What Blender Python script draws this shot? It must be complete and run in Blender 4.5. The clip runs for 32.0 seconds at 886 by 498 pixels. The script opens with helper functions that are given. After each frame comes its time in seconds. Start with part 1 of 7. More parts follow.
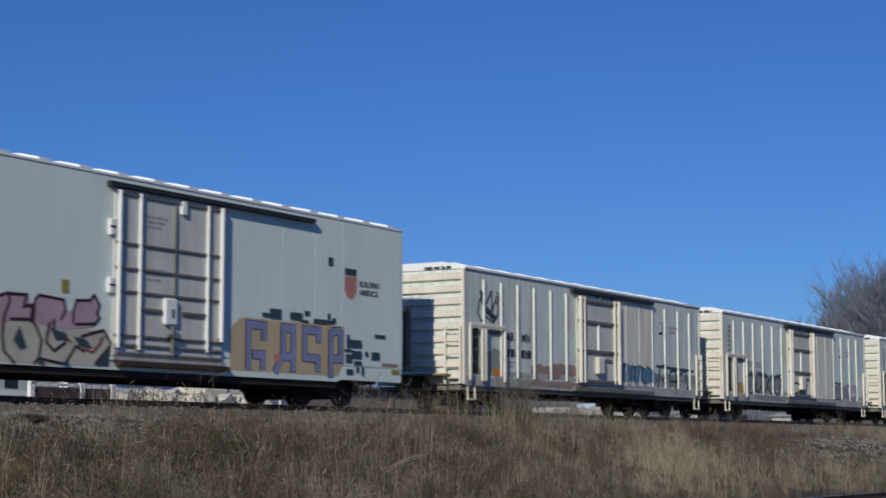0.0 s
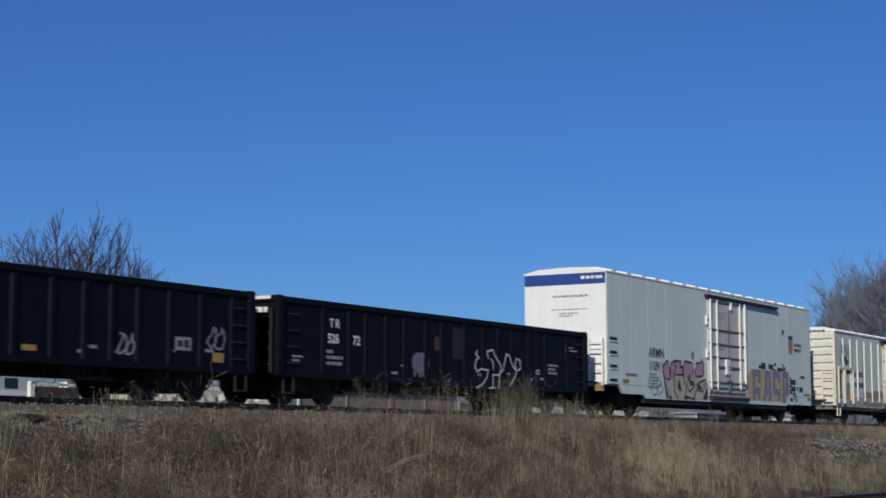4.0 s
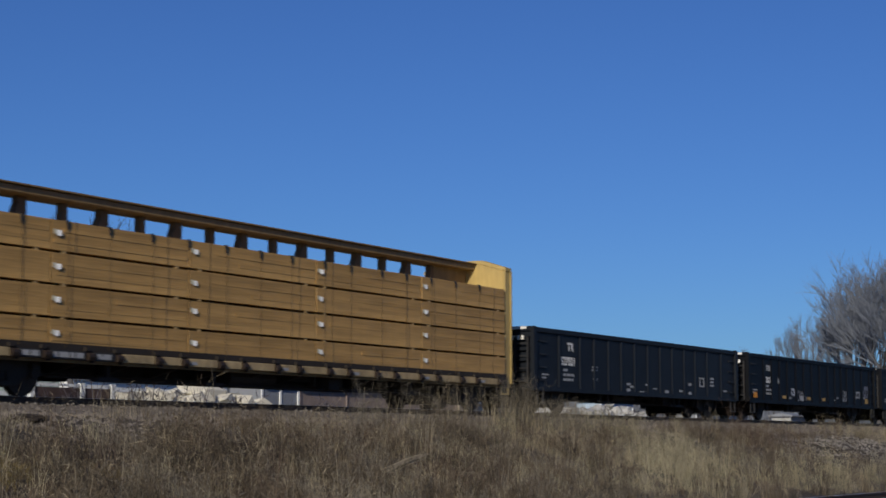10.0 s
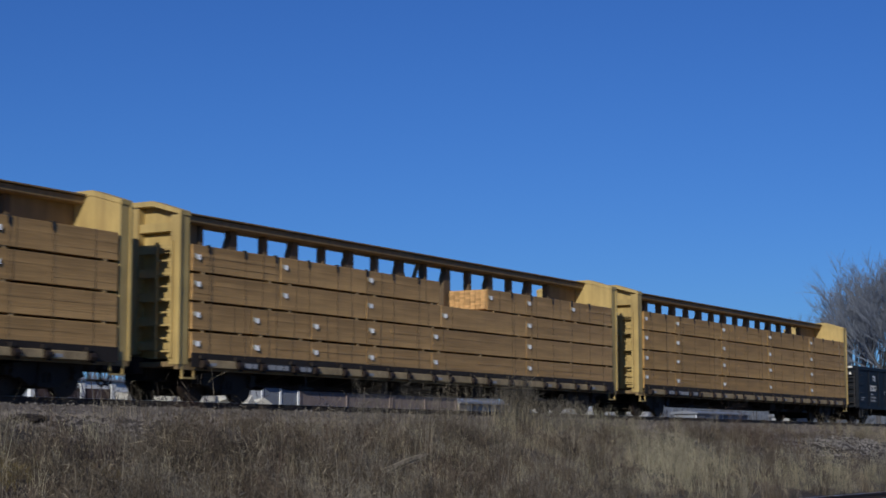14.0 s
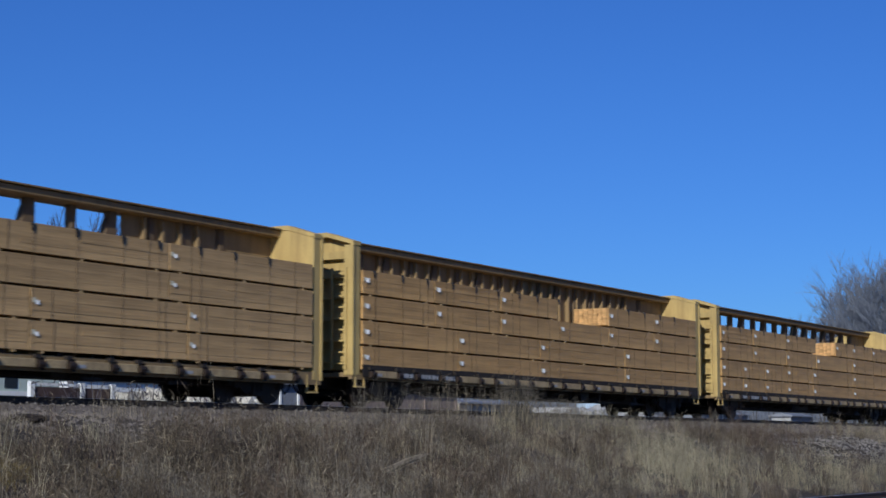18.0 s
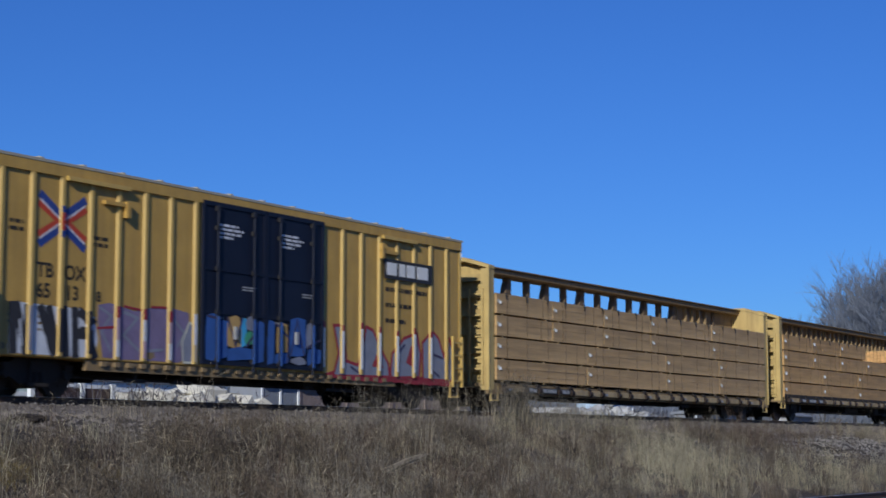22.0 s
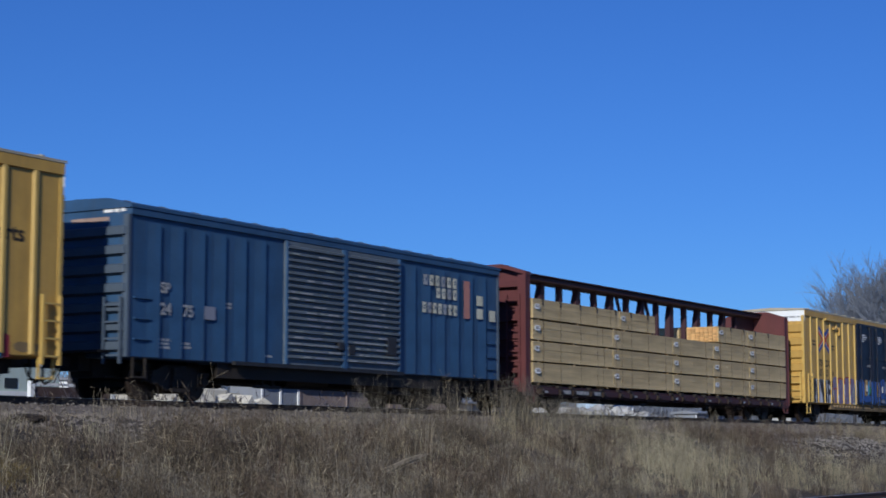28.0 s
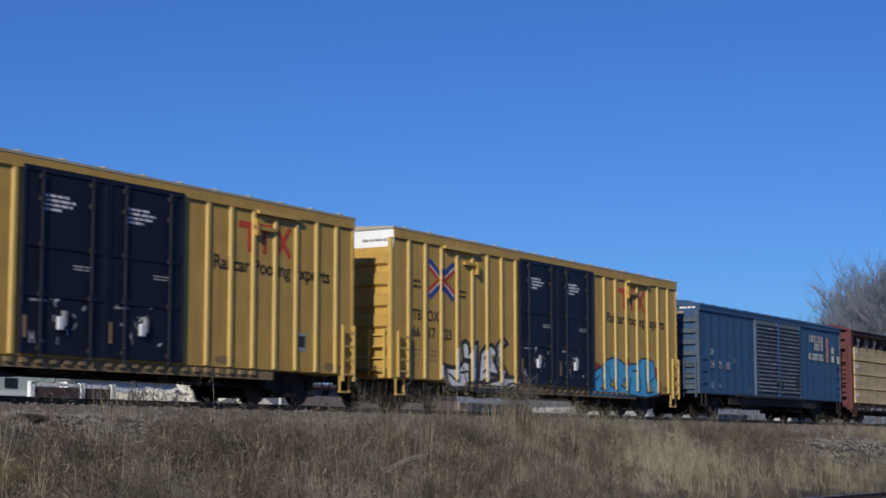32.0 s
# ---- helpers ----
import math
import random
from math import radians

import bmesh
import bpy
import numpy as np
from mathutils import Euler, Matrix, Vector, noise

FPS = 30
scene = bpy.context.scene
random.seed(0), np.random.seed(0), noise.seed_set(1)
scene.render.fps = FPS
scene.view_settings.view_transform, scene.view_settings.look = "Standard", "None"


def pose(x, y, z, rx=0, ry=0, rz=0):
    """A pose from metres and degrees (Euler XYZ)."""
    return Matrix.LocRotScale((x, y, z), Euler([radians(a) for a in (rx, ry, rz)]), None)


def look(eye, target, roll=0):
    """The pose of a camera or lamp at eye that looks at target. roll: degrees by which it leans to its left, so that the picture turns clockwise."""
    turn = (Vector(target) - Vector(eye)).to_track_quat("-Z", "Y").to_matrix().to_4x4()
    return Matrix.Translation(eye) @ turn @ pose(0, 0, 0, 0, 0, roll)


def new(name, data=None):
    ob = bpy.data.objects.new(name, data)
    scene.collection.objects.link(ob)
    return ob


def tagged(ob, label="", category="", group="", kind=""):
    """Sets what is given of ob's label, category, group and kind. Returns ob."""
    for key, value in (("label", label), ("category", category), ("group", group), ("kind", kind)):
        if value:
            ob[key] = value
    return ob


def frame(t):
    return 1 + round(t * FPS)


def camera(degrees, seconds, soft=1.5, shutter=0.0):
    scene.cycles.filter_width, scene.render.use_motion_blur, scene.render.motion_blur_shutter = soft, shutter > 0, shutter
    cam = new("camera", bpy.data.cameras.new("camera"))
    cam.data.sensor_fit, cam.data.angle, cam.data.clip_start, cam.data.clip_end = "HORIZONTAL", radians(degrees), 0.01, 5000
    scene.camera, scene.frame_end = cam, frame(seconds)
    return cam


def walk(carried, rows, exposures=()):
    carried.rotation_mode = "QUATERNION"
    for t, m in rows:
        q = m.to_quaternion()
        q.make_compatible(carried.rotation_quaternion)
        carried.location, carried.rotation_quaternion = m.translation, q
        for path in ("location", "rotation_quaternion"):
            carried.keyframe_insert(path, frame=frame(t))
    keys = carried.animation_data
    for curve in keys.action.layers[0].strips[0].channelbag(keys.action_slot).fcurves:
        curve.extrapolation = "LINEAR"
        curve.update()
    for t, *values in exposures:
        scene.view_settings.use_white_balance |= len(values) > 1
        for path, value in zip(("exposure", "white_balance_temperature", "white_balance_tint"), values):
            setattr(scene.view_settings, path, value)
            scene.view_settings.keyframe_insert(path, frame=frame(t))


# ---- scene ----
# camera: stands still beside the line, a little below the rails
cam = camera(28.53, 32.0, soft=1.65, shutter=0.4)
EYE = pose(0.0, -26.63, -0.964, 96.376, 0.0, -59.07)
walk(cam, [(0, EYE), (32, EYE)], exposures=[(0, -0.5, 6850, 10), (6, -0.55, 7000, 10), (9, -0.54, 7300, 10), (10, -0.52, 7350, 10), (11, -0.53, 7050, 10), (12, -0.55, 6650, 10), (14, -0.62, 6450, 10), (17, -0.64, 6300, 10), (17.6, -0.45, 6200, 10), (18.2, -0.37, 6150, 10), (25, -0.34, 6200, 10), (30, -0.34, 6250, 10), (32, -0.28, 6750, 10)])

# light: low winter sun almost along the track, behind the camera
SUN_AZ, SUN_EL = radians(17), radians(25)
to_sun = Vector((-math.cos(SUN_AZ) * math.cos(SUN_EL), -math.sin(SUN_AZ) * math.cos(SUN_EL), math.sin(SUN_EL)))
world = bpy.data.worlds.new("world")
scene.world = world
world.use_nodes = True
sky = world.node_tree.nodes.new("ShaderNodeTexSky")
sky.sky_type, sky.sun_disc = "NISHITA", False
sky.sun_elevation, sky.sun_rotation = SUN_EL, math.atan2(to_sun.x, to_sun.y)
sky.air_density, sky.dust_density, sky.ozone_density = 1.0, 0.0, 3.0
deep = world.node_tree.nodes.new("ShaderNodeMix")
deep.data_type, deep.blend_type = "RGBA", "MULTIPLY"
deep.inputs["Factor"].default_value, deep.inputs["B"].default_value = 1.0, (0.215, 0.44, 0.90, 1)
world.node_tree.links.new(sky.outputs[0], deep.inputs["A"])
world.node_tree.links.new(deep.outputs["Result"], world.node_tree.nodes["Background"].inputs[0])
world.node_tree.nodes["Background"].inputs[1].default_value = 0.123
sun = new("sun", bpy.data.lights.new("sun", "SUN"))
sun.data.energy, sun.data.angle, sun.data.color = 4.8, radians(0.5), (1.0, 0.95, 0.86)
sun.matrix_world = look(to_sun * 50, (0, 0, 0))


# ---- materials ----
def surface(name, color, rough=0.6, metal=0.0, var=0.25, scale=1.5, streak=0.0, dirt=(0.10, 0.08, 0.06), bump=0.15, fine=35.0,
            island=0.0, pieces=0.0, stretch=(1, 1, 1), gloss=0.35):
    """A painted, weathered or natural surface: broad and fine variation, vertical dirt streaks and a fine relief."""
    m = bpy.data.materials.new(name)
    m.use_nodes = True
    n, link = m.node_tree.nodes, m.node_tree.links.new
    b = n["Principled BSDF"]
    b.inputs["Roughness"].default_value, b.inputs["Metallic"].default_value = rough, metal
    b.inputs["Specular IOR Level"].default_value = gloss
    where = n.new("ShaderNodeTexCoord")
    spread = n.new("ShaderNodeMapping")
    spread.inputs["Scale"].default_value = stretch
    link(where.outputs["Object"], spread.inputs["Vector"])

    def noise_at(size, detail=4.0, vector=None):
        t = n.new("ShaderNodeTexNoise")
        t.inputs["Scale"].default_value, t.inputs["Detail"].default_value = size, detail
        link(vector or spread.outputs["Vector"], t.inputs["Vector"])
        return t.outputs["Fac"]

    def maths(kind, a, c):
        t = n.new("ShaderNodeMath")
        t.operation = kind
        for k, v in enumerate((a, c)):
            if isinstance(v, (int, float)):
                t.inputs[k].default_value = v
            else:
                link(v, t.inputs[k])
        return t.outputs[0]

    broad, small = noise_at(scale), noise_at(fine, 3.0)
    factor = maths("ADD", maths("MULTIPLY", maths("SUBTRACT", broad, 0.5), 2.4 * var), maths("MULTIPLY", maths("SUBTRACT", small, 0.5), 1.4 * var))
    if island:
        g = n.new("ShaderNodeNewGeometry")
        factor = maths("ADD", factor, maths("MULTIPLY", maths("SUBTRACT", g.outputs["Random Per Island"], 0.5), island))
    if pieces:
        g = n.new("ShaderNodeObjectInfo")
        factor = maths("ADD", factor, maths("MULTIPLY", maths("SUBTRACT", g.outputs["Random"], 0.5), pieces))
    tone = n.new("ShaderNodeHueSaturation")
    tone.inputs["Color"].default_value = (*color, 1)
    link(maths("ADD", factor, 1.0), tone.inputs["Value"])
    shade = tone.outputs["Color"]
    if streak:
        run = n.new("ShaderNodeMapping")
        run.inputs["Scale"].default_value = (3.2, 3.2, 0.28)
        link(where.outputs["Object"], run.inputs["Vector"])
        ramp = n.new("ShaderNodeMapRange")
        ramp.inputs["From Min"].default_value, ramp.inputs["From Max"].default_value = 0.42, 0.78
        ramp.inputs["To Max"].default_value = streak
        link(noise_at(1.6, 6.0, run.outputs["Vector"]), ramp.inputs["Value"])
        mix = n.new("ShaderNodeMix")
        mix.data_type = "RGBA"
        mix.inputs["B"].default_value = (*dirt, 1)
        link(ramp.outputs["Result"], mix.inputs["Factor"])
        link(shade, mix.inputs["A"])
        shade = mix.outputs["Result"]
    link(shade, b.inputs["Base Color"])
    if bump:
        relief = n.new("ShaderNodeBump")
        relief.inputs["Strength"].default_value, relief.inputs["Distance"].default_value = bump, 0.02
        link(small, relief.inputs["Height"])
        link(relief.outputs["Normal"], b.inputs["Normal"])
    return m


YELLOW = surface("boxcar_yellow_paint", (0.485, 0.30, 0.072), 0.55, var=0.2, streak=0.35, dirt=(0.20, 0.12, 0.05), bump=0.05)
YELLOW_RIB = surface("rib_yellow_paint", (0.53, 0.36, 0.10), 0.5, var=0.12, streak=0.25, dirt=(0.25, 0.16, 0.07), bump=0.04)
CAR_YELLOW = surface("flatcar_yellow_paint", (0.48, 0.355, 0.135), 0.6, var=0.25, streak=0.55, dirt=(0.22, 0.14, 0.06), bump=0.06)
CHORD = surface("grimy_yellow_steel", (0.255, 0.178, 0.085), 0.7, var=0.25, streak=0.5, dirt=(0.09, 0.06, 0.04))
DULL = surface("dusty_yellow_steel", (0.24, 0.17, 0.085), 0.7, var=0.3, streak=0.5, dirt=(0.10, 0.07, 0.05))
POCKET = surface("dusty_sill_steel", (0.37, 0.28, 0.15), 0.7, var=0.6, scale=3.0, streak=0.5, dirt=(0.16, 0.11, 0.07))
OXIDE = surface("red_oxide_paint", (0.105, 0.03, 0.031), 0.6, var=0.2, streak=0.35, dirt=(0.07, 0.03, 0.025))
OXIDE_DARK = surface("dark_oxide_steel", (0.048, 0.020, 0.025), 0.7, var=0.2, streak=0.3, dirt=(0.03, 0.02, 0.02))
BLUE = surface("faded_blue_paint", (0.026, 0.074, 0.158), 0.55, var=0.38, streak=0.4, dirt=(0.05, 0.07, 0.10), bump=0.06)
BLUE_DOOR = surface("chalky_blue_grey_paint", (0.105, 0.132, 0.160), 0.65, var=0.3, streak=0.5, dirt=(0.08, 0.09, 0.09))
BLUE_END = surface("grey_blue_end_paint", (0.068, 0.096, 0.135), 0.6, var=0.25, streak=0.4, dirt=(0.05, 0.06, 0.07))
NAVY = surface("navy_door_paint", (0.009, 0.012, 0.026), 0.5, var=0.25, streak=0.2, dirt=(0.02, 0.02, 0.024), bump=0.04, gloss=0.2)
BLACK = surface("gondola_black_paint", (0.0045, 0.0056, 0.0085), 0.55, var=0.35, streak=0.35, dirt=(0.007, 0.0082, 0.011), bump=0.08, gloss=0.12)
FADED_BLACK = surface("faded_black_paint", (0.0110, 0.0145, 0.0210), 0.55, var=0.35, streak=0.35, dirt=(0.014, 0.016, 0.020), bump=0.08, gloss=0.15)
BLACK_WORN = surface("worn_black_steel", (0.018, 0.019, 0.022), 0.6, var=0.3, streak=0.3, dirt=(0.06, 0.05, 0.045))
GREY_WHITE = surface("pale_grey_paint", (0.665, 0.765, 0.725), 0.5, var=0.09, scale=0.7, streak=0.2, dirt=(0.46, 0.49, 0.465), bump=0.03, stretch=(1, 1, 0.4))
WHITE = surface("white_paint", (0.78, 0.81, 0.81), 0.5, var=0.05, streak=0.15, dirt=(0.5, 0.48, 0.42), bump=0.03)
CREAM = surface("cream_white_paint", (0.72, 0.70, 0.61), 0.6, var=0.12, streak=0.5, dirt=(0.34, 0.29, 0.22), bump=0.05)
RIB_WHITE = surface("dull_white_rib", (0.65, 0.69, 0.66), 0.6, var=0.12, streak=0.4, dirt=(0.3, 0.28, 0.24), bump=0.05)
REEFER_SIDE = surface("weathered_white_side", (0.62, 0.695, 0.65), 0.6, var=0.14, streak=0.55, dirt=(0.26, 0.25, 0.22), bump=0.05)
ROOF = surface("galvanised_roof", (0.40, 0.36, 0.27), 0.6, 0.1, var=0.15, streak=0.0)
STRIPE = surface("blue_stripe_paint", (0.02, 0.06, 0.26), 0.5, var=0.08, bump=0.0)
MARK_WHITE = surface("white_stencil", (0.72, 0.72, 0.70), 0.7, var=0.15, fine=12, bump=0.0)
MARK_FADED = surface("faded_stencil", (0.30, 0.31, 0.32), 0.7, var=0.3, fine=9, bump=0.0)
MARK_CREAM = surface("cream_lettering", (0.55, 0.54, 0.42), 0.7, var=0.3, fine=9, bump=0.0)
MARK_BLACK = surface("black_stencil", (0.03, 0.03, 0.035), 0.7, var=0.2, bump=0.0)
MARK_BROWN = surface("faded_dark_stencil", (0.035, 0.027, 0.018), 0.7, var=0.25, bump=0.0)
MARK_RED = surface("red_decal", (0.48, 0.06, 0.03), 0.6, var=0.15, bump=0.0)
FADED_RED = surface("faded_red_decal", (0.46, 0.21, 0.17), 0.7, var=0.2, bump=0.0)
MARK_BLUE = surface("blue_decal", (0.03, 0.06, 0.24), 0.6, var=0.15, bump=0.0)
ORANGE = surface("orange_placard", (0.55, 0.22, 0.03), 0.6, var=0.2, bump=0.0)
OLIVE = surface("olive_placard", (0.30, 0.24, 0.05), 0.6, var=0.2, bump=0.0)
PINK = surface("mauve_spray", (0.42, 0.30, 0.36), 0.8, var=0.25, bump=0.0)
PURPLE = surface("purple_spray", (0.19, 0.15, 0.25), 0.8, var=0.3, scale=3, bump=0.0)
VIOLET = surface("periwinkle_spray", (0.21, 0.24, 0.40), 0.8, var=0.2, bump=0.0)
SAND = surface("sand_spray", (0.50, 0.40, 0.25), 0.8, var=0.2, bump=0.0)
SPRAY_BUFF = surface("buff_grey_spray", (0.47, 0.46, 0.38), 0.8, var=0.25, scale=2, bump=0.0)
SLATE = surface("slate_spray", (0.21, 0.225, 0.28), 0.8, var=0.25, scale=3, bump=0.0)
TEAL = surface("dark_teal_spray", (0.03, 0.06, 0.08), 0.8, var=0.3, bump=0.0)
AZURE = surface("azure_spray", (0.06, 0.36, 0.62), 0.8, var=0.25, scale=3, bump=0.0)
COBALT = surface("cobalt_spray", (0.032, 0.095, 0.30), 0.8, var=0.25, scale=3, bump=0.0)
GREEN = surface("green_spray", (0.06, 0.30, 0.16), 0.8, var=0.25, bump=0.0)
CRIMSON = surface("crimson_spray", (0.28, 0.03, 0.045), 0.8, var=0.2, bump=0.0)
MAROON_LINE = surface("dark_maroon_spray", (0.045, 0.016, 0.026), 0.8, var=0.3, bump=0.0)
INDIGO = surface("dark_indigo_spray", (0.045, 0.045, 0.10), 0.8, var=0.3, bump=0.0)
HAZE = surface("rust_brown_overspray", (0.30, 0.215, 0.18), 0.85, var=0.4, scale=3, bump=0.0)
BLUE_HAZE = surface("dusty_blue_overspray", (0.10, 0.21, 0.33), 0.85, var=0.45, scale=4, bump=0.0)
GREY_HAZE = surface("grey_green_overspray", (0.23, 0.26, 0.25), 0.85, var=0.45, scale=4, bump=0.0)
OCHRE = surface("ochre_overspray", (0.42, 0.27, 0.10), 0.85, var=0.3, scale=3, bump=0.0)
DOOR_PANEL = surface("grimy_pale_door", (0.58, 0.60, 0.56), 0.6, var=0.15, streak=0.5, dirt=(0.33, 0.31, 0.26), bump=0.05)
GRIME = surface("grimy_door_bars", (0.15, 0.15, 0.14), 0.7, var=0.3, streak=0.4, dirt=(0.08, 0.06, 0.05))
SKIRT = surface("grimy_lower_side", (0.40, 0.41, 0.385), 0.7, var=0.3, scale=2.0, streak=0.6, dirt=(0.16, 0.14, 0.12), bump=0.05)
SILVER = surface("silver_spray", (0.58, 0.60, 0.64), 0.7, var=0.2, scale=3, bump=0.0)
STEEL = surface("rusty_black_running_gear", (0.030, 0.024, 0.020), 0.75, 0.2, var=0.4, bump=0.3)
WHEEL = surface("dark_wheel_steel", (0.045, 0.032, 0.025), 0.6, 0.5, var=0.3, bump=0.2)
BRIGHT = surface("worn_bright_steel", (0.55, 0.54, 0.52), 0.35, 0.8, var=0.15)
RAIL = surface("rusty_rail_steel", (0.075, 0.045, 0.032), 0.6, 0.4, var=0.3, bump=0.3)
TIE = surface("weathered_timber_tie", (0.10, 0.08, 0.065), 0.9, var=0.35, pieces=0.3, bump=0.5, stretch=(1, 0.15, 1))
WRAP = surface("brown_lumber_wrap", (0.47, 0.278, 0.096), 0.6, var=0.5, scale=0.9, fine=9, pieces=0.16, streak=0.2, dirt=(0.30, 0.20, 0.09), bump=0.4, stretch=(0.12, 1, 2.4))
WRAP_TAN = surface("tan_lumber_wrap", (0.50, 0.385, 0.20), 0.6, var=0.5, scale=0.9, fine=9, pieces=0.12, streak=0.15, dirt=(0.3, 0.22, 0.12), bump=0.4, stretch=(0.12, 1, 2.4))
WRAP_MID = surface("dull_brown_lumber_wrap", (0.48, 0.29, 0.112), 0.6, var=0.5, scale=0.9, fine=9, pieces=0.16, streak=0.2, dirt=(0.28, 0.19, 0.09), bump=0.4, stretch=(0.12, 1, 2.4))
WRAP_GREY = surface("grey_brown_lumber_wrap", (0.47, 0.308, 0.14), 0.6, var=0.5, scale=0.9, fine=9, pieces=0.14, streak=0.2, dirt=(0.30, 0.21, 0.11), bump=0.4, stretch=(0.12, 1, 2.4))
TIMBER = surface("sawn_board_ends", (0.60, 0.36, 0.15), 0.8, var=0.3, scale=6, fine=22, pieces=0.5, bump=0.3)
PAPER = surface("white_paper", (0.9, 0.9, 0.88), 0.6, var=0.03, bump=0.0)
# chord steel darkened: the shade under the beam is in this colour
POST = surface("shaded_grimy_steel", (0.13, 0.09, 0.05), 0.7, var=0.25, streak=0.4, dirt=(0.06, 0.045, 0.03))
DUNNAGE = surface("dunnage_wood", (0.36, 0.25, 0.12), 0.9, var=0.3)
CABLE = surface("greasy_cable", (0.13, 0.085, 0.045), 0.6, 0.3, var=0.2)
GROUND = surface("dry_stony_soil", (0.052, 0.044, 0.036), 0.95, var=0.5, scale=0.5, fine=9, streak=0.0, bump=0.8)
BALLAST = surface("grey_brown_ballast", (0.135, 0.118, 0.105), 0.95, var=0.3, scale=0.5, fine=14, bump=1.0)
STONE = surface("grey_crushed_stone", (0.150, 0.133, 0.120), 0.9, var=0.3, scale=0.9, island=0.4, bump=0.4)
STRAW = surface("bleached_straw", (0.225, 0.192, 0.130), 0.9, var=1.35, scale=3.2, fine=0.7, island=0.45, bump=0.0, stretch=(1, 1, 0.25))
GREEN_STRAW = surface("grey_green_straw", (0.255, 0.235, 0.160), 0.9, var=1.35, scale=3.2, fine=0.7, island=0.45, bump=0.0, stretch=(1, 1, 0.25))
WEED = surface("brown_dry_weed", (0.078, 0.062, 0.044), 0.9, var=1.35, scale=3.2, fine=0.7, island=0.45, bump=0.0, stretch=(1, 1, 0.25))
RUSSET = surface("russet_dry_weed", (0.066, 0.047, 0.036), 0.9, var=1.35, scale=3.2, fine=0.7, island=0.45, bump=0.0, stretch=(1, 1, 0.25))
HEAP_STONE = surface("pale_gravel_heap", (0.185, 0.172, 0.158), 0.9, var=0.4, scale=0.9, island=0.6, bump=0.4)
GREY_WEED = surface("grey_brown_weed", (0.135, 0.121, 0.096), 0.9, var=1.35, scale=3.2, fine=0.7, island=0.45, bump=0.0, stretch=(1, 1, 0.25))
OLIVE_LEAF = surface("olive_weed_leaf", (0.115, 0.088, 0.036), 0.9, var=0.6, scale=3.2, fine=0.7, island=0.45, bump=0.0, stretch=(1, 1, 0.25))
BARK = surface("grey_brown_bark", (0.085, 0.085, 0.09), 0.9, var=0.3, bump=0.5)
PALE_STEM = surface("pale_dead_stem", (0.25, 0.215, 0.155), 0.85, var=0.2, island=0.6, bump=0.0)
DARK_TWIG = surface("reddish_brown_twigs", (0.066, 0.062, 0.078), 0.9, var=0.2, island=0.4, bump=0.0)
# bluish tone puts distance haze and sky between twigs into the colour
TWIG = surface("hazy_winter_twigs", (0.15, 0.172, 0.21), 0.9, var=0.2, island=0.4, bump=0.0)
RUBBLE = surface("pale_limestone_rubble", (0.50, 0.48, 0.41), 0.9, var=0.2, scale=1.5, island=0.5, bump=0.5)
CONCRETE = surface("grey_broken_concrete", (0.36, 0.365, 0.36), 0.9, var=0.2, scale=1.5, island=0.4, bump=0.5)
SHED = surface("blue_grey_sheet_wall", (0.22, 0.24, 0.27), 0.6, var=0.12, streak=0.3, dirt=(0.2, 0.2, 0.2))
PALE_BLUE = surface("pale_blue_panel", (0.42, 0.55, 0.68), 0.5, var=0.1, streak=0.2, dirt=(0.3, 0.33, 0.35))
PALE_GREEN = surface("pale_green_panel", (0.50, 0.60, 0.55), 0.6, var=0.1, streak=0.2, dirt=(0.3, 0.33, 0.32))
BRICK = surface("pink_brick", (0.24, 0.19, 0.17), 0.9, var=0.25, fine=20, bump=0.4)
BEIGE = surface("beige_render", (0.50, 0.43, 0.34), 0.9, var=0.15, streak=0.3, dirt=(0.3, 0.26, 0.2))
MAROON = surface("maroon_board", (0.075, 0.05, 0.045), 0.7, var=0.2)
GLASS = surface("dark_window", (0.03, 0.04, 0.05), 0.1, var=0.1, bump=0.0)


# ---- mesh tools ----
def add_box(bm, x0, x1, y0, y1, z0, z1):
    v = [bm.verts.new((x, y, z)) for z in (z0, z1) for y in (y0, y1) for x in (x0, x1)]
    for f in ((0, 2, 3, 1), (4, 5, 7, 6), (0, 1, 5, 4), (2, 6, 7, 3), (0, 4, 6, 2), (1, 3, 7, 5)):
        bm.faces.new([v[i] for i in f])


def boxes(*specs, bevel=0.0):
    bm = bmesh.new()
    for spec in specs:
        add_box(bm, *spec)
    if bevel:
        bmesh.ops.bevel(bm, geom=bm.edges[:], offset=bevel, segments=1, affect="EDGES")
    return bm


def add_tube(bm, p0, p1, r0, r1=None, n=8, caps=True):
    p0, p1 = Vector(p0), Vector(p1)
    r1 = r0 if r1 is None else r1
    turn = (p1 - p0).to_track_quat("Z", "Y").to_matrix()
    rings = []
    for p, r in ((p0, r0), (p1, r1)):
        rings.append([bm.verts.new(p + turn @ Vector((r * math.cos(6.2832 * i / n), r * math.sin(6.2832 * i / n), 0))) for i in range(n)])
    for i in range(n):
        bm.faces.new((rings[0][i], rings[0][(i + 1) % n], rings[1][(i + 1) % n], rings[1][i]))
    if caps:
        bm.faces.new(rings[0][::-1])
        bm.faces.new(rings[1])


def tubes(*specs, n=8):
    bm = bmesh.new()
    for p0, p1, r in specs:
        add_tube(bm, p0, p1, r, n=n)
    return bm


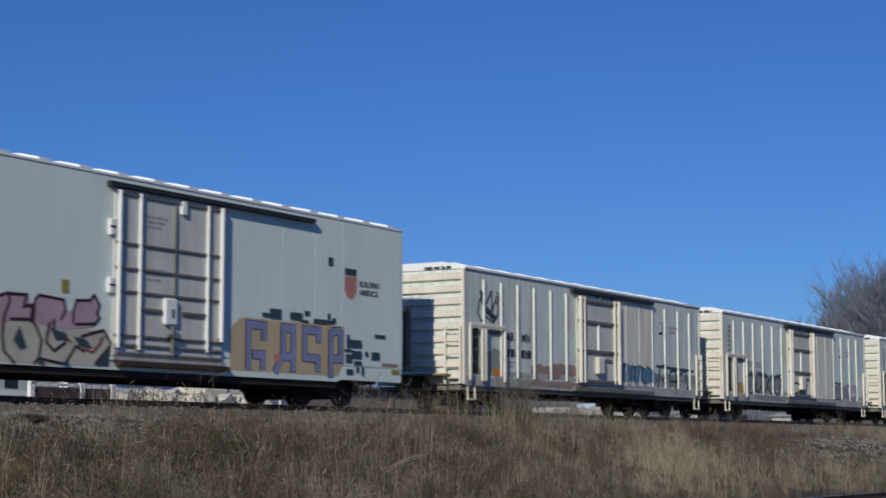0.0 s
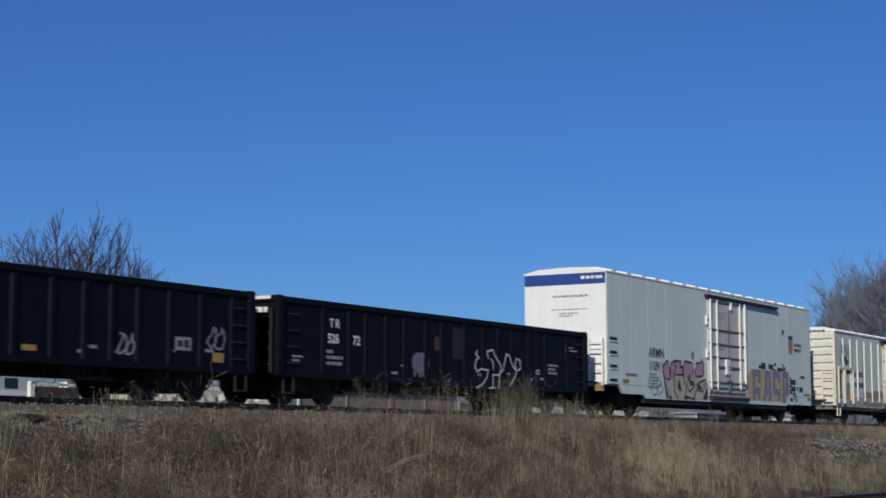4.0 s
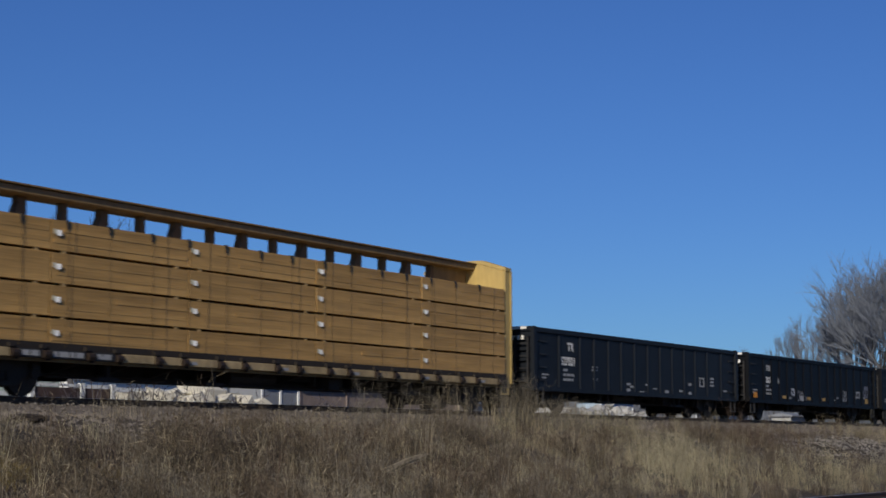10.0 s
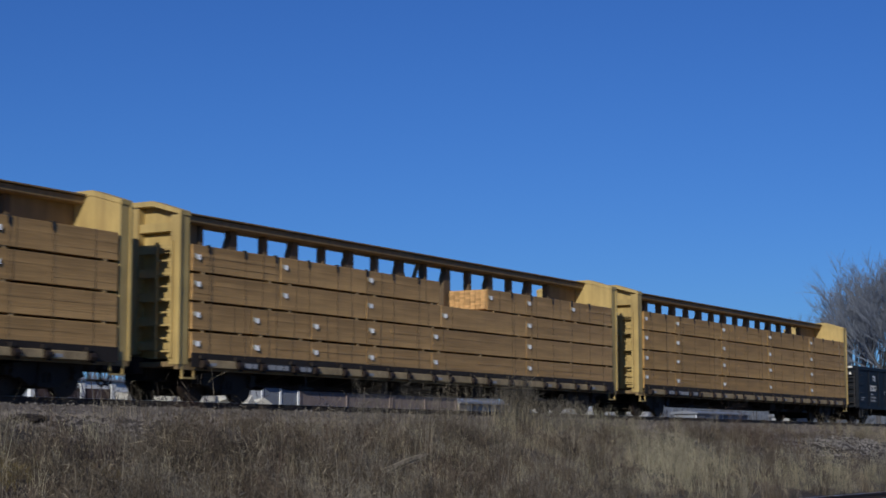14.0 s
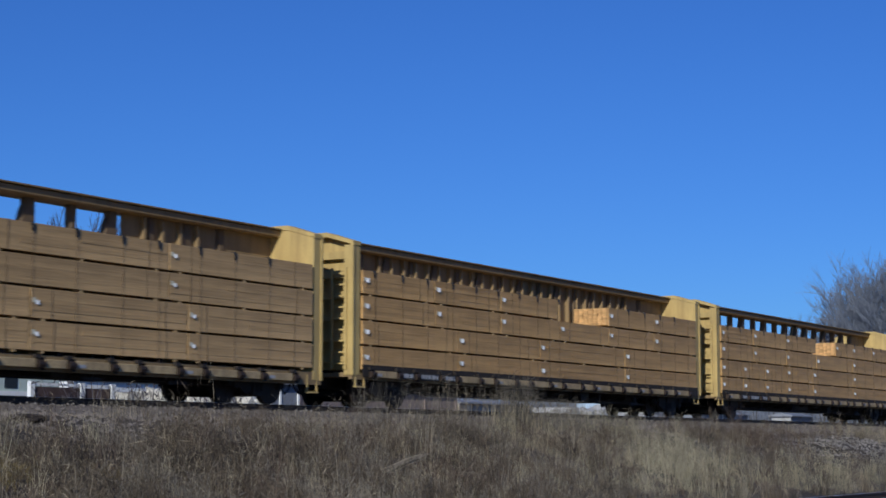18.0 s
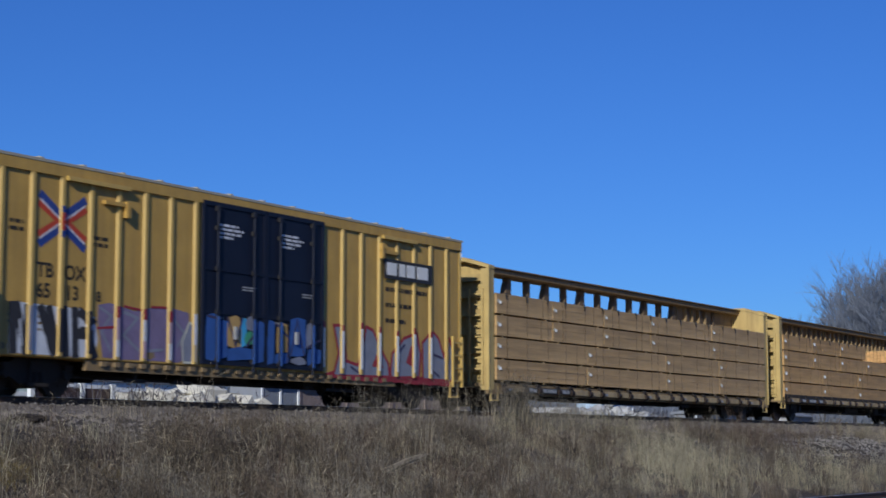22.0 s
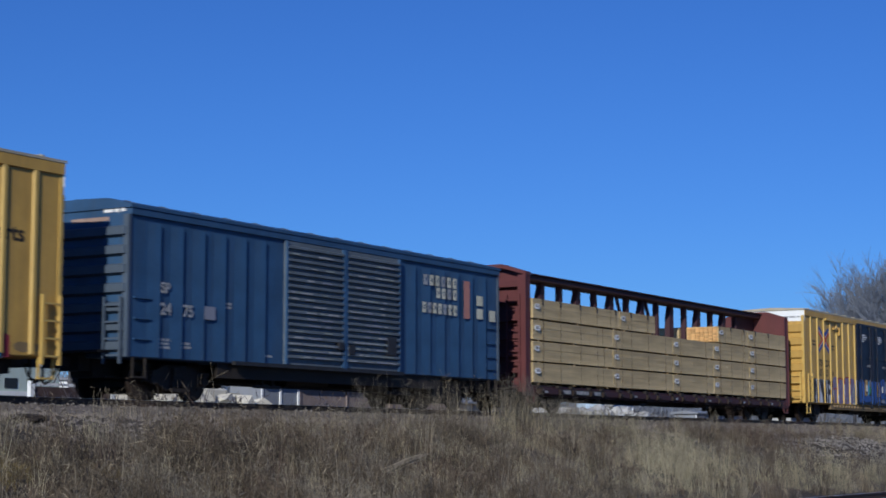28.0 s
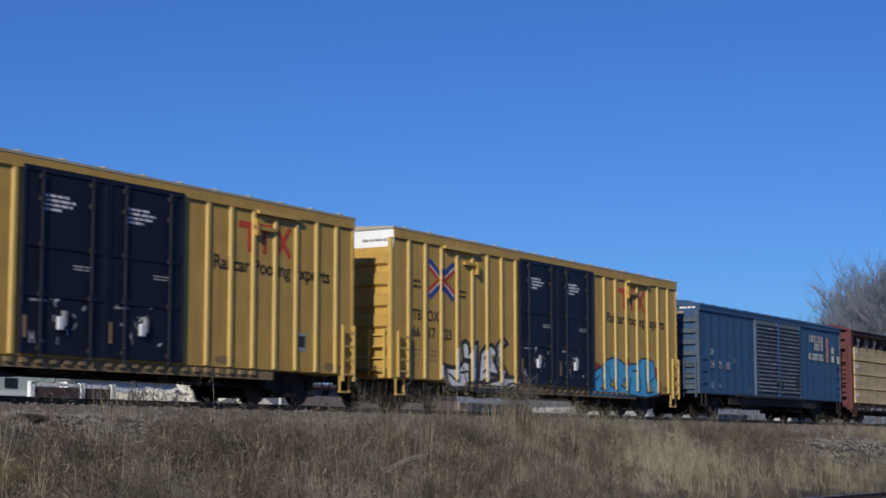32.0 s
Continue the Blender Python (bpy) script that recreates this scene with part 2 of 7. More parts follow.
def extrude_x(profile, x0, x1):
    """A solid whose cross-section, a list of (y, z), runs from x0 to x1."""
    bm = bmesh.new()
    a = [bm.verts.new((x0, y, z)) for y, z in profile]
    b = [bm.verts.new((x1, y, z)) for y, z in profile]
    for i in range(len(a)):
        j = (i + 1) % len(a)
        bm.faces.new((a[i], a[j], b[j], b[i]))
    bm.faces.new(a[::-1])
    bm.faces.new(b)
    bmesh.ops.recalc_face_normals(bm, faces=bm.faces[:])
    return bm


def extrude_y(outline, y0, y1):
    """A solid whose outline, a list of (x, z), runs from y0 to y1."""
    bm = bmesh.new()
    a = [bm.verts.new((x, y0, z)) for x, z in outline]
    b = [bm.verts.new((x, y1, z)) for x, z in outline]
    for i in range(len(a)):
        j = (i + 1) % len(a)
        bm.faces.new((a[i], a[j], b[j], b[i]))
    bm.faces.new(a[::-1])
    bm.faces.new(b)
    bmesh.ops.recalc_face_normals(bm, faces=bm.faces[:])
    return bm


def mesh_of(bm, name, material):
    me = bpy.data.meshes.new(name)
    bm.to_mesh(me)
    bm.free()
    me.materials.append(material)
    return me


def part(name, bm, material, parent, label="", at=None):
    ob = new(name, mesh_of(bm, name, material))
    ob.parent = parent
    if at:
        ob.location = at
    return tagged(ob, label)


def repeat(name, bm, material, parent, places, label="", turn=None):
    """Alike pieces that share one mesh, each an object of its own. turn: half a turn about z for those with y > 0."""
    me = mesh_of(bm, name, material)
    made = []
    for p in places:
        ob = new(name, me)
        ob.parent, ob.location = parent, p
        if turn and p[1] > 0:
            ob.rotation_euler = (0, 0, math.pi)
        made.append(tagged(ob, label))
    return made


def thing(name, label, category, group="", kind=""):
    return tagged(new(name), label, category, group, kind)


def lettering(parent, words, x, z, y, height, material, label="", name="lettering", face=-1, squeeze=1.0):
    """Raised built-in-font letters on a side (face -1: towards -y) or on the rear end (face 0: towards -x; x is then the plane, y the start)."""
    curve = bpy.data.curves.new(name, "FONT")
    curve.body, curve.size, curve.extrude, curve.offset = words, height * 1.38, 0.002, height * 0.035
    ob = bpy.data.objects.new(name, curve)
    me = bpy.data.meshes.new_from_object(ob)
    bpy.data.objects.remove(ob)
    turn = Matrix.Rotation(radians(90), 4, "X")
    if face == 0:
        turn = Matrix.Rotation(radians(-90), 4, "Z") @ turn
    me.transform(Matrix.Translation((x, y, z)) @ turn @ Matrix.Diagonal((squeeze, 1, 1, 1)))
    me.materials.clear()
    me.materials.append(material)
    me.name = name
    ob = new(name, me)
    ob.parent = parent
    return tagged(ob, label)


def bars(parent, x, z, y, widths, height, gap, material, name="stencil", label="small stencilled lines", end=False):
    """Lines of small plain bars, a few to the line, that stand for writing too small to read; they start at x and go down from z."""
    bm = bmesh.new()
    rng = random.Random(int(abs(x) * 1000) + int(z * 100))
    for k, w in enumerate(widths):
        top = z - k * (height + gap)
        at = 0.0
        while at < w - 0.01:
            long = min(w - at, rng.uniform(0.09, 0.3) if w > 0.35 else w)
            if end:
                add_box(bm, x - 0.005, x, y - at - long, y - at, top - height, top)
            else:
                add_box(bm, x + at, x + at + long, y - 0.005, y, top - height, top)
            at += long + 0.05
    return tagged(part(name, bm, material, parent), label, kind="stuff")


def add_ribbon(bm, points, width, y):
    """A flat painted stroke in the plane of a side: one strip with mitred corners, closed where its ends meet."""
    pts = [Vector(p) for p in points]
    pts = [p for i, p in enumerate(pts) if i == 0 or (p - pts[i - 1]).length > 1e-4]
    closed = len(pts) > 3 and (pts[0] - pts[-1]).length < 1e-4
    if closed:
        pts.pop()
    n = len(pts)
    rails = []
    for i, p in enumerate(pts):
        before = (p - pts[i - 1]).normalized() if closed or i else (pts[1] - p).normalized()
        after = (pts[(i + 1) % n] - p).normalized() if closed or i < n - 1 else before
        along = before + after
        along = along.normalized() if along.length > 0.3 else after
        across = Vector((-along.y, along.x))
        reach = min(width / 2 / max(0.3, abs(across.dot(Vector((-after.y, after.x))))), width * 1.1)
        end = Vector((0, 0)) if closed or 0 < i < n - 1 else along * width * (-0.3 if i == 0 else 0.3)
        rails.append([bm.verts.new((q.x, y, q.y)) for q in (p + end + across * reach, p + end - across * reach)])
    for i in range(n if closed else n - 1):
        a, b = rails[i], rails[(i + 1) % n]
        bm.faces.new((a[0], a[1], b[1], b[0]))


def scribble(parent, x0, x1, z0, z1, y, material, strokes, seed, width=0.05):
    rng = random.Random(seed)
    for k in range(strokes):
        bm = bmesh.new()
        cx = x0 + (x1 - x0) * (k + 0.5) / strokes
        w = (x1 - x0) / strokes * 0.6
        pts = []
        for i in range(9):
            pts.append((cx + w * math.sin(i * 0.9 + rng.uniform(-0.6, 0.6)), z0 + (z1 - z0) * (0.5 + 0.5 * math.cos(i * rng.uniform(0.7, 1.0)))))
        smooth = []
        for a, b in zip(pts, pts[1:]):
            smooth += [a, ((a[0] + b[0]) / 2 + rng.uniform(-0.04, 0.04), (a[1] + b[1]) / 2)]
        add_ribbon(bm, smooth + pts[-1:], width, y - 0.004 - 0.0013 * k)
        part("spray_scrawl", bm, material, parent, "thin spray-painted scrawl")


def spray_shape(parent, points, y, fill, outline=None, lines=0.05, strokes=(), stroke_coat=None, stroke_width=0.06, left=0.0):
    """One painted field with an outline round it and strokes over it; points and strokes in (x, z), x from left."""
    bm = bmesh.new()
    pts = [(left + a, b) for a, b in points]
    bm.faces.new([bm.verts.new((a, y - 0.002, b)) for a, b in pts])
    ob = part("spray_field", bm, fill, parent, "field of spray paint")
    if outline:
        rim = bmesh.new()
        add_ribbon(rim, pts + pts[:1], lines, y - 0.0055)
        part("spray_outline", rim, outline, ob)
    for k, line in enumerate(strokes):
        bm = bmesh.new()
        add_ribbon(bm, [(left + a, b) for a, b in line], stroke_width, y - 0.0085 - 0.0015 * (k % 3))
        part("spray_stroke", bm, stroke_coat or outline, ob)
    return ob


def strokes_on(parent, lines, y, material, width, left=0.0, label="spray-painted line"):
    """Painted lines in (x, z), each a part; x counts from left."""
    for k, line in enumerate(lines):
        bm = bmesh.new()
        add_ribbon(bm, [(left + a, b) for a, b in line], width, y - 0.0014 * (k % 3))
        part("spray_stroke", bm, material, parent, label)


def spray_haze(parent, x0, x1, z0, z1, y, material, seed, blobs=5):
    """Uneven overlapping fields of thin overspray with ragged edges."""
    rng = random.Random(seed)
    for k in range(blobs):
        cx = x0 + (x1 - x0) * (k + 0.5) / blobs
        rx, rz = (x1 - x0) / blobs * rng.uniform(0.8, 1.1), (z1 - z0) * rng.uniform(0.36, 0.5)
        cz = z0 + rz + rng.uniform(0, 1) * (z1 - z0 - 2 * rz)
        pts = [(cx + rx * math.cos(a) * rng.uniform(0.8, 1.1), cz + rz * math.sin(a) * rng.uniform(0.75, 1.0)) for a in np.linspace(0, 6.0, 26)]
        bm = bmesh.new()
        bm.faces.new([bm.verts.new((a, y - 0.0012 * (k % 3), b)) for a, b in pts])
        part("overspray", bm, material, parent, "cloudy patch of overspray")


# ---- rolling stock: running gear ----
WHEEL_R = 0.46
WHEELSETS = []          # every wheelset with its place in its truck
CARS = []               # every car or load with its place along the train at the start


def wheelset_mesh():
    bm = bmesh.new()
    for side in (-1, 1):
        for r, y0, y1 in ((WHEEL_R, 0.69, 0.80), (WHEEL_R + 0.025, 0.66, 0.69), (0.36, 0.80, 0.81), (0.13, 0.80, 0.86)):
            add_tube(bm, (0, side * y0, 0), (0, side * y1, 0), r, n=24)
        for i in range(6):
            a = i * 1.0472
            add_tube(bm, (0.25 * math.cos(a), side * 0.81, 0.25 * math.sin(a)), (0.25 * math.cos(a), side * 0.825, 0.25 * math.sin(a)), 0.04, n=6)
    add_tube(bm, (0, -0.86, 0), (0, 0.86, 0), 0.08, n=10)
    return mesh_of(bm, "wheelset", WHEEL)


def truck_mesh():
    """A cast three-piece truck: two side frames with a spring opening, a bolster and brake gear."""
    bm = bmesh.new()
    outline = [(-1.12, 0.42), (-1.12, 0.62), (-0.72, 0.68), (-0.45, 0.80), (0.45, 0.80), (0.72, 0.68), (1.12, 0.62), (1.12, 0.42),
               (0.72, 0.40), (0.42, 0.22), (-0.42, 0.22), (-0.72, 0.40)]
    for y0, y1 in ((-1.08, -0.94), (0.94, 1.08)):
        solid = extrude_y(outline, y0, y1)
        me = bpy.data.meshes.new("side")
        solid.to_mesh(me)
        solid.free()
        bm.from_mesh(me)
        bpy.data.meshes.remove(me)
    add_box(bm, -0.2, 0.2, -1.15, 1.15, 0.5, 0.74)
    add_box(bm, -1.05, -0.98, -0.7, 0.7, 0.3, 0.42)
    add_box(bm, 0.98, 1.05, -0.7, 0.7, 0.3, 0.42)
    for x in (-0.42, 0.42):
        add_box(bm, x - 0.05, x + 0.05, -0.75, 0.75, 0.28, 0.5)
        for y in (-0.74, 0.74):
            add_box(bm, x * 1.05 - 0.06, x * 1.05 + 0.06, y - 0.06, y + 0.06, 0.3, 0.66)
    add_box(bm, -0.42, 0.42, -0.88, 0.88, 0.18, 0.62)
    for y in (-1.14, 1.14):
        add_box(bm, -0.3, 0.3, y - 0.03, y + 0.03, 0.2, 0.28)
        add_box(bm, -1.0, -0.78, y - 0.05, y + 0.05, 0.56, 0.66)
        add_box(bm, 0.78, 1.0, y - 0.05, y + 0.05, 0.56, 0.66)
    return mesh_of(bm, "truck", STEEL)


def add_running_gear(car, half, inset, material=STEEL):
    """Two trucks with springs and turning wheelsets, centre sill, couplers, air hoses and brake gear under a car."""
    for side in (-1, 1):
        truck = new("truck", TRUCK_MESH)
        truck.parent, truck.location = car, (side * (half - inset), 0, 0)
        for x in (-0.89, 0.89):
            w = new("wheelset", WHEELSET_MESH)
            w.parent, w.location = truck, (x, 0, WHEEL_R)
            WHEELSETS.append((w, x))
        for x in (-0.16, 0.0, 0.16):
            for y in (-1.01, 1.01):
                s = new("coil_spring", SPRING_MESH)
                s.parent, s.location = truck, (x, y * 1.08, 0.3)
        for x in (-0.89, 0.89):
            for y in (-1.0, 1.0):
                s = new("bearing_cap", CAP_MESH)
                s.parent, s.location = truck, (x, y * 1.11, WHEEL_R)
    part("centre_sill", boxes((-half + 0.2, half - 0.2, -0.32, 0.32, 0.48, 0.98)), material, car)
    n = int((2 * half - 8) / 1.6)
    repeat("cross_bearer", extrude_x([(-1.4, 0.98), (-1.4, 0.72), (-0.5, 0.5), (0.5, 0.5), (1.4, 0.72), (1.4, 0.98)], -0.05, 0.05), material, car, [(-half + 4.2 + 1.6 * i, 0, 0) for i in range(n + 1)])
    part("air_reservoir", tubes(((-half + 4.4, 0.7, 0.6), (-half + 5.9, 0.7, 0.6), 0.2), n=12), material, car)
    part("brake_cylinder", tubes(((half - 5.2, -0.6, 0.66), (half - 4.6, -0.6, 0.66), 0.17), ((half - 4.6, -0.6, 0.66), (half - 3.8, -0.6, 0.66), 0.05), n=12), material, car)
    for side in (-1, 1):
        bm = boxes((half + 0.02, half + 0.62, -0.10, 0.10, 0.72, 0.92), (half + 0.58, half + 0.86, -0.16, 0.14, 0.66, 0.98), (half - 0.15, half + 0.2, -0.3, 0.3, 0.62, 1.0))
        if side < 0:
            bmesh.ops.transform(bm, matrix=Matrix.Rotation(math.pi, 4, "Z"), verts=bm.verts[:])
        part("coupler", bm, STEEL, car)
        hose = bmesh.new()
        pts = [(half + 0.05, -0.45, 0.75), (half + 0.25, -0.42, 0.45), (half + 0.6, -0.3, 0.32), (half + 0.85, -0.2, 0.42)]
        for a, b in zip(pts, pts[1:]):
            add_tube(hose, a, b, 0.025, n=6)
        if side < 0:
            bmesh.ops.transform(hose, matrix=Matrix.Rotation(math.pi, 4, "Z"), verts=hose.verts[:])
        part("air_hose", hose, STEEL, car)
    part("brake_reservoir", tubes(((-1.6, -0.75, 0.62), (-0.4, -0.75, 0.62), 0.22), ((-0.3, -0.75, 0.62), (0.3, -0.75, 0.62), 0.16), n=12), STEEL, car)
    part("brake_lever", boxes((0.8, 1.9, -0.8, -0.72, 0.6, 0.72), (1.9, 2.0, -0.9, -0.6, 0.5, 0.8)), STEEL, car)
    for x in (-half + 5.2, -2.6, 3.4, half - 5.4):
        part("hanger", boxes((x - 0.04, x + 0.04, -1.25, -1.15, 0.36, 0.9), (x - 0.3, x + 0.34, -1.24, -1.16, 0.36, 0.44)), STEEL, car)
    part("brake_rod", tubes(((-half + 3.6, -0.9, 0.42), (half - 3.6, -0.95, 0.40), 0.022), n=6), STEEL, car)
    part("valve_box", boxes((2.3, 2.75, -1.1, -0.7, 0.4, 0.78), (2.8, 3.0, -1.05, -0.75, 0.5, 0.72), bevel=0.02), STEEL, car)
    part("train_pipe", tubes(((-half + 0.4, -0.5, 0.5), (half - 0.4, -0.5, 0.5), 0.03), n=6), STEEL, car)


WHEELSET_MESH, TRUCK_MESH = wheelset_mesh(), truck_mesh()
SPRING_MESH = mesh_of(tubes(((0, 0, 0), (0, 0, 0.2), 0.06), n=8), "coil_spring", STEEL)
CAP_MESH = mesh_of(tubes(((0, -0.05, 0), (0, 0.05, 0), 0.11), n=10), "bearing_cap", STEEL)


def add_ladder(car, x0, x1, y, z0, z1, rungs, material, name="ladder", end=None):
    """Stiles and rungs on a side (y fixed) or, with end = x, on an end wall (x0, x1 are then y)."""
    bm = bmesh.new()
    for s in (x0, x1):
        if end is None:
            add_box(bm, s - 0.03, s + 0.03, y - 0.03, y + 0.03, z0, z1)
        else:
            add_box(bm, end - 0.03, end + 0.03, s - 0.03, s + 0.03, z0, z1)
    ladder = part(name, bm, material, car)
    rung = boxes((x0 + 0.03, x1 - 0.03, y - 0.02, y + 0.02, -0.02, 0.02)) if end is None else boxes((end - 0.02, end + 0.02, x0 + 0.03, x1 - 0.03, -0.02, 0.02))
    repeat("rung", rung, material, ladder, [(0, 0, z0 + (z1 - z0) * (i + 0.5) / rungs) for i in range(rungs)])
    return ladder


def add_grabs(car, x, y, zs, width, material):
    bm = boxes((x, x + width, y - 0.05, y - 0.02, -0.018, 0.018), (x, x + 0.03, y - 0.05, y, -0.018, 0.018), (x + width - 0.03, x + width, y - 0.05, y, -0.018, 0.018))
    return repeat("grab_iron", bm, material, car, [(0, 0, z) for z in zs])


def add_stirrups(car, half, y, z, material):
    for x in (-half + 0.15, half - 0.6):
        for s in (-1, 1):
            part("stirrup_step", boxes((x, x + 0.04, s * y - 0.02, s * y + 0.02, z - 0.42, z), (x + 0.41, x + 0.45, s * y - 0.02, s * y + 0.02, z - 0.42, z),
                                       (x, x + 0.45, s * y - 0.04, s * y + 0.04, z - 0.45, z - 0.41)), material, car)


def add_end_ribs(car, half, z0, z1, count, width, material, depth=0.09, fill=0.72):
    """Horizontal pressed ribs across both ends."""
    step = (z1 - z0) / count
    prof = [(0, 0), (depth, step * 0.12), (depth, step * (fill - 0.1)), (0, step * fill)]
    for side in (-1, 1):
        bm = bmesh.new()
        a = [bm.verts.new((side * px, -width, pz)) for px, pz in prof]
        b = [bm.verts.new((side * px, width, pz)) for px, pz in prof]
        for i in range(4):
            j = (i + 1) % 4
            bm.faces.new((a[i], a[j], b[j], b[i]))
        bm.faces.new(a)
        bm.faces.new(b)
        bmesh.ops.recalc_face_normals(bm, faces=bm.faces[:])
        repeat("end_rib", bm, material, car, [(side * half, 0, z0 + step * (i + 0.14)) for i in range(count)])


def hat_rib(width, depth, height):
    """A vertical hat-section rib that stands proud towards -y."""
    bm = bmesh.new()
    ring = [(-width / 2, 0), (-width * 0.32, -depth), (width * 0.32, -depth), (width / 2, 0)]
    a = [bm.verts.new((x, y, 0)) for x, y in ring]
    b = [bm.verts.new((x, y, height)) for x, y in ring]
    for i in range(3):
        bm.faces.new((a[i], a[i + 1], b[i + 1], b[i]))
    bm.faces.new(a[::-1])
    bm.faces.new(b)
    bm.faces.new((a[0], b[0], b[3], a[3]))
    bmesh.ops.recalc_face_normals(bm, faces=bm.faces[:])
    return bm


def add_side_ribs(car, xs, y, z0, z1, material, width=0.15, depth=0.05):
    repeat("side_rib", hat_rib(width, depth, z1 - z0), material, car, [(x, -y, z0) for x in xs] + [(-x, y, z0) for x in xs], turn=True)


def painted_rib(car, x, y, z0, z1, material, width=0.105):
    """A coat of spray paint on the face of one rib."""
    return part("rib_paint", boxes((x - width / 2, x + width / 2, y - 0.0545, y - 0.0505, z0, z1)), material, car)


def add_roof(car, half, width, eave, ridge, material, seams, over=0.06):
    part("roof", extrude_x([(-width - over, eave - 0.06), (-width - over, eave), (0, ridge), (width + over, eave), (width + over, eave - 0.06)], -half - 0.05, half + 0.05), material, car)
    n = int(2 * half / seams)
    bm = extrude_x([(-width - over + 0.02, eave + 0.002), (-width - over + 0.02, eave + 0.04), (0, ridge + 0.045), (width + over - 0.02, eave + 0.04), (width + over - 0.02, eave + 0.002), (0, ridge + 0.002)], -0.04, 0.04)
    repeat("roof_seam", bm, material, car, [(-half + 2 * half * (i + 0.5) / n, 0, 0) for i in range(n)])


def place(car, centre):
    CARS.append((car, centre, 0.0, 0.0))


# ---- yellow high-cube boxcars ----
def yellow_boxcar(name, label, left, right, eave=4.83, scuffed=True):
    half = (right - left) / 2
    car = thing(name, label, "boxcar", "yellow boxcars")
    place(car, (left + right) / 2)
    add_running_gear(car, half, 2.3)
    w = 1.50
    part("body", boxes((-half, half, -w, w, 0.78, eave - 0.04), bevel=0.02), YELLOW, car)
    add_roof(car, half, w, eave, eave + 0.07, ROOF, 1.2)
    part("eave_rail", boxes((-half, half, -w - 0.05, -w - 0.002, eave - 0.3, eave - 0.065)), YELLOW, car)
    part("eave_rail", boxes((-half, half, w + 0.002, w + 0.05, eave - 0.3, eave - 0.065)), YELLOW, car)
    door0, door1 = -half + 7.05, half - 6.9
    for s in (-1, 1):
        part("side_sill", boxes((-half + 3.4, half - 3.4, s * 1.42 - 0.05, s * 1.42 + 0.05, 0.56, 0.80)), CHORD, car, "rust-stained side sill")
        bm = boxes((-0.09, 0.09, s * 1.49 - 0.03, s * 1.49 + 0.03, 0.66, 0.76))
        repeat("sill_bracket", bm, DULL, car, [(-half + 3.9 + 0.42 * i, 0, 0) for i in range(int((2 * half - 7.8) / 0.42) + 1)])
    xs = [-half + 0.80 + 0.868 * i for i in range(8)] + [half - 0.80 - 0.868 * i for i in range(8)]
    add_side_ribs(car, xs, w, 0.82, eave - 0.3, YELLOW_RIB)
    for s in (-1, 1):
        part("corner_post", boxes((s * half - 0.09, s * half + 0.012, -w - 0.02, -w + 0.1, 0.78, eave - 0.3)), YELLOW_RIB, car)
        part("end_cap", boxes((s * half - 0.005, s * half + 0.035, -w - 0.03, w + 0.03, eave - 0.55, eave - 0.02), bevel=0.01), WHITE, car, "white painted end cap")
    add_end_ribs(car, half + 0.004, 0.9, eave - 0.58, 6, w - 0.03, YELLOW)
    bars(car, -half - 0.036, eave - 0.32, -0.55, [0.85], 0.05, 0.02, MARK_FADED, end=True)
    for s, x in ((-1, -half + 0.35), (-1, -half + 4.9), (1, half - 5.6), (1, half - 1.2)):
        spray_haze(car, x, x + 0.55, 0.84, 1.0 + 0.1 * abs(s), -w - 0.0035, CHORD, int(100 + 10 * x), 2)
    bars(car, -half + 1.05, 1.62, -w, [0.4, 0.36], 0.05, 0.08, CHORD)
    bars(car, -half + 1.9, 1.62, -w, [0.4, 0.36, 0.4], 0.05, 0.08, CHORD)
    # plug doors
    mid = (door0 + door1) / 2
    for a, b in ((door0 + 0.03, mid - 0.015), (mid + 0.015, door1 - 0.03)):
        door = part("door", boxes((a, b, -w - 0.055, -w - 0.004, 0.84, eave - 0.22), bevel=0.008), NAVY, car, "navy plug door leaf")
        y = -w - 0.055
        part("door_frame", boxes((a, b, y - 0.03, y, 0.84, 0.94), (a, b, y - 0.03, y, eave - 0.33, eave - 0.225), (a, a + 0.08, y - 0.028, y, 0.94, eave - 0.33), (b - 0.08, b, y - 0.028, y, 0.94, eave - 0.33)), NAVY, door)
        repeat("door_rail", boxes((a + 0.08, b - 0.08, y - 0.025, y, -0.04, 0.04)), NAVY, door, [(0, 0, z) for z in (2.05, 3.05)])
        for k, x in enumerate((a + 0.52, b - 0.5)):
            part("lock_rod", tubes(((x, y - 0.05, 0.72), (x, y - 0.05, eave - 0.3), 0.028), n=8), NAVY, door)
            repeat("rod_bracket", boxes((-0.07, 0.07, y - 0.07, y, -0.05, 0.05)), BLACK_WORN, door, [(x, 0, z) for z in (0.95, 2.05, 3.05, 4.0, 4.45)])
        bars(door, a + 0.62, 4.12, y - 0.003, [0.7, 0.9, 0.8, 0.5], 0.055, 0.04, SILVER)
        bars(door, a + 1.5, 2.72, y - 0.003, [0.55, 0.45], 0.035, 0.03, MARK_FADED)
        if scuffed:
            rng = random.Random(int(a * 100))
            for k in range(14):
                bm = bmesh.new()
                sx, sz = a + rng.uniform(0.2, 1.9), rng.uniform(1.05, 2.0)
                add_ribbon(bm, [(sx, sz), (sx + rng.uniform(-0.12, 0.14), sz + rng.uniform(0.03, 0.16))], rng.uniform(0.02, 0.06), y - 0.004 - 0.0005 * k)
                part("scuff", bm, (SILVER, MARK_FADED, MARK_FADED)[k % 3], door, "bare scuffed paint")
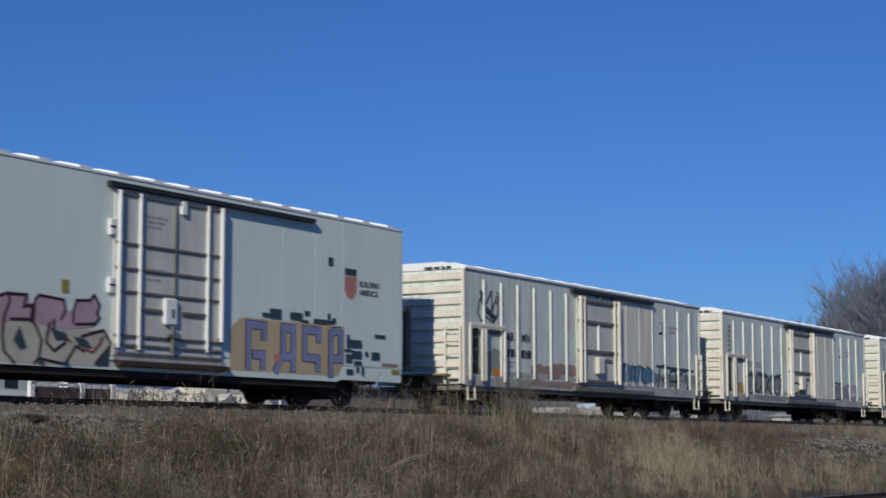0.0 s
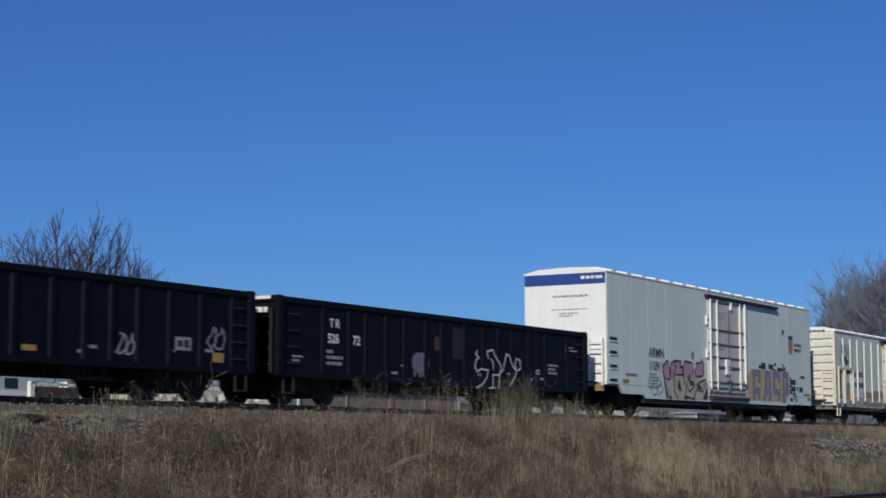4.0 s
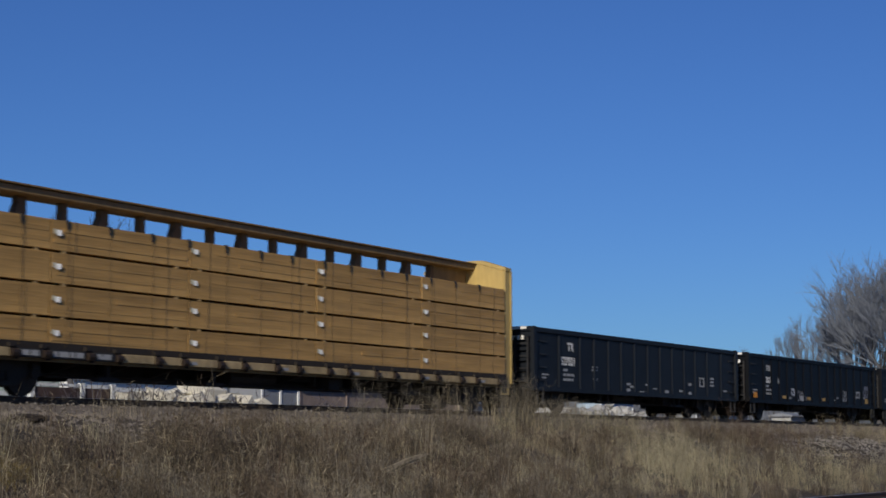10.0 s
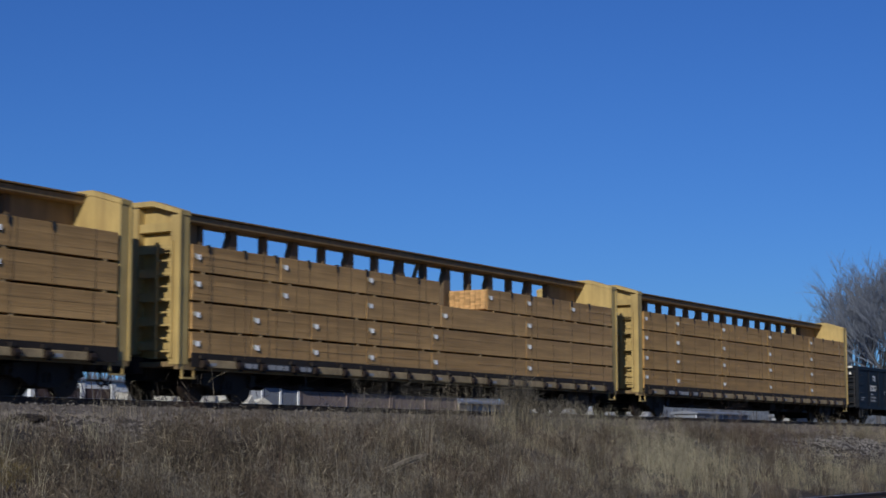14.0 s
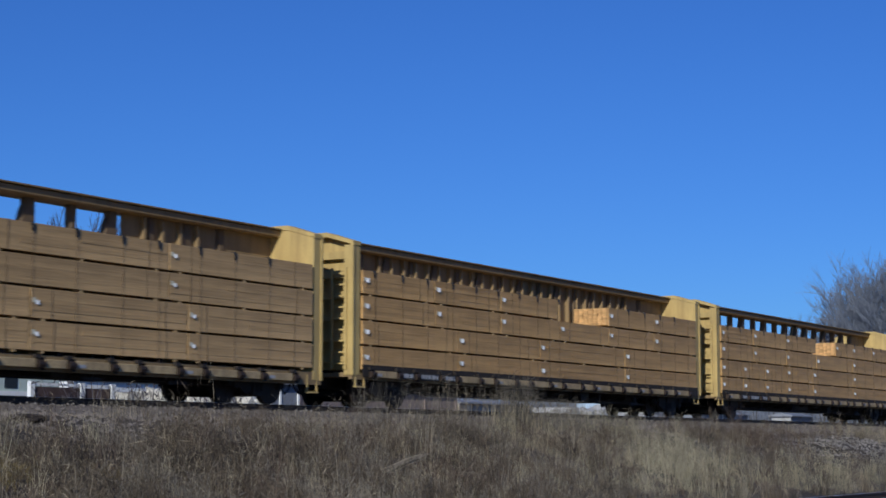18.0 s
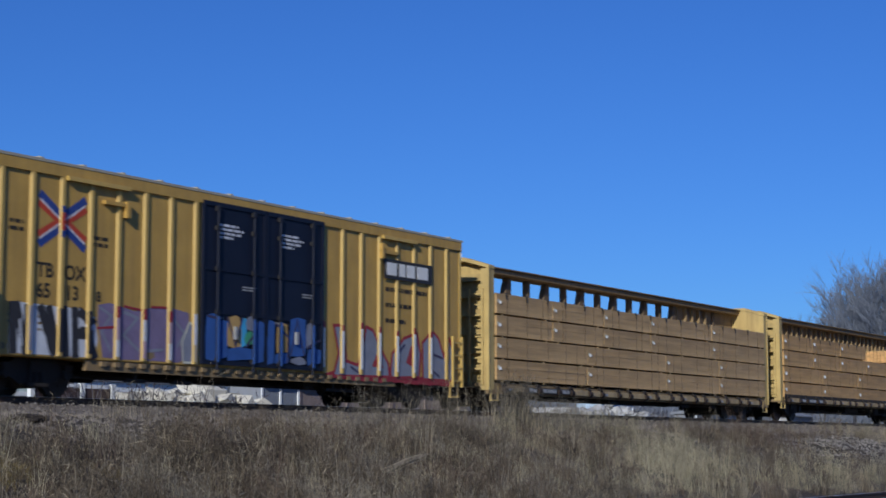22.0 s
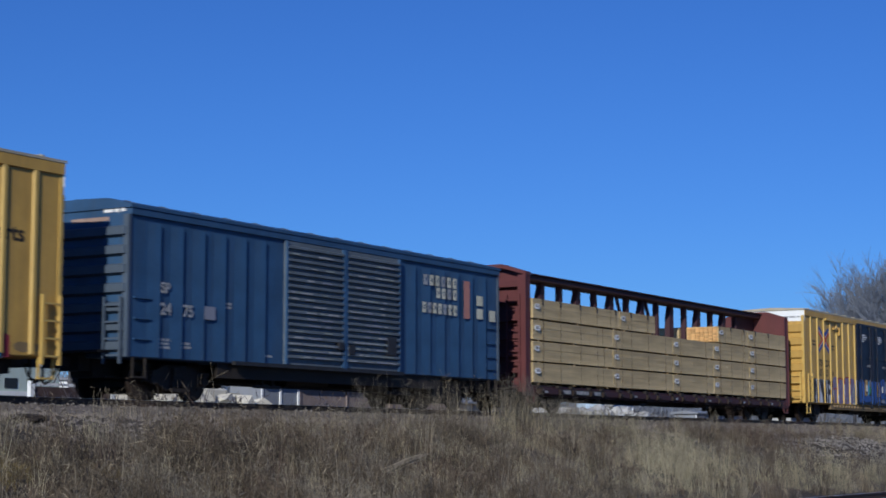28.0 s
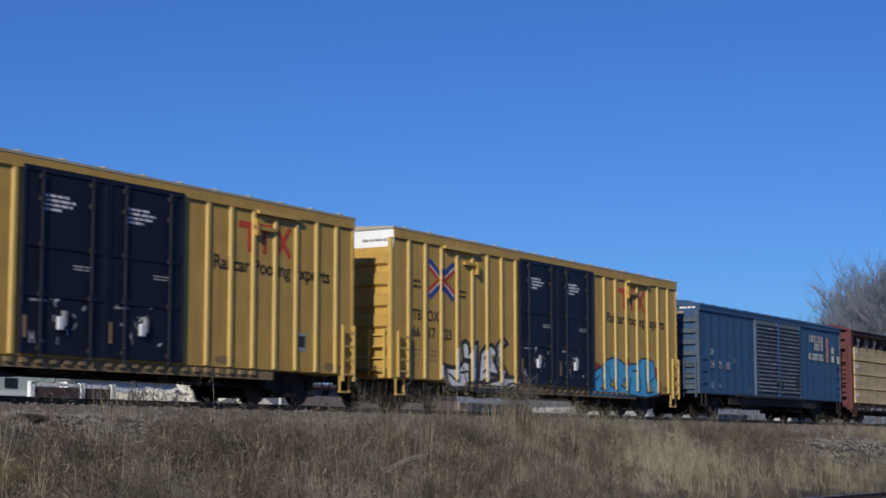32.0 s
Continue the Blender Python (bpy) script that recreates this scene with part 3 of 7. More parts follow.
            part("lock_box", boxes((a + 1.0, a + 1.16, y - 0.1, y - 0.03, 1.35, 1.62), bevel=0.01), SILVER, door)
            part("rust_patch", boxes((a + 0.06, a + 0.14, y - 0.036, y - 0.031, 1.15, 1.6)), CHORD, door)
        part("lock_handle", boxes((a + 1.15, a + 1.25, y - 0.09, y - 0.03, 1.45, 1.75)), MARK_FADED, door)
        bars(door, a + 0.25, 1.95, y - 0.003, [0.5], 0.05, 0.03, MARK_FADED)
    add_ladder(car, -half + 0.12, -half + 0.62, -w - 0.12, 0.82, 2.05, 4, YELLOW_RIB)
    add_ladder(car, half - 0.62, half - 0.12, -w - 0.12, 0.62, 2.05, 4, YELLOW_RIB)
    add_ladder(car, -1.35, -0.85, 0, 0.85, 2.1, 4, YELLOW_RIB, end=-half - 0.17)
    part("crossover_step", boxes((-half - 0.4, -half - 0.03, -1.0, 1.0, 0.98, 1.03)), CHORD, car)
    part("hand_brake_box", boxes((-half - 0.3, -half - 0.09, 0.2, 0.6, 1.9, 2.3), bevel=0.03), YELLOW, car)
    add_stirrups(car, half, w, 0.78, YELLOW_RIB)
    part("door_stop", boxes((-half + 2.6, -half + 4.55, -w - 0.12, -w - 0.004, eave - 0.36, eave - 0.27)), YELLOW_RIB, car)
    part("door_stop_bracket", boxes((-half + 3.75, -half + 4.5, -w - 0.1, -w - 0.004, eave - 0.72, eave - 0.64), (-half + 4.4, -half + 4.52, -w - 0.13, -w - 0.004, eave - 0.95, eave - 0.6)), YELLOW, car)
    part("door_stop", boxes((half - 4.2, half - 2.5, -w - 0.12, -w - 0.004, eave - 0.36, eave - 0.27)), YELLOW_RIB, car)
    part("door_stop_bracket", boxes((half - 4.3, half - 3.5, -w - 0.1, -w - 0.004, eave - 0.75, eave - 0.66), (half - 4.3, half - 4.18, -w - 0.13, -w - 0.004, eave - 0.9, eave - 0.5)), YELLOW, car)
    bars(car, -half + 1.05, 3.52, -w, [0.40, 0.40], 0.08, 0.07, MARK_BROWN)
    bars(car, -half + 3.45, 3.4, -w, [0.5, 0.5], 0.08, 0.06, MARK_BROWN)
    # crossed-chevron emblem across three ribs
    cx, cz = -half + 2.56, 3.6
    for k in (-1, 1):
        blue, red = bmesh.new(), bmesh.new()
        add_ribbon(blue, [(cx - 0.64, cz + k * 0.50), (cx, cz + k * 0.09), (cx + 0.64, cz + k * 0.50)], 0.17, -w - 0.004)
        add_ribbon(red, [(cx + k * 0.66, cz + 0.31), (cx + k * 0.1, cz), (cx + k * 0.66, cz - 0.31)], 0.15, -w - 0.006)
        part("emblem_band", blue, MARK_BLUE, car, "blue band of the crossed emblem")
        part("emblem_band", red, MARK_RED, car, "red band of the crossed emblem")
        for s in (-1, 1):
            white = bmesh.new()
            add_ribbon(white, [(cx + s * 0.66, cz + k * 0.40), (cx + s * 0.09, cz + k * 0.05)], 0.035, -w - 0.009)
            part("emblem_line", white, MARK_WHITE, car, "white line of the emblem")
    for x, z0, z1, m in ((cx - 0.024, 3.42, 3.78, MARK_RED), (cx - 0.024, 3.79, 3.93, MARK_BLUE), (cx - 0.024, 3.27, 3.41, MARK_BLUE)):
        painted_rib(car, x, -w, z0, z1, m)
    return car, half, w


def pooling_marks(car, half, w):
    """Red block monogram and slogan at the leading end."""
    x, z, y = half - 4.55, 3.85, -w - 0.003
    red = bmesh.new()
    add_box(red, x - 0.3, x + 1.05, y - 0.004, y, z + 0.28, z + 0.44)
    add_box(red, x + 0.05, x + 0.2, y - 0.004, y, z - 0.28, z + 0.28)
    add_box(red, x + 0.65, x + 0.8, y - 0.004, y, z - 0.28, z + 0.28)
    add_ribbon(red, [(x + 1.2, z + 0.42), (x + 1.75, z - 0.26)], 0.15, y - 0.0005)
    add_ribbon(red, [(x + 1.2, z - 0.26), (x + 1.75, z + 0.42)], 0.15, y - 0.002)
    part("monogram", red, MARK_RED, car, "red block monogram")
    lettering(car, "Railcar Pooling Experts", half - 5.8, 3.08, y, 0.34, MARK_BROWN, squeeze=1.08)


# ---- blue boxcar with double corrugated doors ----
def blue_boxcar(left, right):
    half = (right - left) / 2
    car = thing("blue_boxcar", "faded blue boxcar with double corrugated sliding doors", "boxcar")
    place(car, (left + right) / 2)
    add_running_gear(car, half, 2.2)
    w, eave = 1.50, 4.22
    part("body", boxes((-half, half, -w, w, 0.9, eave - 0.04), bevel=0.02), BLUE, car)
    part("roof", extrude_x([(-w - 0.08, eave - 0.07), (-w - 0.08, eave), (-0.9, eave + 0.17), (0, eave + 0.2), (0.9, eave + 0.17), (w + 0.08, eave), (w + 0.08, eave - 0.07)], -half - 0.04, half + 0.04), BLUE, car)
    n = 14
    repeat("roof_seam", extrude_x([(-w, eave + 0.005), (-0.9, eave + 0.19), (0, eave + 0.225), (0.9, eave + 0.19), (w, eave + 0.005), (0, eave + 0.15)], -0.03, 0.03), BLUE_END, car,
           [(-half + 2 * half * (i + 0.5) / n, 0, 0) for i in range(n)])
    part("eave_rail", boxes((-half, half, -w - 0.06, -w - 0.002, eave - 0.22, eave - 0.075)), BLUE, car)
    d0, d1 = -half + 5.63, half - 5.5
    xs = [-half + 0.94 + 0.775 * i for i in range(6)] + [half - 0.86 - 0.78 * i for i in range(6)]
    rib = bmesh.new()
    ring = [(-0.34, 0), (-0.02, -0.045), (0.045, -0.055), (0.062, 0)]
    a, b = ([rib.verts.new((x, y, z)) for x, y in ring] for z in (0.0, eave - 0.36 - 0.92))
    for i in range(4):
        rib.faces.new((a[i], a[(i + 1) % 4], b[(i + 1) % 4], b[i]))
    rib.faces.new(a[::-1])
    rib.faces.new(b)
    bmesh.ops.recalc_face_normals(rib, faces=rib.faces[:])
    repeat("side_rib", rib, BLUE, car, [(x, -w, 0.92) for x in xs], "pressed side panel edge")
    mid = (d0 + d1) / 2 - 0.05
    for a, b in ((d0 + 0.03, mid - 0.05), (mid + 0.05, d1 - 0.05)):
        door = part("door", boxes((a, b, -w - 0.05, -w - 0.003, 0.96, eave - 0.24)), BLUE_DOOR, car, "corrugated sliding door leaf")
        y = -w - 0.05
        prof = [(y, 0.0), (y - 0.075, 0.02), (y - 0.075, 0.075), (y, 0.1)]
        repeat("door_corrugation", extrude_x(prof, a + 0.06, b - 0.06), BLUE_DOOR, door, [(0, 0, 1.1 + 0.158 * i) for i in range(18)])
        rng = random.Random(int(a * 10))
        for k in range(60):
            sx, row = rng.uniform(a + 0.1, b - 0.7), rng.choice((0, 0, 1, 1, 2, 2, 3, 3, 4, 5, 5, 6, 7, 8, 9, 10, 12, 14, 16))
            part("rub_mark", boxes((sx, sx + rng.uniform(0.15, 0.6), y - 0.079, y - 0.0755, 1.13 + 0.158 * row, 1.13 + 0.158 * row + rng.uniform(0.02, 0.045))), (MARK_FADED, SLATE, GREY_HAZE)[k % 3], door, "pale rubbed paint on a corrugation")
        for u in (a, b - 0.06):
            part("door_stile", boxes((u, u + 0.06, y - 0.06, y, 0.96, eave - 0.24)), BLUE, door)
    part("door_post", boxes((mid - 0.05, mid + 0.05, -w - 0.12, -w - 0.003, 0.9, eave - 0.24)), BLUE, car)
    part("door_lock", boxes((mid - 0.35, mid - 0.1, -w - 0.14, -w - 0.06, 1.4, 1.6), (mid + 0.12, mid + 0.4, -w - 0.14, -w - 0.06, 1.3, 1.55), (d1 - 0.75, d1 - 0.3, -w - 0.13, -w - 0.11, 1.35, 1.85), bevel=0.01), BLACK_WORN, car)
    part("door_track", boxes((d0 - 2.0, d1 + 0.1, -w - 0.12, -w - 0.02, 0.86, 0.95)), BLACK_WORN, car)
    part("side_sill", boxes((-half + 3.2, half - 3.2, -1.42, -1.34, 0.55, 0.9)), STEEL, car)
    part("side_sill", boxes((-half + 3.2, half - 3.2, 1.34, 1.42, 0.55, 0.9)), STEEL, car)
    add_end_ribs(car, half + 0.003, 0.95, eave - 0.35, 7, w - 0.04, BLUE_END, 0.11, 0.62)
    for s in (-1, 1):
        part("corner_post", boxes((s * half - 0.07, s * half + 0.02, -w - 0.03, -w + 0.12, 0.9, eave - 0.22)), BLUE_END, car)
    add_ladder(car, -1.42, -0.95, 0, 0.75, 2.2, 4, BLUE_END, end=-half - 0.16)
    add_grabs(car, -half + 0.16, -w, (1.3, 1.75, 2.2), 0.55, BLUE)
    add_grabs(car, half - 0.75, -w, (1.2, 1.55, 1.95, 2.4), 0.55, BLUE)
    add_stirrups(car, half, w, 0.9, STEEL)
    part("crossover_step", boxes((-half - 0.4, -half - 0.03, -1.0, 1.0, 1.0, 1.05)), STEEL, car)
    bars(car, -half - 0.004, eave - 0.05, -0.75, [0.62], 0.1, 0.02, MARK_WHITE, end=True)
    y = -w - 0.003
    lettering(car, "SP", -half + 1.02, 2.36, y - 0.04, 0.24, MARK_FADED)
    lettering(car, "24", -half + 1.02, 1.88, y - 0.04, 0.27, MARK_FADED)
    lettering(car, "75", -half + 1.8, 1.88, y - 0.04, 0.27, MARK_FADED)
    part("faded_patch", boxes((-half + 2.55, -half + 2.95, y - 0.05, y - 0.046, 1.86, 2.16)), SLATE, car, "pale stencilled patch")
    part("rust_patch", boxes((-half - 0.008, -half - 0.004, -0.9, 0.2, eave - 0.33, eave - 0.24)), HAZE, car, "rusty patch on the end")
    for x, z, ws in ((-half + 2.58, 2.1, [0.34, 0.34, 0.34]), (-half + 3.3, 2.3, [0.3, 0.3]), (-half + 1.0, 1.35, [0.42, 0.36, 0.42]), (-half + 1.7, 1.3, [0.4, 0.44]), (-half + 4.9, 1.15, [0.3])):
        bars(car, x, z, y, ws, 0.055, 0.03, MARK_FADED)
    # two-tone block lettering between the ribs, as plain blocks
    x0 = half - 4.6
    for row, (start, count) in enumerate(((-4.30, 6), (-3.62, 4), (-4.36, 7))):
        z = (3.70, 3.37, 2.93)[row]
        step = (-2.40 - start) / count
        for k in range(count):
            bx = half + start + k * step
            part("block_letter", boxes((bx, bx + step * 0.62, y - 0.06, y - 0.056, z - 0.29, z)), MARK_CREAM if (k + row) % 3 else MARK_FADED, car, "faded cream block")
            part("block_core", boxes((bx + step * 0.24, bx + step * 0.42, y - 0.064, y - 0.0605, z - 0.2, z - 0.08)), BLUE, car)
    part("red_panel", boxes((half - 2.1, half - 1.78, y - 0.06, y - 0.056, 2.6, 3.68)), FADED_RED, car, "faded red painted panel")
    part("data_panel", boxes((half - 1.36, half - 1.02, y - 0.06, y - 0.056, 3.02, 3.3), (half - 1.36, half - 1.02, y - 0.06, y - 0.056, 2.63, 2.93), (half - 0.62, half - 0.28, y - 0.06, y - 0.056, 2.6, 2.92)), MARK_CREAM, car)
    return car


# ---- smooth-sided refrigerator car ----
def smooth_reefer(left, right):
    half = (right - left) / 2
    car = thing("smooth_reefer", "long pale grey smooth-sided refrigerator car with graffiti", "refrigerator car")
    place(car, (left + right) / 2)
    add_running_gear(car, half, 2.6)
    w, eave = 1.54, 4.80
    part("body", boxes((-half, half, -w, w, 1.0, eave - 0.02), bevel=0.03), GREY_WHITE, car)
    for s in (-1, 1):
        part("side_skirt", extrude_y([(-half + 0.9, 1.0), (-half + 1.3, 0.72), (-half + 2.9, 0.72), (-half + 3.1, 0.6), (half - 3.1, 0.6), (half - 2.9, 0.66), (half - 0.05, 0.66), (half - 0.05, 1.0)],
                                     min(s * w, s * (w - 0.1)), max(s * w, s * (w - 0.1))), GREY_WHITE, car)
        part("side_sill", boxes((-half + 3.0, half - 3.0, s * 1.44 - 0.04, s * 1.44 + 0.04, 0.44, 0.62)), STEEL, car)
    part("roof", extrude_x([(-w - 0.02, eave - 0.05), (-w - 0.02, eave), (-1.0, eave + 0.12), (0, eave + 0.16), (1.0, eave + 0.12), (w + 0.02, eave), (w + 0.02, eave - 0.05)], -half - 0.02, half + 0.02), WHITE, car)
    n = 17
    repeat("roof_seam", extrude_x([(-w - 0.02, eave + 0.0), (-w - 0.02, eave + 0.05), (-1.0, eave + 0.17), (0, eave + 0.205), (1.0, eave + 0.17), (w + 0.02, eave + 0.05), (w + 0.02, eave + 0.0), (0, eave + 0.12)], -0.17, 0.17), WHITE, car,
           [(-half + 2 * half * (i + 0.5) / n, 0, 0) for i in range(n)])
    repeat("panel_seam", boxes((-0.008, 0.008, -w - 0.003, -w + 0.001, 0.75, eave - 0.06)), GREY_WHITE, car, [(-half + x, 0, 0) for x in (1.1, 1.95, 3.35, 4.9, 14.8, 16.2, 17.4)])
    for s in (-1, 1):
        part("end_panel", boxes((s * half - 0.01, s * half + 0.03, -w + 0.01, w - 0.01, 1.0, eave - 0.02)), WHITE, car, "white end panel")
    part("end_stripe", boxes((-half - 0.036, -half - 0.03, -w + 0.02, w - 0.02, eave - 0.42, eave - 0.06)), STRIPE, car, "deep blue stripe")
    bars(car, -half - 0.037, eave - 0.16, -0.62, [0.8], 0.1, 0.0, MARK_WHITE, end=True)
    bars(car, -half - 0.031, eave - 0.78, 0.45, [1.35], 0.06, 0.0, MARK_FADED, end=True)
    bars(car, -half - 0.031, eave - 1.25, 0.5, [1.4], 0.02, 0.0, MARK_FADED, end=True)
    bars(car, -half - 0.031, eave - 1.38, 0.2, [0.7, 0.5], 0.03, 0.05, MARK_FADED, end=True)
    repeat("end_rib", boxes((-0.05, 0, -w + 0.05, w - 0.05, -0.03, 0.03)), WHITE, car, [(-half - 0.03, 0, z) for z in (1.5, 2.2)])
    add_ladder(car, -1.45, -0.95, 0, 0.95, 2.55, 5, WHITE, end=-half - 0.16)
    add_ladder(car, -0.7, 0.0, 0, 1.6, 2.5, 2, WHITE, name="hand_rail", end=-half - 0.2)
    part("crossover_step", boxes((-half - 0.5, -half - 0.03, -1.2, 1.2, 1.05, 1.1)), STEEL, car)
    part("corner_light_box", boxes((-half - 0.1, -half - 0.03, -1.45, -1.1, 0.78, 1.0)), CHORD, car)
    for z in (1.15, 1.62, 2.08, 2.54):
        part("recessed_step", boxes((-half + 0.22, -half + 0.78, -w - 0.012, -w + 0.02, z - 0.05, z + 0.05)), BLACK_WORN, car)
        part("step_lip", boxes((-half + 0.2, -half + 0.8, -w - 0.03, -w - 0.013, z - 0.11, z - 0.075)), WHITE, car)
    # plug door in its tubular frame
    d0, d1, y = -half + 8.70, -half + 12.42, -w
    door = part("door", boxes((d0, d1, y - 0.05, y - 0.003, 0.90, 4.5), bevel=0.01), DOOR_PANEL, car, "weathered plug door")
    for x, r, foot in ((8.78, 0.046, 1.07), (9.47, 0.036, 1.05), (11.81, 0.036, 1.10), (12.31, 0.05, 1.36)):
        x -= half
        part("lock_rod", tubes(((x, y - 0.055 - r, foot), (x, y - 0.055 - r, 4.46), r), n=10), WHITE, door)
        repeat("rod_guide", boxes((x - 0.08, x + 0.08, y - 0.10, y - 0.05, -0.03, 0.03)), GRIME, door, [(0, 0, z) for z in (foot + 0.05, 1.34, 2.79, 3.33, 4.40)])
    for z in (0.96, 1.14, 1.34, 2.29, 2.79, 3.33, 4.40):
        part("door_rail", boxes((d0 + 0.05, d1 - 0.05, y - 0.09, y - 0.05, z - 0.03, z + 0.03), bevel=0.01), GRIME, door, "grimy horizontal door bar")
    for a, b in ((9.5, 10.26), (10.92, 11.78)):
        part("door_rail", boxes((-half + a, -half + b, y - 0.1, y - 0.05, 1.89, 1.97), bevel=0.01), GRIME, door)
    part("door_stay", boxes((-half + 10.66, -half + 10.72, y - 0.085, y - 0.05, 2.35, 4.36)), GRIME, door)
    part("lock_box", boxes((-half + 10.29, -half + 10.72, y - 0.13, y - 0.05, 1.64, 2.24), bevel=0.03), WHITE, door)
    part("lock_slot", boxes((-half + 10.52, -half + 10.6, y - 0.136, y - 0.131, 1.8, 2.0)), MARK_BLACK, door)
    part("lock_linkage", boxes((-half + 10.52, -half + 10.6, y - 0.16, y - 0.1, 1.02, 1.62), (-half + 10.36, -half + 10.76, y - 0.17, y - 0.1, 1.36, 1.44), bevel=0.008), GRIME, door)
    part("top_roller", boxes((-half + 10.85, -half + 11.0, y - 0.12, y - 0.05, 4.16, 4.46)), WHITE, door)
    for z0, z1 in ((3.46, 3.82), (2.22, 2.56)):
        part("hinge_block", boxes((d0 - 0.2, d0 - 0.02, y - 0.09, y - 0.01, z0, z1), bevel=0.02), WHITE, door)
        part("hinge_gap", boxes((d0 - 0.2, d0 - 0.02, y - 0.096, y - 0.091, (z0 + z1) / 2 - 0.02, (z0 + z1) / 2 + 0.03)), MARK_BLACK, door)
    part("door_sill", boxes((d0 + 0.1, d1 + 0.2, y - 0.16, y - 0.01, 0.68, 0.80), bevel=0.015), RAIL, car, "rusty door sill")
    part("sill_step", boxes((d0 - 0.05, d1 + 0.1, y - 0.1, y - 0.01, 0.81, 0.88)), SKIRT, car)
    part("equipment_rack", boxes((half + 0.06, half + 0.75, -1.45, 1.3, 1.0, 1.12), (half + 0.08, half + 0.7, -1.4, 1.2, 1.12, 2.62), (half + 0.1, half + 0.2, -1.42, -1.3, 2.6, 2.8), (half + 0.55, half + 0.65, -1.42, -1.3, 2.6, 2.75), bevel=0.02), BLACK_WORN, car, "dark cooling unit on the end platform")
    part("door_track", boxes((d0 - 0.25, d1 + 3.6, y - 0.14, y - 0.01, 4.52, 4.62)), BLACK_WORN, car, "dark door track under the eave")
    bars(door, d0 + 1.02, 4.02, y - 0.051, [0.7, 0.6, 0.5], 0.06, 0.05, MARK_FADED)
    bars(door, d0 + 1.0, 2.86, y - 0.051, [0.7, 0.6, 0.55], 0.06, 0.05, MARK_FADED)
    yy = y - 0.003
    lettering(car, "ARMN", -half + 3.37, 2.05, yy, 0.34, MARK_BLACK, squeeze=0.98)
    lettering(car, "110911", -half + 3.37, 1.58, yy, 0.34, MARK_BLACK, squeeze=0.9)
    bars(car, -half + 3.37, 1.48, yy, [0.3, 0.9, 0.8, 0.6, 0.9], 0.06, 0.05, MARK_FADED)
    lettering(car, "BUILDING", -half + 18.2, 3.1, yy, 0.15, MARK_BLACK)
    lettering(car, "AMERICA", -half + 18.2, 2.88, yy, 0.15, MARK_BLACK)
    shield = bmesh.new()
    pts = [(-0.27, 0.1), (-0.27, 0.28), (0.27, 0.28), (0.27, 0.1)]
    shield.faces.new([shield.verts.new((-half + 17.78 + a, yy - 0.001, 3.25 + b)) for a, b in pts])
    part("emblem_crest", shield, TEAL, car)
    lower = bmesh.new()
    lower.faces.new([lower.verts.new((-half + 17.78 + a, yy - 0.001, 3.25 + b)) for a, b in ((-0.28, 0.08), (0.28, 0.08), (0.28, -0.3), (0.12, -0.5), (-0.12, -0.5), (-0.28, -0.3))])
    part("emblem_shield", lower, FADED_RED, car, "faded red shield emblem")
    for x, z, m, wd, ht in ((1.45, 1.32, HAZE, 0.95, 0.10), (1.2, 1.08, OLIVE, 0.5, 0.13), (7.15, 2.12, OLIVE, 0.22, 0.28), (19.26, 1.06, HAZE, 0.8, 0.09), (19.75, 0.86, OLIVE, 0.4, 0.13)):
        part("placard", boxes((-half + x, -half + x + wd, yy - 0.004, yy, z, z + ht)), m, car)
    # bulky letters, buff below and mauve above, outlined in dark maroon
    spray_shape(car, ((4.78, 0.64), (4.7, 1.3), (5.2, 1.36), (5.7, 1.5), (6.4, 1.48), (6.85, 1.32), (7.5, 1.4), (8.43, 1.42), (8.69, 1.14), (8.2, 0.64)), yy, SPRAY_BUFF, left=-half)
    spray_shape(car, ((4.51, 1.7), (4.8, 1.95), (5.02, 1.96), (5.18, 1.72), (5.3, 1.9), (5.65, 2.02), (6.15, 2.01), (6.28, 1.82), (6.5, 2.03), (7.22, 1.98), (7.27, 1.76), (7.5, 1.78), (7.59, 2.0), (8.0, 2.02), (8.13, 2.15), (8.3, 1.94),
                      (8.22, 1.77), (8.3, 1.66), (8.1, 1.46), (7.5, 1.4), (6.85, 1.36), (6.4, 1.48), (5.7, 1.46), (5.2, 1.3), (4.68, 1.25)), yy - 0.003, PINK, left=-half)
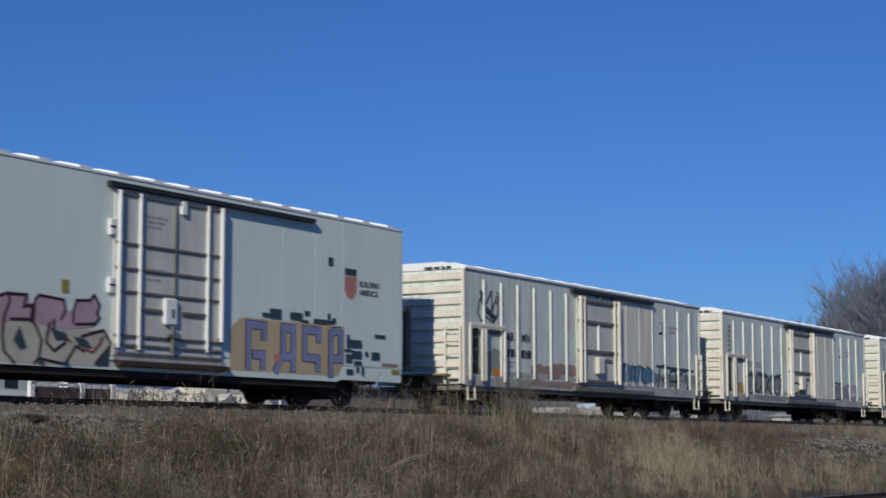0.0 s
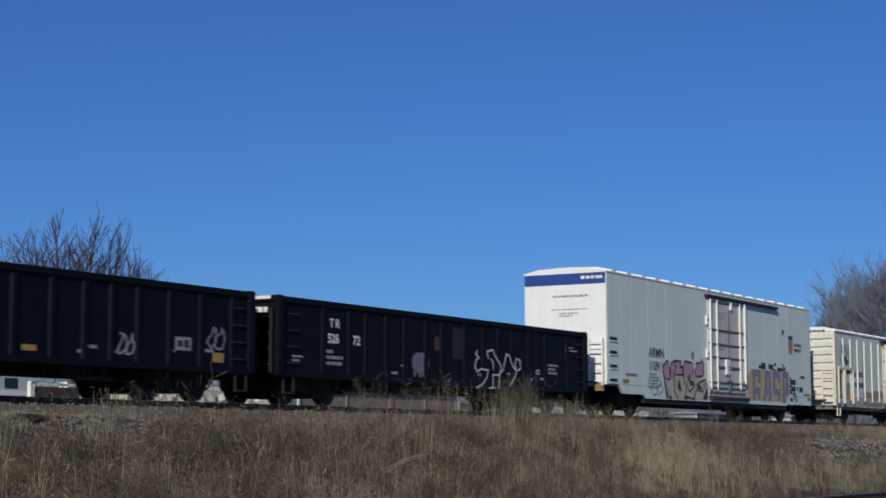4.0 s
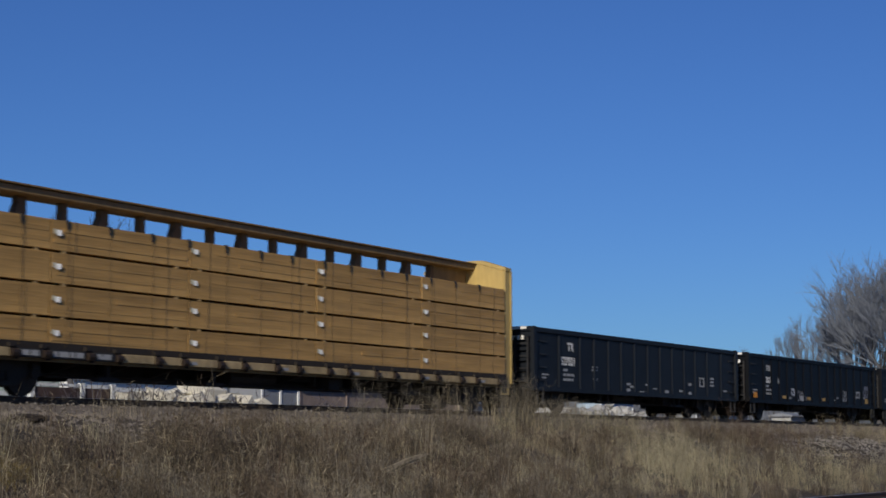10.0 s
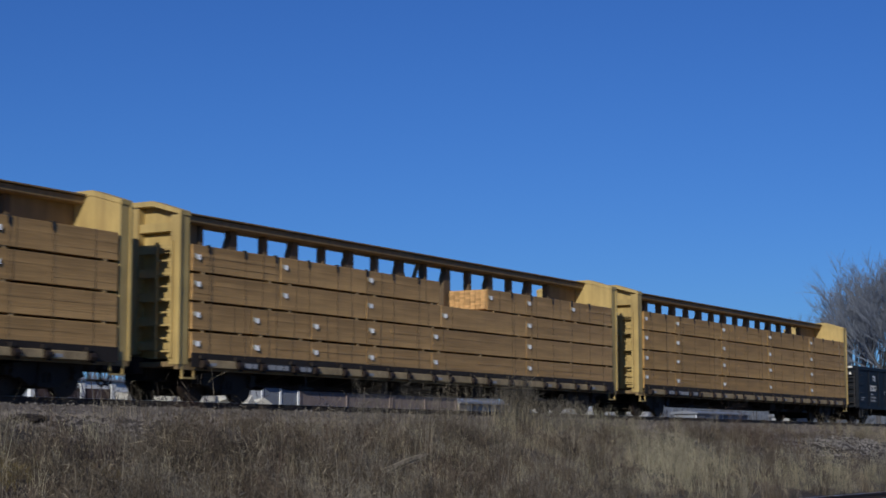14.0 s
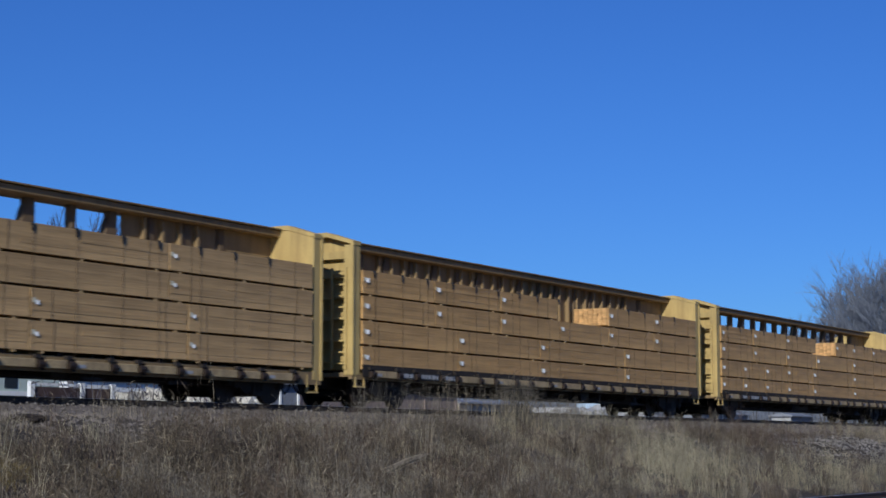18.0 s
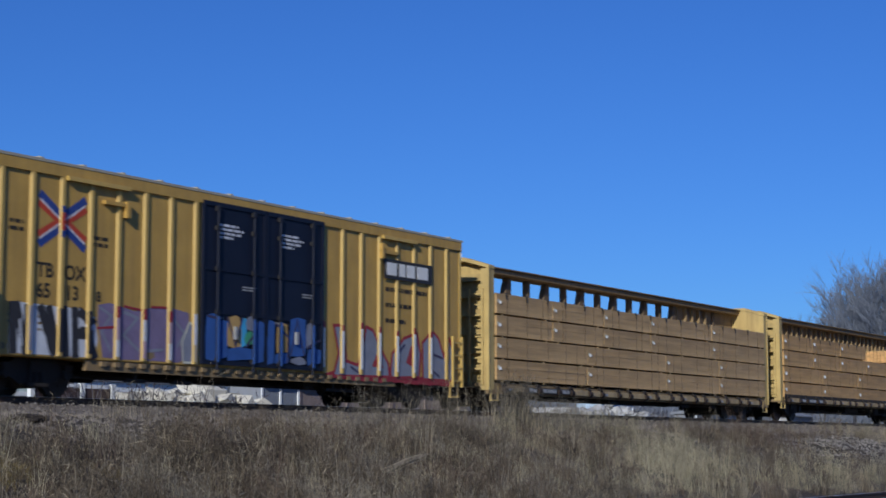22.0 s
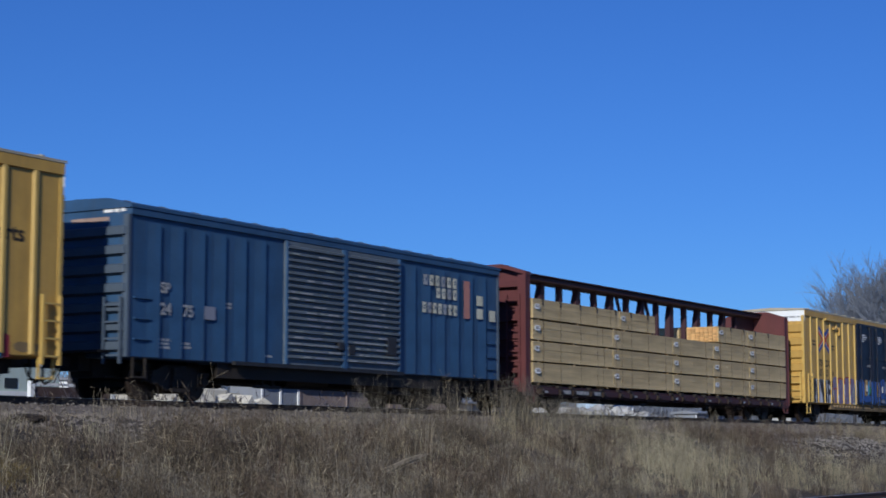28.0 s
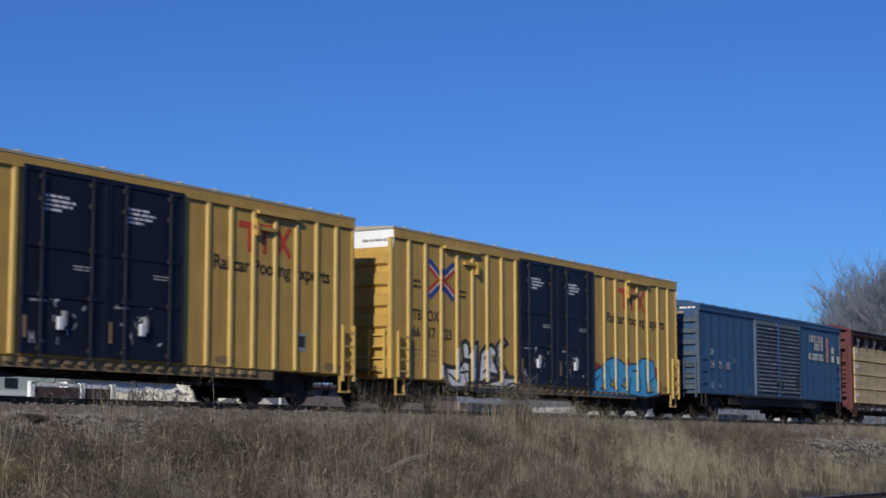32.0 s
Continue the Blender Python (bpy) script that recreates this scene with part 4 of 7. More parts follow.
    strokes_on(car, (((4.51, 1.7), (4.8, 1.95), (5.02, 1.96), (5.13, 1.69), (5.18, 1.33)), ((5.18, 1.33), (5.2, 1.7), (5.28, 1.9), (5.65, 2.02), (5.69, 1.86), (5.55, 1.55), (5.5, 1.2), (5.56, 0.86), (5.87, 0.62)),
                     ((5.69, 2.0), (6.15, 2.01), (6.08, 1.77), (6.31, 1.81), (6.28, 1.52), (5.72, 1.5)), ((6.28, 1.5), (6.42, 1.42), (6.6, 1.12), (6.53, 0.75), (6.41, 0.65)),
                     ((6.36, 1.52), (6.39, 1.93), (6.5, 2.03), (7.22, 1.98), (7.27, 1.76), (7.15, 1.57)), ((6.83, 1.5), (6.75, 1.25), (6.74, 1.08), (6.96, 0.92), (7.28, 1.1), (7.3, 1.2)), ((6.95, 1.56), (6.95, 1.3), (7.15, 1.27)),
                     ((7.51, 1.52), (7.51, 1.78), (7.59, 2.0), (8.0, 2.02), (8.13, 2.15), (8.3, 1.94), (8.22, 1.77), (8.3, 1.68), (8.18, 1.54), (7.6, 1.5)), ((7.75, 1.25), (8.0, 1.32), (8.43, 1.42), (8.69, 1.14), (8.19, 0.7)),
                     ((6.53, 0.75), (7.3, 0.66), (7.5, 0.92), (7.6, 1.05), (7.85, 0.95)), ((4.85, 1.36), (5.1, 1.3))), yy - 0.009, MAROON_LINE, 0.062, -half, "dark spray-painted letter outline")
    for pts in (((4.46, 1.72), (4.62, 1.5), (4.86, 0.98), (5.0, 0.68), (4.8, 0.64)), ((5.97, 1.37), (6.17, 0.96), (6.0, 0.9), (5.8, 1.08)), ((6.83, 1.38), (7.3, 1.3), (7.36, 1.18), (7.0, 1.14)), ((7.52, 1.24), (7.9, 1.2), (8.1, 1.02), (7.7, 1.05)),
                ((8.2, 0.66), (8.69, 1.14), (8.6, 0.68)), ((6.5, 0.63), (6.6, 0.8), (6.7, 0.63)), ((7.2, 0.63), (7.33, 0.78), (7.45, 0.63)), ((5.02, 0.63), (5.2, 0.85), (5.3, 0.63))):
        spray_shape(car, pts, yy - 0.0135, TEAL, left=-half)
    spray_shape(car, ((5.15, 0.72), (5.32, 0.9), (5.28, 0.74)), yy - 0.014, MARK_WHITE, left=-half)
    strokes_on(car, (((7.85, 1.0), (8.1, 0.94), (8.3, 1.12), (8.4, 1.3)), ((7.3, 1.2), (7.45, 1.12))), yy - 0.018, CRIMSON, 0.04, -half)
    scribble(car, -half + 3.3, -half + 4.4, 0.95, 1.5, yy - 0.004, SLATE, 3, 5, 0.03)
    scribble(car, -half + 3.5, -half + 4.5, 0.72, 1.15, yy - 0.009, GREEN, 2, 6, 0.035)
    # angular periwinkle letters, shadowed in indigo, on a sand-coloured ground
    spray_shape(car, ((12.78, 0.74), (12.76, 1.7), (13.1, 1.95), (13.3, 2.0), (15.0, 2.0), (16.5, 2.02), (17.5, 2.02), (17.5, 1.1), (17.2, 0.74)), yy, SAND, left=-half)
    angular = (((14.09, 1.55), (14.09, 1.84), (13.48, 1.84), (13.48, 0.84)), ((13.7, 1.14), (14.05, 1.14), (14.05, 0.86)), ((14.86, 1.2), (14.86, 1.84), (15.27, 1.84), (15.27, 0.84)), ((14.8, 1.14), (15.2, 1.14)), ((14.75, 1.05), (14.58, 0.8)),
               ((16.36, 1.6), (16.36, 1.84), (15.76, 1.84), (15.76, 1.16), (16.33, 1.14), (16.33, 0.88)), ((16.9, 1.84), (16.9, 0.76)), ((17.34, 1.86), (17.34, 1.18), (16.95, 1.17)), ((17.0, 1.86), (17.3, 1.88)))
    strokes_on(car, angular, yy - 0.005, INDIGO, 0.23, -half - 0.02, "dark shadow of a spray-painted letter")
    strokes_on(car, angular, yy - 0.010, VIOLET, 0.19, -half, "periwinkle angular spray letter")
    spray_shape(car, [(14.6 + 0.15 * math.cos(a), 1.1 + 0.11 * math.sin(a)) for a in np.linspace(0, 5.7, 10)], yy - 0.015, FADED_RED, left=-half)
    for x, z, a, b in ((14.0, 2.06, 0.35, 0.1), (14.3, 2.04, 0.46, 0.24), (15.13, 2.06, 0.5, 0.18), (15.6, 2.02, 0.3, 0.06), (15.74, 2.2, 0.2, 0.11), (16.12, 2.02, 0.6, 0.12), (16.5, 2.05, 0.5, 0.08), (16.74, 2.16, 0.1, 0.15), (16.95, 2.08, 0.14, 0.12),
                       (17.6, 1.48, 0.12, 0.34), (17.72, 1.5, 0.56, 0.2), (17.5, 1.38, 0.35, 0.07), (17.85, 1.22, 0.43, 0.2), (17.95, 1.06, 0.34, 0.1), (17.56, 1.1, 0.28, 0.22), (17.6, 0.8, 0.3, 0.14), (18.05, 0.86, 0.12, 0.14), (18.3, 0.78, 0.09, 0.24),
                       (18.45, 1.3, 0.14, 0.12), (18.76, 1.22, 0.38, 0.2), (18.91, 1.8, 0.5, 0.09), (16.75, 3.54, 0.2, 0.2)):
        part("spray_patch", boxes((-half + x, -half + x + a, yy - 0.017, yy - 0.001, z, z + b)), TEAL, car, "dark painted-out patch")
    return car


# ---- ribbed white refrigerator cars ----
def ribbed_reefer(left, right, seed):
    half = (right - left) / 2
    car = thing("ribbed_reefer", "weathered white refrigerator car with vertical ribs and graffiti", "refrigerator car", "ribbed white refrigerator cars")
    place(car, (left + right) / 2)
    add_running_gear(car, half, 2.4)
    w, eave = 1.50, 4.12
    part("body", boxes((-half, half, -w, w, 0.74, eave - 0.03), bevel=0.02), REEFER_SIDE, car)
    part("roof", extrude_x([(-w - 0.05, eave - 0.06), (-w - 0.05, eave), (-0.8, eave + 0.16), (0.8, eave + 0.16), (w + 0.05, eave), (w + 0.05, eave - 0.06)], -half - 0.04, half + 0.04), WHITE, car)
    repeat("roof_seam", extrude_x([(-w, eave + 0.02), (-0.8, eave + 0.2), (0.8, eave + 0.2), (w, eave + 0.02), (0, eave + 0.1)], -0.06, 0.06), WHITE, car, [(-half + 0.7 + 1.3 * i, 0, 0) for i in range(13)])
    ribs = (1.1, 2.15, 3.17, 4.23, 5.34, 6.42, 10.85, 11.93, 13.05, 14.15, 15.3, 16.35)
    add_side_ribs(car, [-half + x for x in ribs], w, 1.0, 3.8, RIB_WHITE, 0.11, 0.045)
    part("side_skirt", boxes((-half + 0.02, half - 0.02, -w - 0.022, -w - 0.001, 0.70, 0.98)), SKIRT, car, "grime-stained lower side")
    add_end_ribs(car, half + 0.003, 0.8, eave - 0.1, 9, w - 0.03, CREAM, 0.10, 0.7)
    for s in (-1, 1):
        part("corner_post", boxes((s * half - 0.08, s * half + 0.02, -w - 0.02, -w + 0.1, 0.74, eave - 0.06)), CREAM, car)
    d0, d1, y = -half + 7.1, -half + 10.15, -w
    door = part("door", boxes((d0, d1, y - 0.06, y - 0.003, 0.95, 3.8), bevel=0.01), DOOR_PANEL, car, "weathered plug door")
    part("door_surround", boxes((d1 + 0.03, -half + 12.95, y - 0.035, y - 0.003, 0.98, 3.86), bevel=0.008), CREAM, car, "dingy cream panel beside the door")
    for x, r in ((d0 + 0.08, 0.07), (d0 + 0.42, 0.045), (d1 - 0.36, 0.045), (d1 - 0.08, 0.07)):
        part("lock_rod", tubes(((x, y - 0.065 - r, 1.0), (x, y - 0.065 - r, 3.78), r), n=8), CREAM, door)
    for z in (1.06, 2.03, 2.98, 3.66):
        part("door_rail", boxes((d0, d1, y - 0.12, y - 0.06, z - 0.05, z + 0.05), bevel=0.01), GRIME, door, "grimy door bar")
    part("door_stay", boxes((d0 + 1.48, d0 + 1.6, y - 0.1, y - 0.06, 2.08, 2.93)), WHITE, door)
    part("lock_box", boxes((d0 + 1.25, d0 + 1.7, y - 0.22, y - 0.06, 1.3, 1.85), bevel=0.03), CREAM, door)
    part("lock_arm", boxes((d0 + 1.75, d0 + 2.5, y - 0.1, y - 0.06, 1.72, 1.82)), GRIME, door)
    part("door_track", boxes((-half + 6.7, -half + 12.95, y - 0.15, y - 0.01, 3.88, 3.98)), BLACK_WORN, car, "dark door track")
    repeat("track_hanger", boxes((-0.06, 0.06, y - 0.12, y - 0.01, 3.74, 3.88)), GRIME, car, [(-half + x, 0, 0) for x in (7.5, 8.7, 9.8)])
    part("door_sill", boxes((d0 - 0.3, -half + 12.9, y - 0.14, y - 0.01, 0.72, 0.84)), GRIME, car)
    # dark inside of the open bay, put on as a dark plate with added bars
    bay_plate = part("equipment_grille", boxes((-half + 0.3, -half + 0.74, y - 0.03, y - 0.002, 1.05, 2.37)), STEEL, car, "dark plate standing in for the shaded bay opening")
    repeat("grille_bar", boxes((-half + 0.3, -half + 0.74, y - 0.045, y - 0.031, -0.02, 0.02)), GRIME, bay_plate, [(0, 0, z) for z in (1.4, 1.75, 2.1)])
    part("guard_bar", boxes((-half + 0.1, -half + 2.28, y - 0.15, y - 0.09, 2.40, 2.50), bevel=0.012), CREAM, car, "guard bar over the equipment bay")
    for x in (0.14, 0.86, 1.04, 2.2):
        part("guard_post", boxes((-half + x - 0.04, -half + x + 0.05, y - 0.14, y - 0.08, 0.85, 2.40)), CREAM, car)
    # the guard bar's cast shadow, laid on as a dark plate
    part("bay_shadow_plate", boxes((-half + 0.95, -half + 2.2, y - 0.012, y - 0.002, 2.24, 2.38)), GRIME, car)
    part("sill", boxes((-half + 0.1, half - 0.1, -1.46, 1.46, 0.58, 0.70)), GRIME, car)
    add_ladder(car, -1.45, -0.95, 0, 0.75, 2.4, 5, CREAM, end=-half - 0.17)
    add_ladder(car, half - 0.55, half - 0.1, y - 0.1, 0.8, 2.3, 4, CREAM)
    part("crossover_step", boxes((-half - 0.45, -half - 0.03, -1.1, 1.1, 0.98, 1.03)), CHORD, car)
    add_stirrups(car, half, w, 0.74, CREAM)
    bars(car, -half - 0.1, eave + 0.02, -0.2, [0.9], 0.05, 0.0, MARK_BROWN, end=True)
    yy = y - 0.003
    low = yy - 0.021
    spray_haze(car, -half + 0.9, -half + 6.9, 0.98, 1.22, yy + 0.001, SKIRT, 60 + seed, 9)
    spray_haze(car, -half + 13.1, half - 0.3, 0.98, 1.25, yy + 0.001, SKIRT, 65 + seed, 7)
    if seed == 1:
        spray_haze(car, -half + 1.2, -half + 2.1, 0.98, 1.9, yy, GREY_HAZE, 75, 2)
        lettering(car, "AR", -half + 2.5, 2.1, yy, 0.27, MARK_BLACK, squeeze=0.95)
        lettering(car, "MN", -half + 3.42, 2.1, yy, 0.27, MARK_BLACK, squeeze=0.95)
        bars(car, -half + 2.4, 1.86, yy, [0.62], 0.25, 0.05, MARK_BLACK)
        bars(car, -half + 3.4, 1.86, yy, [0.62], 0.25, 0.05, MARK_BLACK)
        bars(car, -half + 2.4, 1.5, yy, [0.6, 0.5], 0.07, 0.06, MARK_FADED)
        spray_shape(car, ((0.85, 3.5), (1.05, 3.45), (1.2, 3.1), (1.5, 2.95), (1.95, 2.72), (1.6, 2.68), (1.35, 2.78), (1.1, 2.9), (0.95, 3.15)), yy - 0.003, TEAL, left=-half)
        scribble(car, -half + 0.75, -half + 1.95, 2.6, 3.5, yy - 0.007, TEAL, 3, 3, 0.06)
        spray_haze(car, -half + 4.2, -half + 7.0, 0.98, 1.6, yy, HAZE, 71, 5)
        spray_haze(car, -half + 4.1, -half + 7.6, 0.74, 1.0, low, HAZE, 72, 5)
        spray_haze(car, -half + 10.35, -half + 12.95, 0.98, 1.85, yy - 0.034, BLUE_HAZE, 73, 3)
        strokes_on(car, [((x, 1.02), (x + 0.1, 1.7), (x + 0.42, 1.62), (x + 0.3, 1.3), (x + 0.5, 1.02)) for x in (10.5, 11.15, 11.8, 12.4)], yy - 0.042, TEAL, 0.06, -half)
        strokes_on(car, [((13.5, 0.9), (13.7, 1.7), (14.2, 1.85), (14.3, 1.4), (13.9, 1.3), (14.4, 0.85)), ((14.5, 0.85), (14.6, 1.6), (15.1, 1.65), (15.1, 0.9)), ((14.6, 1.25), (15.2, 1.25)), ((15.3, 0.85), (15.4, 1.5), (15.9, 1.7), (16.2, 1.1), (15.8, 0.8)), ((13.4, 1.75), (14.6, 1.72), (16.7, 1.68))], yy - 0.006, TEAL, 0.1, -half)
        spray_haze(car, -half + 13.4, -half + 16.7, 0.98, 1.6, yy, GREY_HAZE, 74, 5)
    else:
        bars(car, -half + 2.45, 2.3, yy, [0.6, 0.6], 0.24, 0.1, MARK_FADED)
        bars(car, -half + 3.45, 2.3, yy, [0.6, 0.6], 0.24, 0.1, MARK_FADED)
        bars(car, -half + 0.5, 3.6, yy, [0.3, 0.3, 0.3, 0.3, 0.3, 0.3], 0.12, 0.06, GREY_HAZE)
        spray_haze(car, -half + 1.2, -half + 2.1, 0.9, 1.5, yy, OCHRE, 81 + seed, 2)
        spray_haze(car, -half + 2.4, -half + 6.3, 0.98, 1.9, yy, GREY_HAZE, 82 + seed, 6)
        scribble(car, -half + 2.6, -half + 6.2, 1.0, 1.85, yy - 0.006, TEAL, 5, 83 + seed, 0.09)
        spray_haze(car, -half + 3.5, -half + 7.4, 0.74, 1.0, low, GREY_HAZE, 84 + seed, 6)
        scribble(door, d0 + 0.6, d0 + 2.2, 1.12, 1.6, yy - 0.059, MARK_BROWN, 2, 85 + seed, 0.07)
        strokes_on(car, [((12.98, 1.0), (13.1, 1.75), (14.1, 1.7), (14.05, 1.0), (13.0, 1.02))], yy - 0.006, TEAL, 0.09, -half)
        scribble(car, -half + 13.2, -half + 16.2, 1.0, 1.7, yy - 0.005, SLATE, 4, 86 + seed, 0.09)
        spray_haze(car, -half + 13.1, -half + 15.0, 0.98, 1.7, yy, GREY_HAZE, 87 + seed, 3)
    part("placard", boxes((-half + 1.62, -half + 2.1, yy - 0.004, yy, 1.02, 1.24)), ORANGE if seed == 1 else OCHRE, car)
    part("placard", boxes((half - 3.7, half - 3.38, yy - 0.006, yy, 2.88, 3.3)), MARK_BLACK, car)
    part("placard", boxes((half - 3.68, half - 3.46, yy - 0.010, yy - 0.0065, 2.98, 3.28)), MARK_WHITE, car)
    bars(car, half - 2.8, 3.2, yy, [0.7, 0.6], 0.08, 0.08, MARK_FADED)
    return car


# ---- black gondolas ----
def gondola(left, right, ribs, seed):
    half = (right - left) / 2
    car = thing("gondola", "long black open-top gondola with ribbed steel sides", "gondola", "black gondolas")
    place(car, (left + right) / 2)
    add_running_gear(car, half, 2.1)
    w, top = 1.46, 2.60
    coat = FADED_BLACK if seed == 3 else BLACK
    for s in (-1, 1):
        part("side_wall", boxes((-half, half, s * w - 0.03, s * w + 0.03, 0.72, top - 0.05)), coat, car)
        part("top_chord", boxes((-half, half, s * w - 0.09, s * w + 0.12, top - 0.14, top + 0.02), bevel=0.02), coat, car)
        part("bottom_chord", boxes((-half, half, s * w - 0.08, s * w + 0.09, 0.66, 0.80)), coat, car)
        part("end_wall", boxes((s * half - 0.04, s * half + 0.04, -w, w, 0.72, top)), coat, car)
        part("end_top", boxes((s * half - 0.1, s * half + 0.1, -w - 0.1, w + 0.1, top - 0.12, top + 0.04), bevel=0.02), coat, car)
    part("floor", boxes((-half, half, -w, w, 0.9, 0.98)), BLACK_WORN, car)
    xs = [-half + v for v in ribs]
    add_side_ribs(car, xs, w + 0.03, 0.78, top - 0.12, coat, 0.2, 0.04)
    add_end_ribs(car, half + 0.04, 0.85, top - 0.15, 5, w - 0.05, coat, 0.12, 0.5)
    for s in (-1, 1):
        part("corner_post", boxes((s * half - 0.14, s * half + 0.06, -w - 0.13, -w, 0.7, top)), coat, car)
    add_grabs(car, -half + 0.3, -w - 0.04, (1.0, 1.4, 1.8, 2.2), 0.5, BLACK_WORN)
    add_grabs(car, half - 0.75, -w - 0.04, (1.0, 1.4, 1.8, 2.2), 0.5, BLACK_WORN)
    add_ladder(car, -1.4, -0.95, 0, 0.75, 2.3, 4, BLACK_WORN, end=-half - 0.2)
    add_stirrups(car, half, w + 0.05, 0.7, BLACK_WORN)
    part("crossover_step", boxes((-half - 0.45, -half - 0.05, -1.0, 1.0, 0.98, 1.02)), BLACK_WORN, car)
    bars(car, -half - 0.17, top - 0.25, -0.5, [0.75], 0.13, 0.0, MARK_WHITE, end=True)
    part("placard", boxes((-half - 0.11, -half - 0.1, -1.3, -0.7, top - 0.05, top + 0.03)), MARK_WHITE, car)
    y = -w - 0.033
    if seed == 1:
        lettering(car, "T R", -half + 2.15, 1.98, y, 0.22, MARK_WHITE)
        lettering(car, "526", -half + 2.08, 1.58, y, 0.24, MARK_WHITE)
        lettering(car, "72", -half + 3.22, 1.58, y, 0.24, MARK_WHITE)
    elif seed == 2:
        lettering(car, "T R", -half + 2.05, 1.98, y, 0.22, MARK_WHITE)
        lettering(car, "265", -half + 2.0, 1.5, y, 0.24, MARK_WHITE)
        lettering(car, "6", -half + 3.35, 1.5, y, 0.24, MARK_FADED)
    else:
        lettering(car, "TR", -half + 2.3, 1.98, y, 0.26, MARK_WHITE)
        lettering(car, "527521", -half + 1.84, 1.52, y, 0.26, MARK_WHITE, squeeze=0.95)
    rng = random.Random(seed)
    bars(car, -half + 2.0, 1.4, y, [0.3, 0.75, 0.7], 0.08, 0.07, MARK_FADED)
    bars(car, -half + 0.55, 1.2, y, [0.45, 0.3], 0.05, 0.05, MARK_FADED)
    for k in range(6):
        bars(car, rng.uniform(-half + 4, half - 1.2), rng.uniform(0.95, 1.2), y, [0.3], 0.07, 0.0, MARK_FADED)
    if seed == 1:
        strokes_on(car, (((9.59, 1.71), (9.49, 1.62), (9.66, 1.52), (9.5, 1.43), (9.43, 1.24), (9.59, 1.11), (9.83, 1.2)), ((9.83, 1.2), (9.97, 1.18), (10.21, 1.17), (10.16, 0.97), (9.88, 0.75), (9.55, 0.64)), ((10.2, 1.52), (10.15, 1.71), (10.49, 1.78), (10.63, 1.6), (10.98, 1.34), (10.93, 1.11), (10.84, 0.67)), ((10.39, 1.5), (10.52, 1.4), (10.52, 1.21)), ((10.5, 0.66), (10.5, 1.04), (10.79, 1.05)), ((10.84, 1.05), (11.13, 1.23), (11.32, 1.69), (11.52, 1.64), (11.68, 1.37), (11.93, 1.21), (11.88, 1.04), (11.53, 0.75)), ((11.93, 1.21), (12.19, 1.28), (12.18, 1.53), (11.93, 1.58), (11.86, 1.4), (11.93, 1.24)), ((10.31, 0.66), (10.6, 0.67))), y - 0.056, SILVER, 0.055, -half, "thin white spray-painted scrawl")
        spray_haze(car, -half + 6.2, -half + 6.85, 0.85, 1.55, y, PURPLE, 91, 2)
        scribble(car, -half + 6.2, -half + 6.85, 0.85, 1.5, y - 0.004, SLATE, 3, 8, 0.05)
        part("faded_patch", boxes((-half + 7.28, -half + 7.55, y - 0.004, y, 1.62, 2.0)), MAROON, car, "faint reddish stain")
        part("repair_patch", boxes((-half + 8.27, -half + 8.94, y - 0.006, y, 1.43, 2.3)), BLACK_WORN, car, "grey repair panel")
        bars(car, -half + 14.1, 1.5, y, [0.66, 0.5, 0.66], 0.07, 0.05, MARK_FADED)
        bars(car, -half + 15.3, 2.1, y, [0.5, 0.8], 0.05, 0.04, MARK_FADED)
        bars(car, -half + 13.3, 1.3, y, [0.26, 0.26], 0.06, 0.03, MARK_FADED)
    elif seed == 2:
        for x in (3.9, 6.95, 8.9):
            part("placard", boxes((-half + x, -half + x + 0.4, y - 0.006, y, 0.9, 1.02)), OCHRE, car)
        part("placard", boxes((-half + 15.0, -half + 15.4, y - 0.006, y, 0.9, 1.12)), OCHRE, car)
        scribble(car, -half + 5.75, -half + 6.4, 0.85, 1.25, y, MARK_FADED, 3, 19, 0.035)
        scribble(car, -half + 11.75, -half + 12.25, 0.95, 1.4, y, MARK_FADED, 2, 21, 0.05)
        part("data_panel", boxes((-half + 13.65, -half + 14.2, y - 0.006, y, 1.12, 1.42)), MARK_FADED, car)
        part("data_print", boxes((-half + 13.72, -half + 13.9, y - 0.010, y - 0.0065, 1.2, 1.34), (-half + 13.96, -half + 14.12, y - 0.010, y - 0.0065, 1.18, 1.36)), MARK_BLACK, car)
        scribble(car, -half + 14.8, -half + 15.4, 1.2, 1.7, y, SLATE, 2, 23, 0.05)
        part("placard", boxes((-half + 0.36, -half + 0.74, y - 0.1, y - 0.094, 0.86, 1.08), bevel=0.002), ORANGE, car, "orange reflector plate")
        scribble(car, -half + 5.0, -half + 5.32, 1.06, 1.34, y, SILVER, 1, 24, 0.05)
        spray_haze(car, -half + 6.1, -half + 6.7, 0.82, 1.1, y - 0.004, MARK_FADED, 92, 2)
    else:
        for x, wide, z in ((6.73, 0.28, 0.9), (7.78, 0.42, 0.84), (8.91, 0.32, 0.97), (9.94, 0.3, 0.92), (12.08, 0.25, 0.92), (12.08, 0.25, 1.24)):
            part("stencil_plate", boxes((-half + x, -half + x + wide, y - 0.006, y, z - (0.1 if wide < 0.31 else 0.04), z)), MARK_FADED, car, "small pale stencilled plate")
        x0, x1 = -half + 13.1, -half + 13.55
        frame_bm = boxes((x0, x1, y - 0.006, y, 1.42, 1.47), (x0, x1, y - 0.006, y, 1.13, 1.18), (x0, x0 + 0.06, y - 0.006, y, 1.18, 1.42), (x1 - 0.06, x1, y - 0.006, y, 1.18, 1.42))
        part("data_panel", frame_bm, MARK_FADED, car)
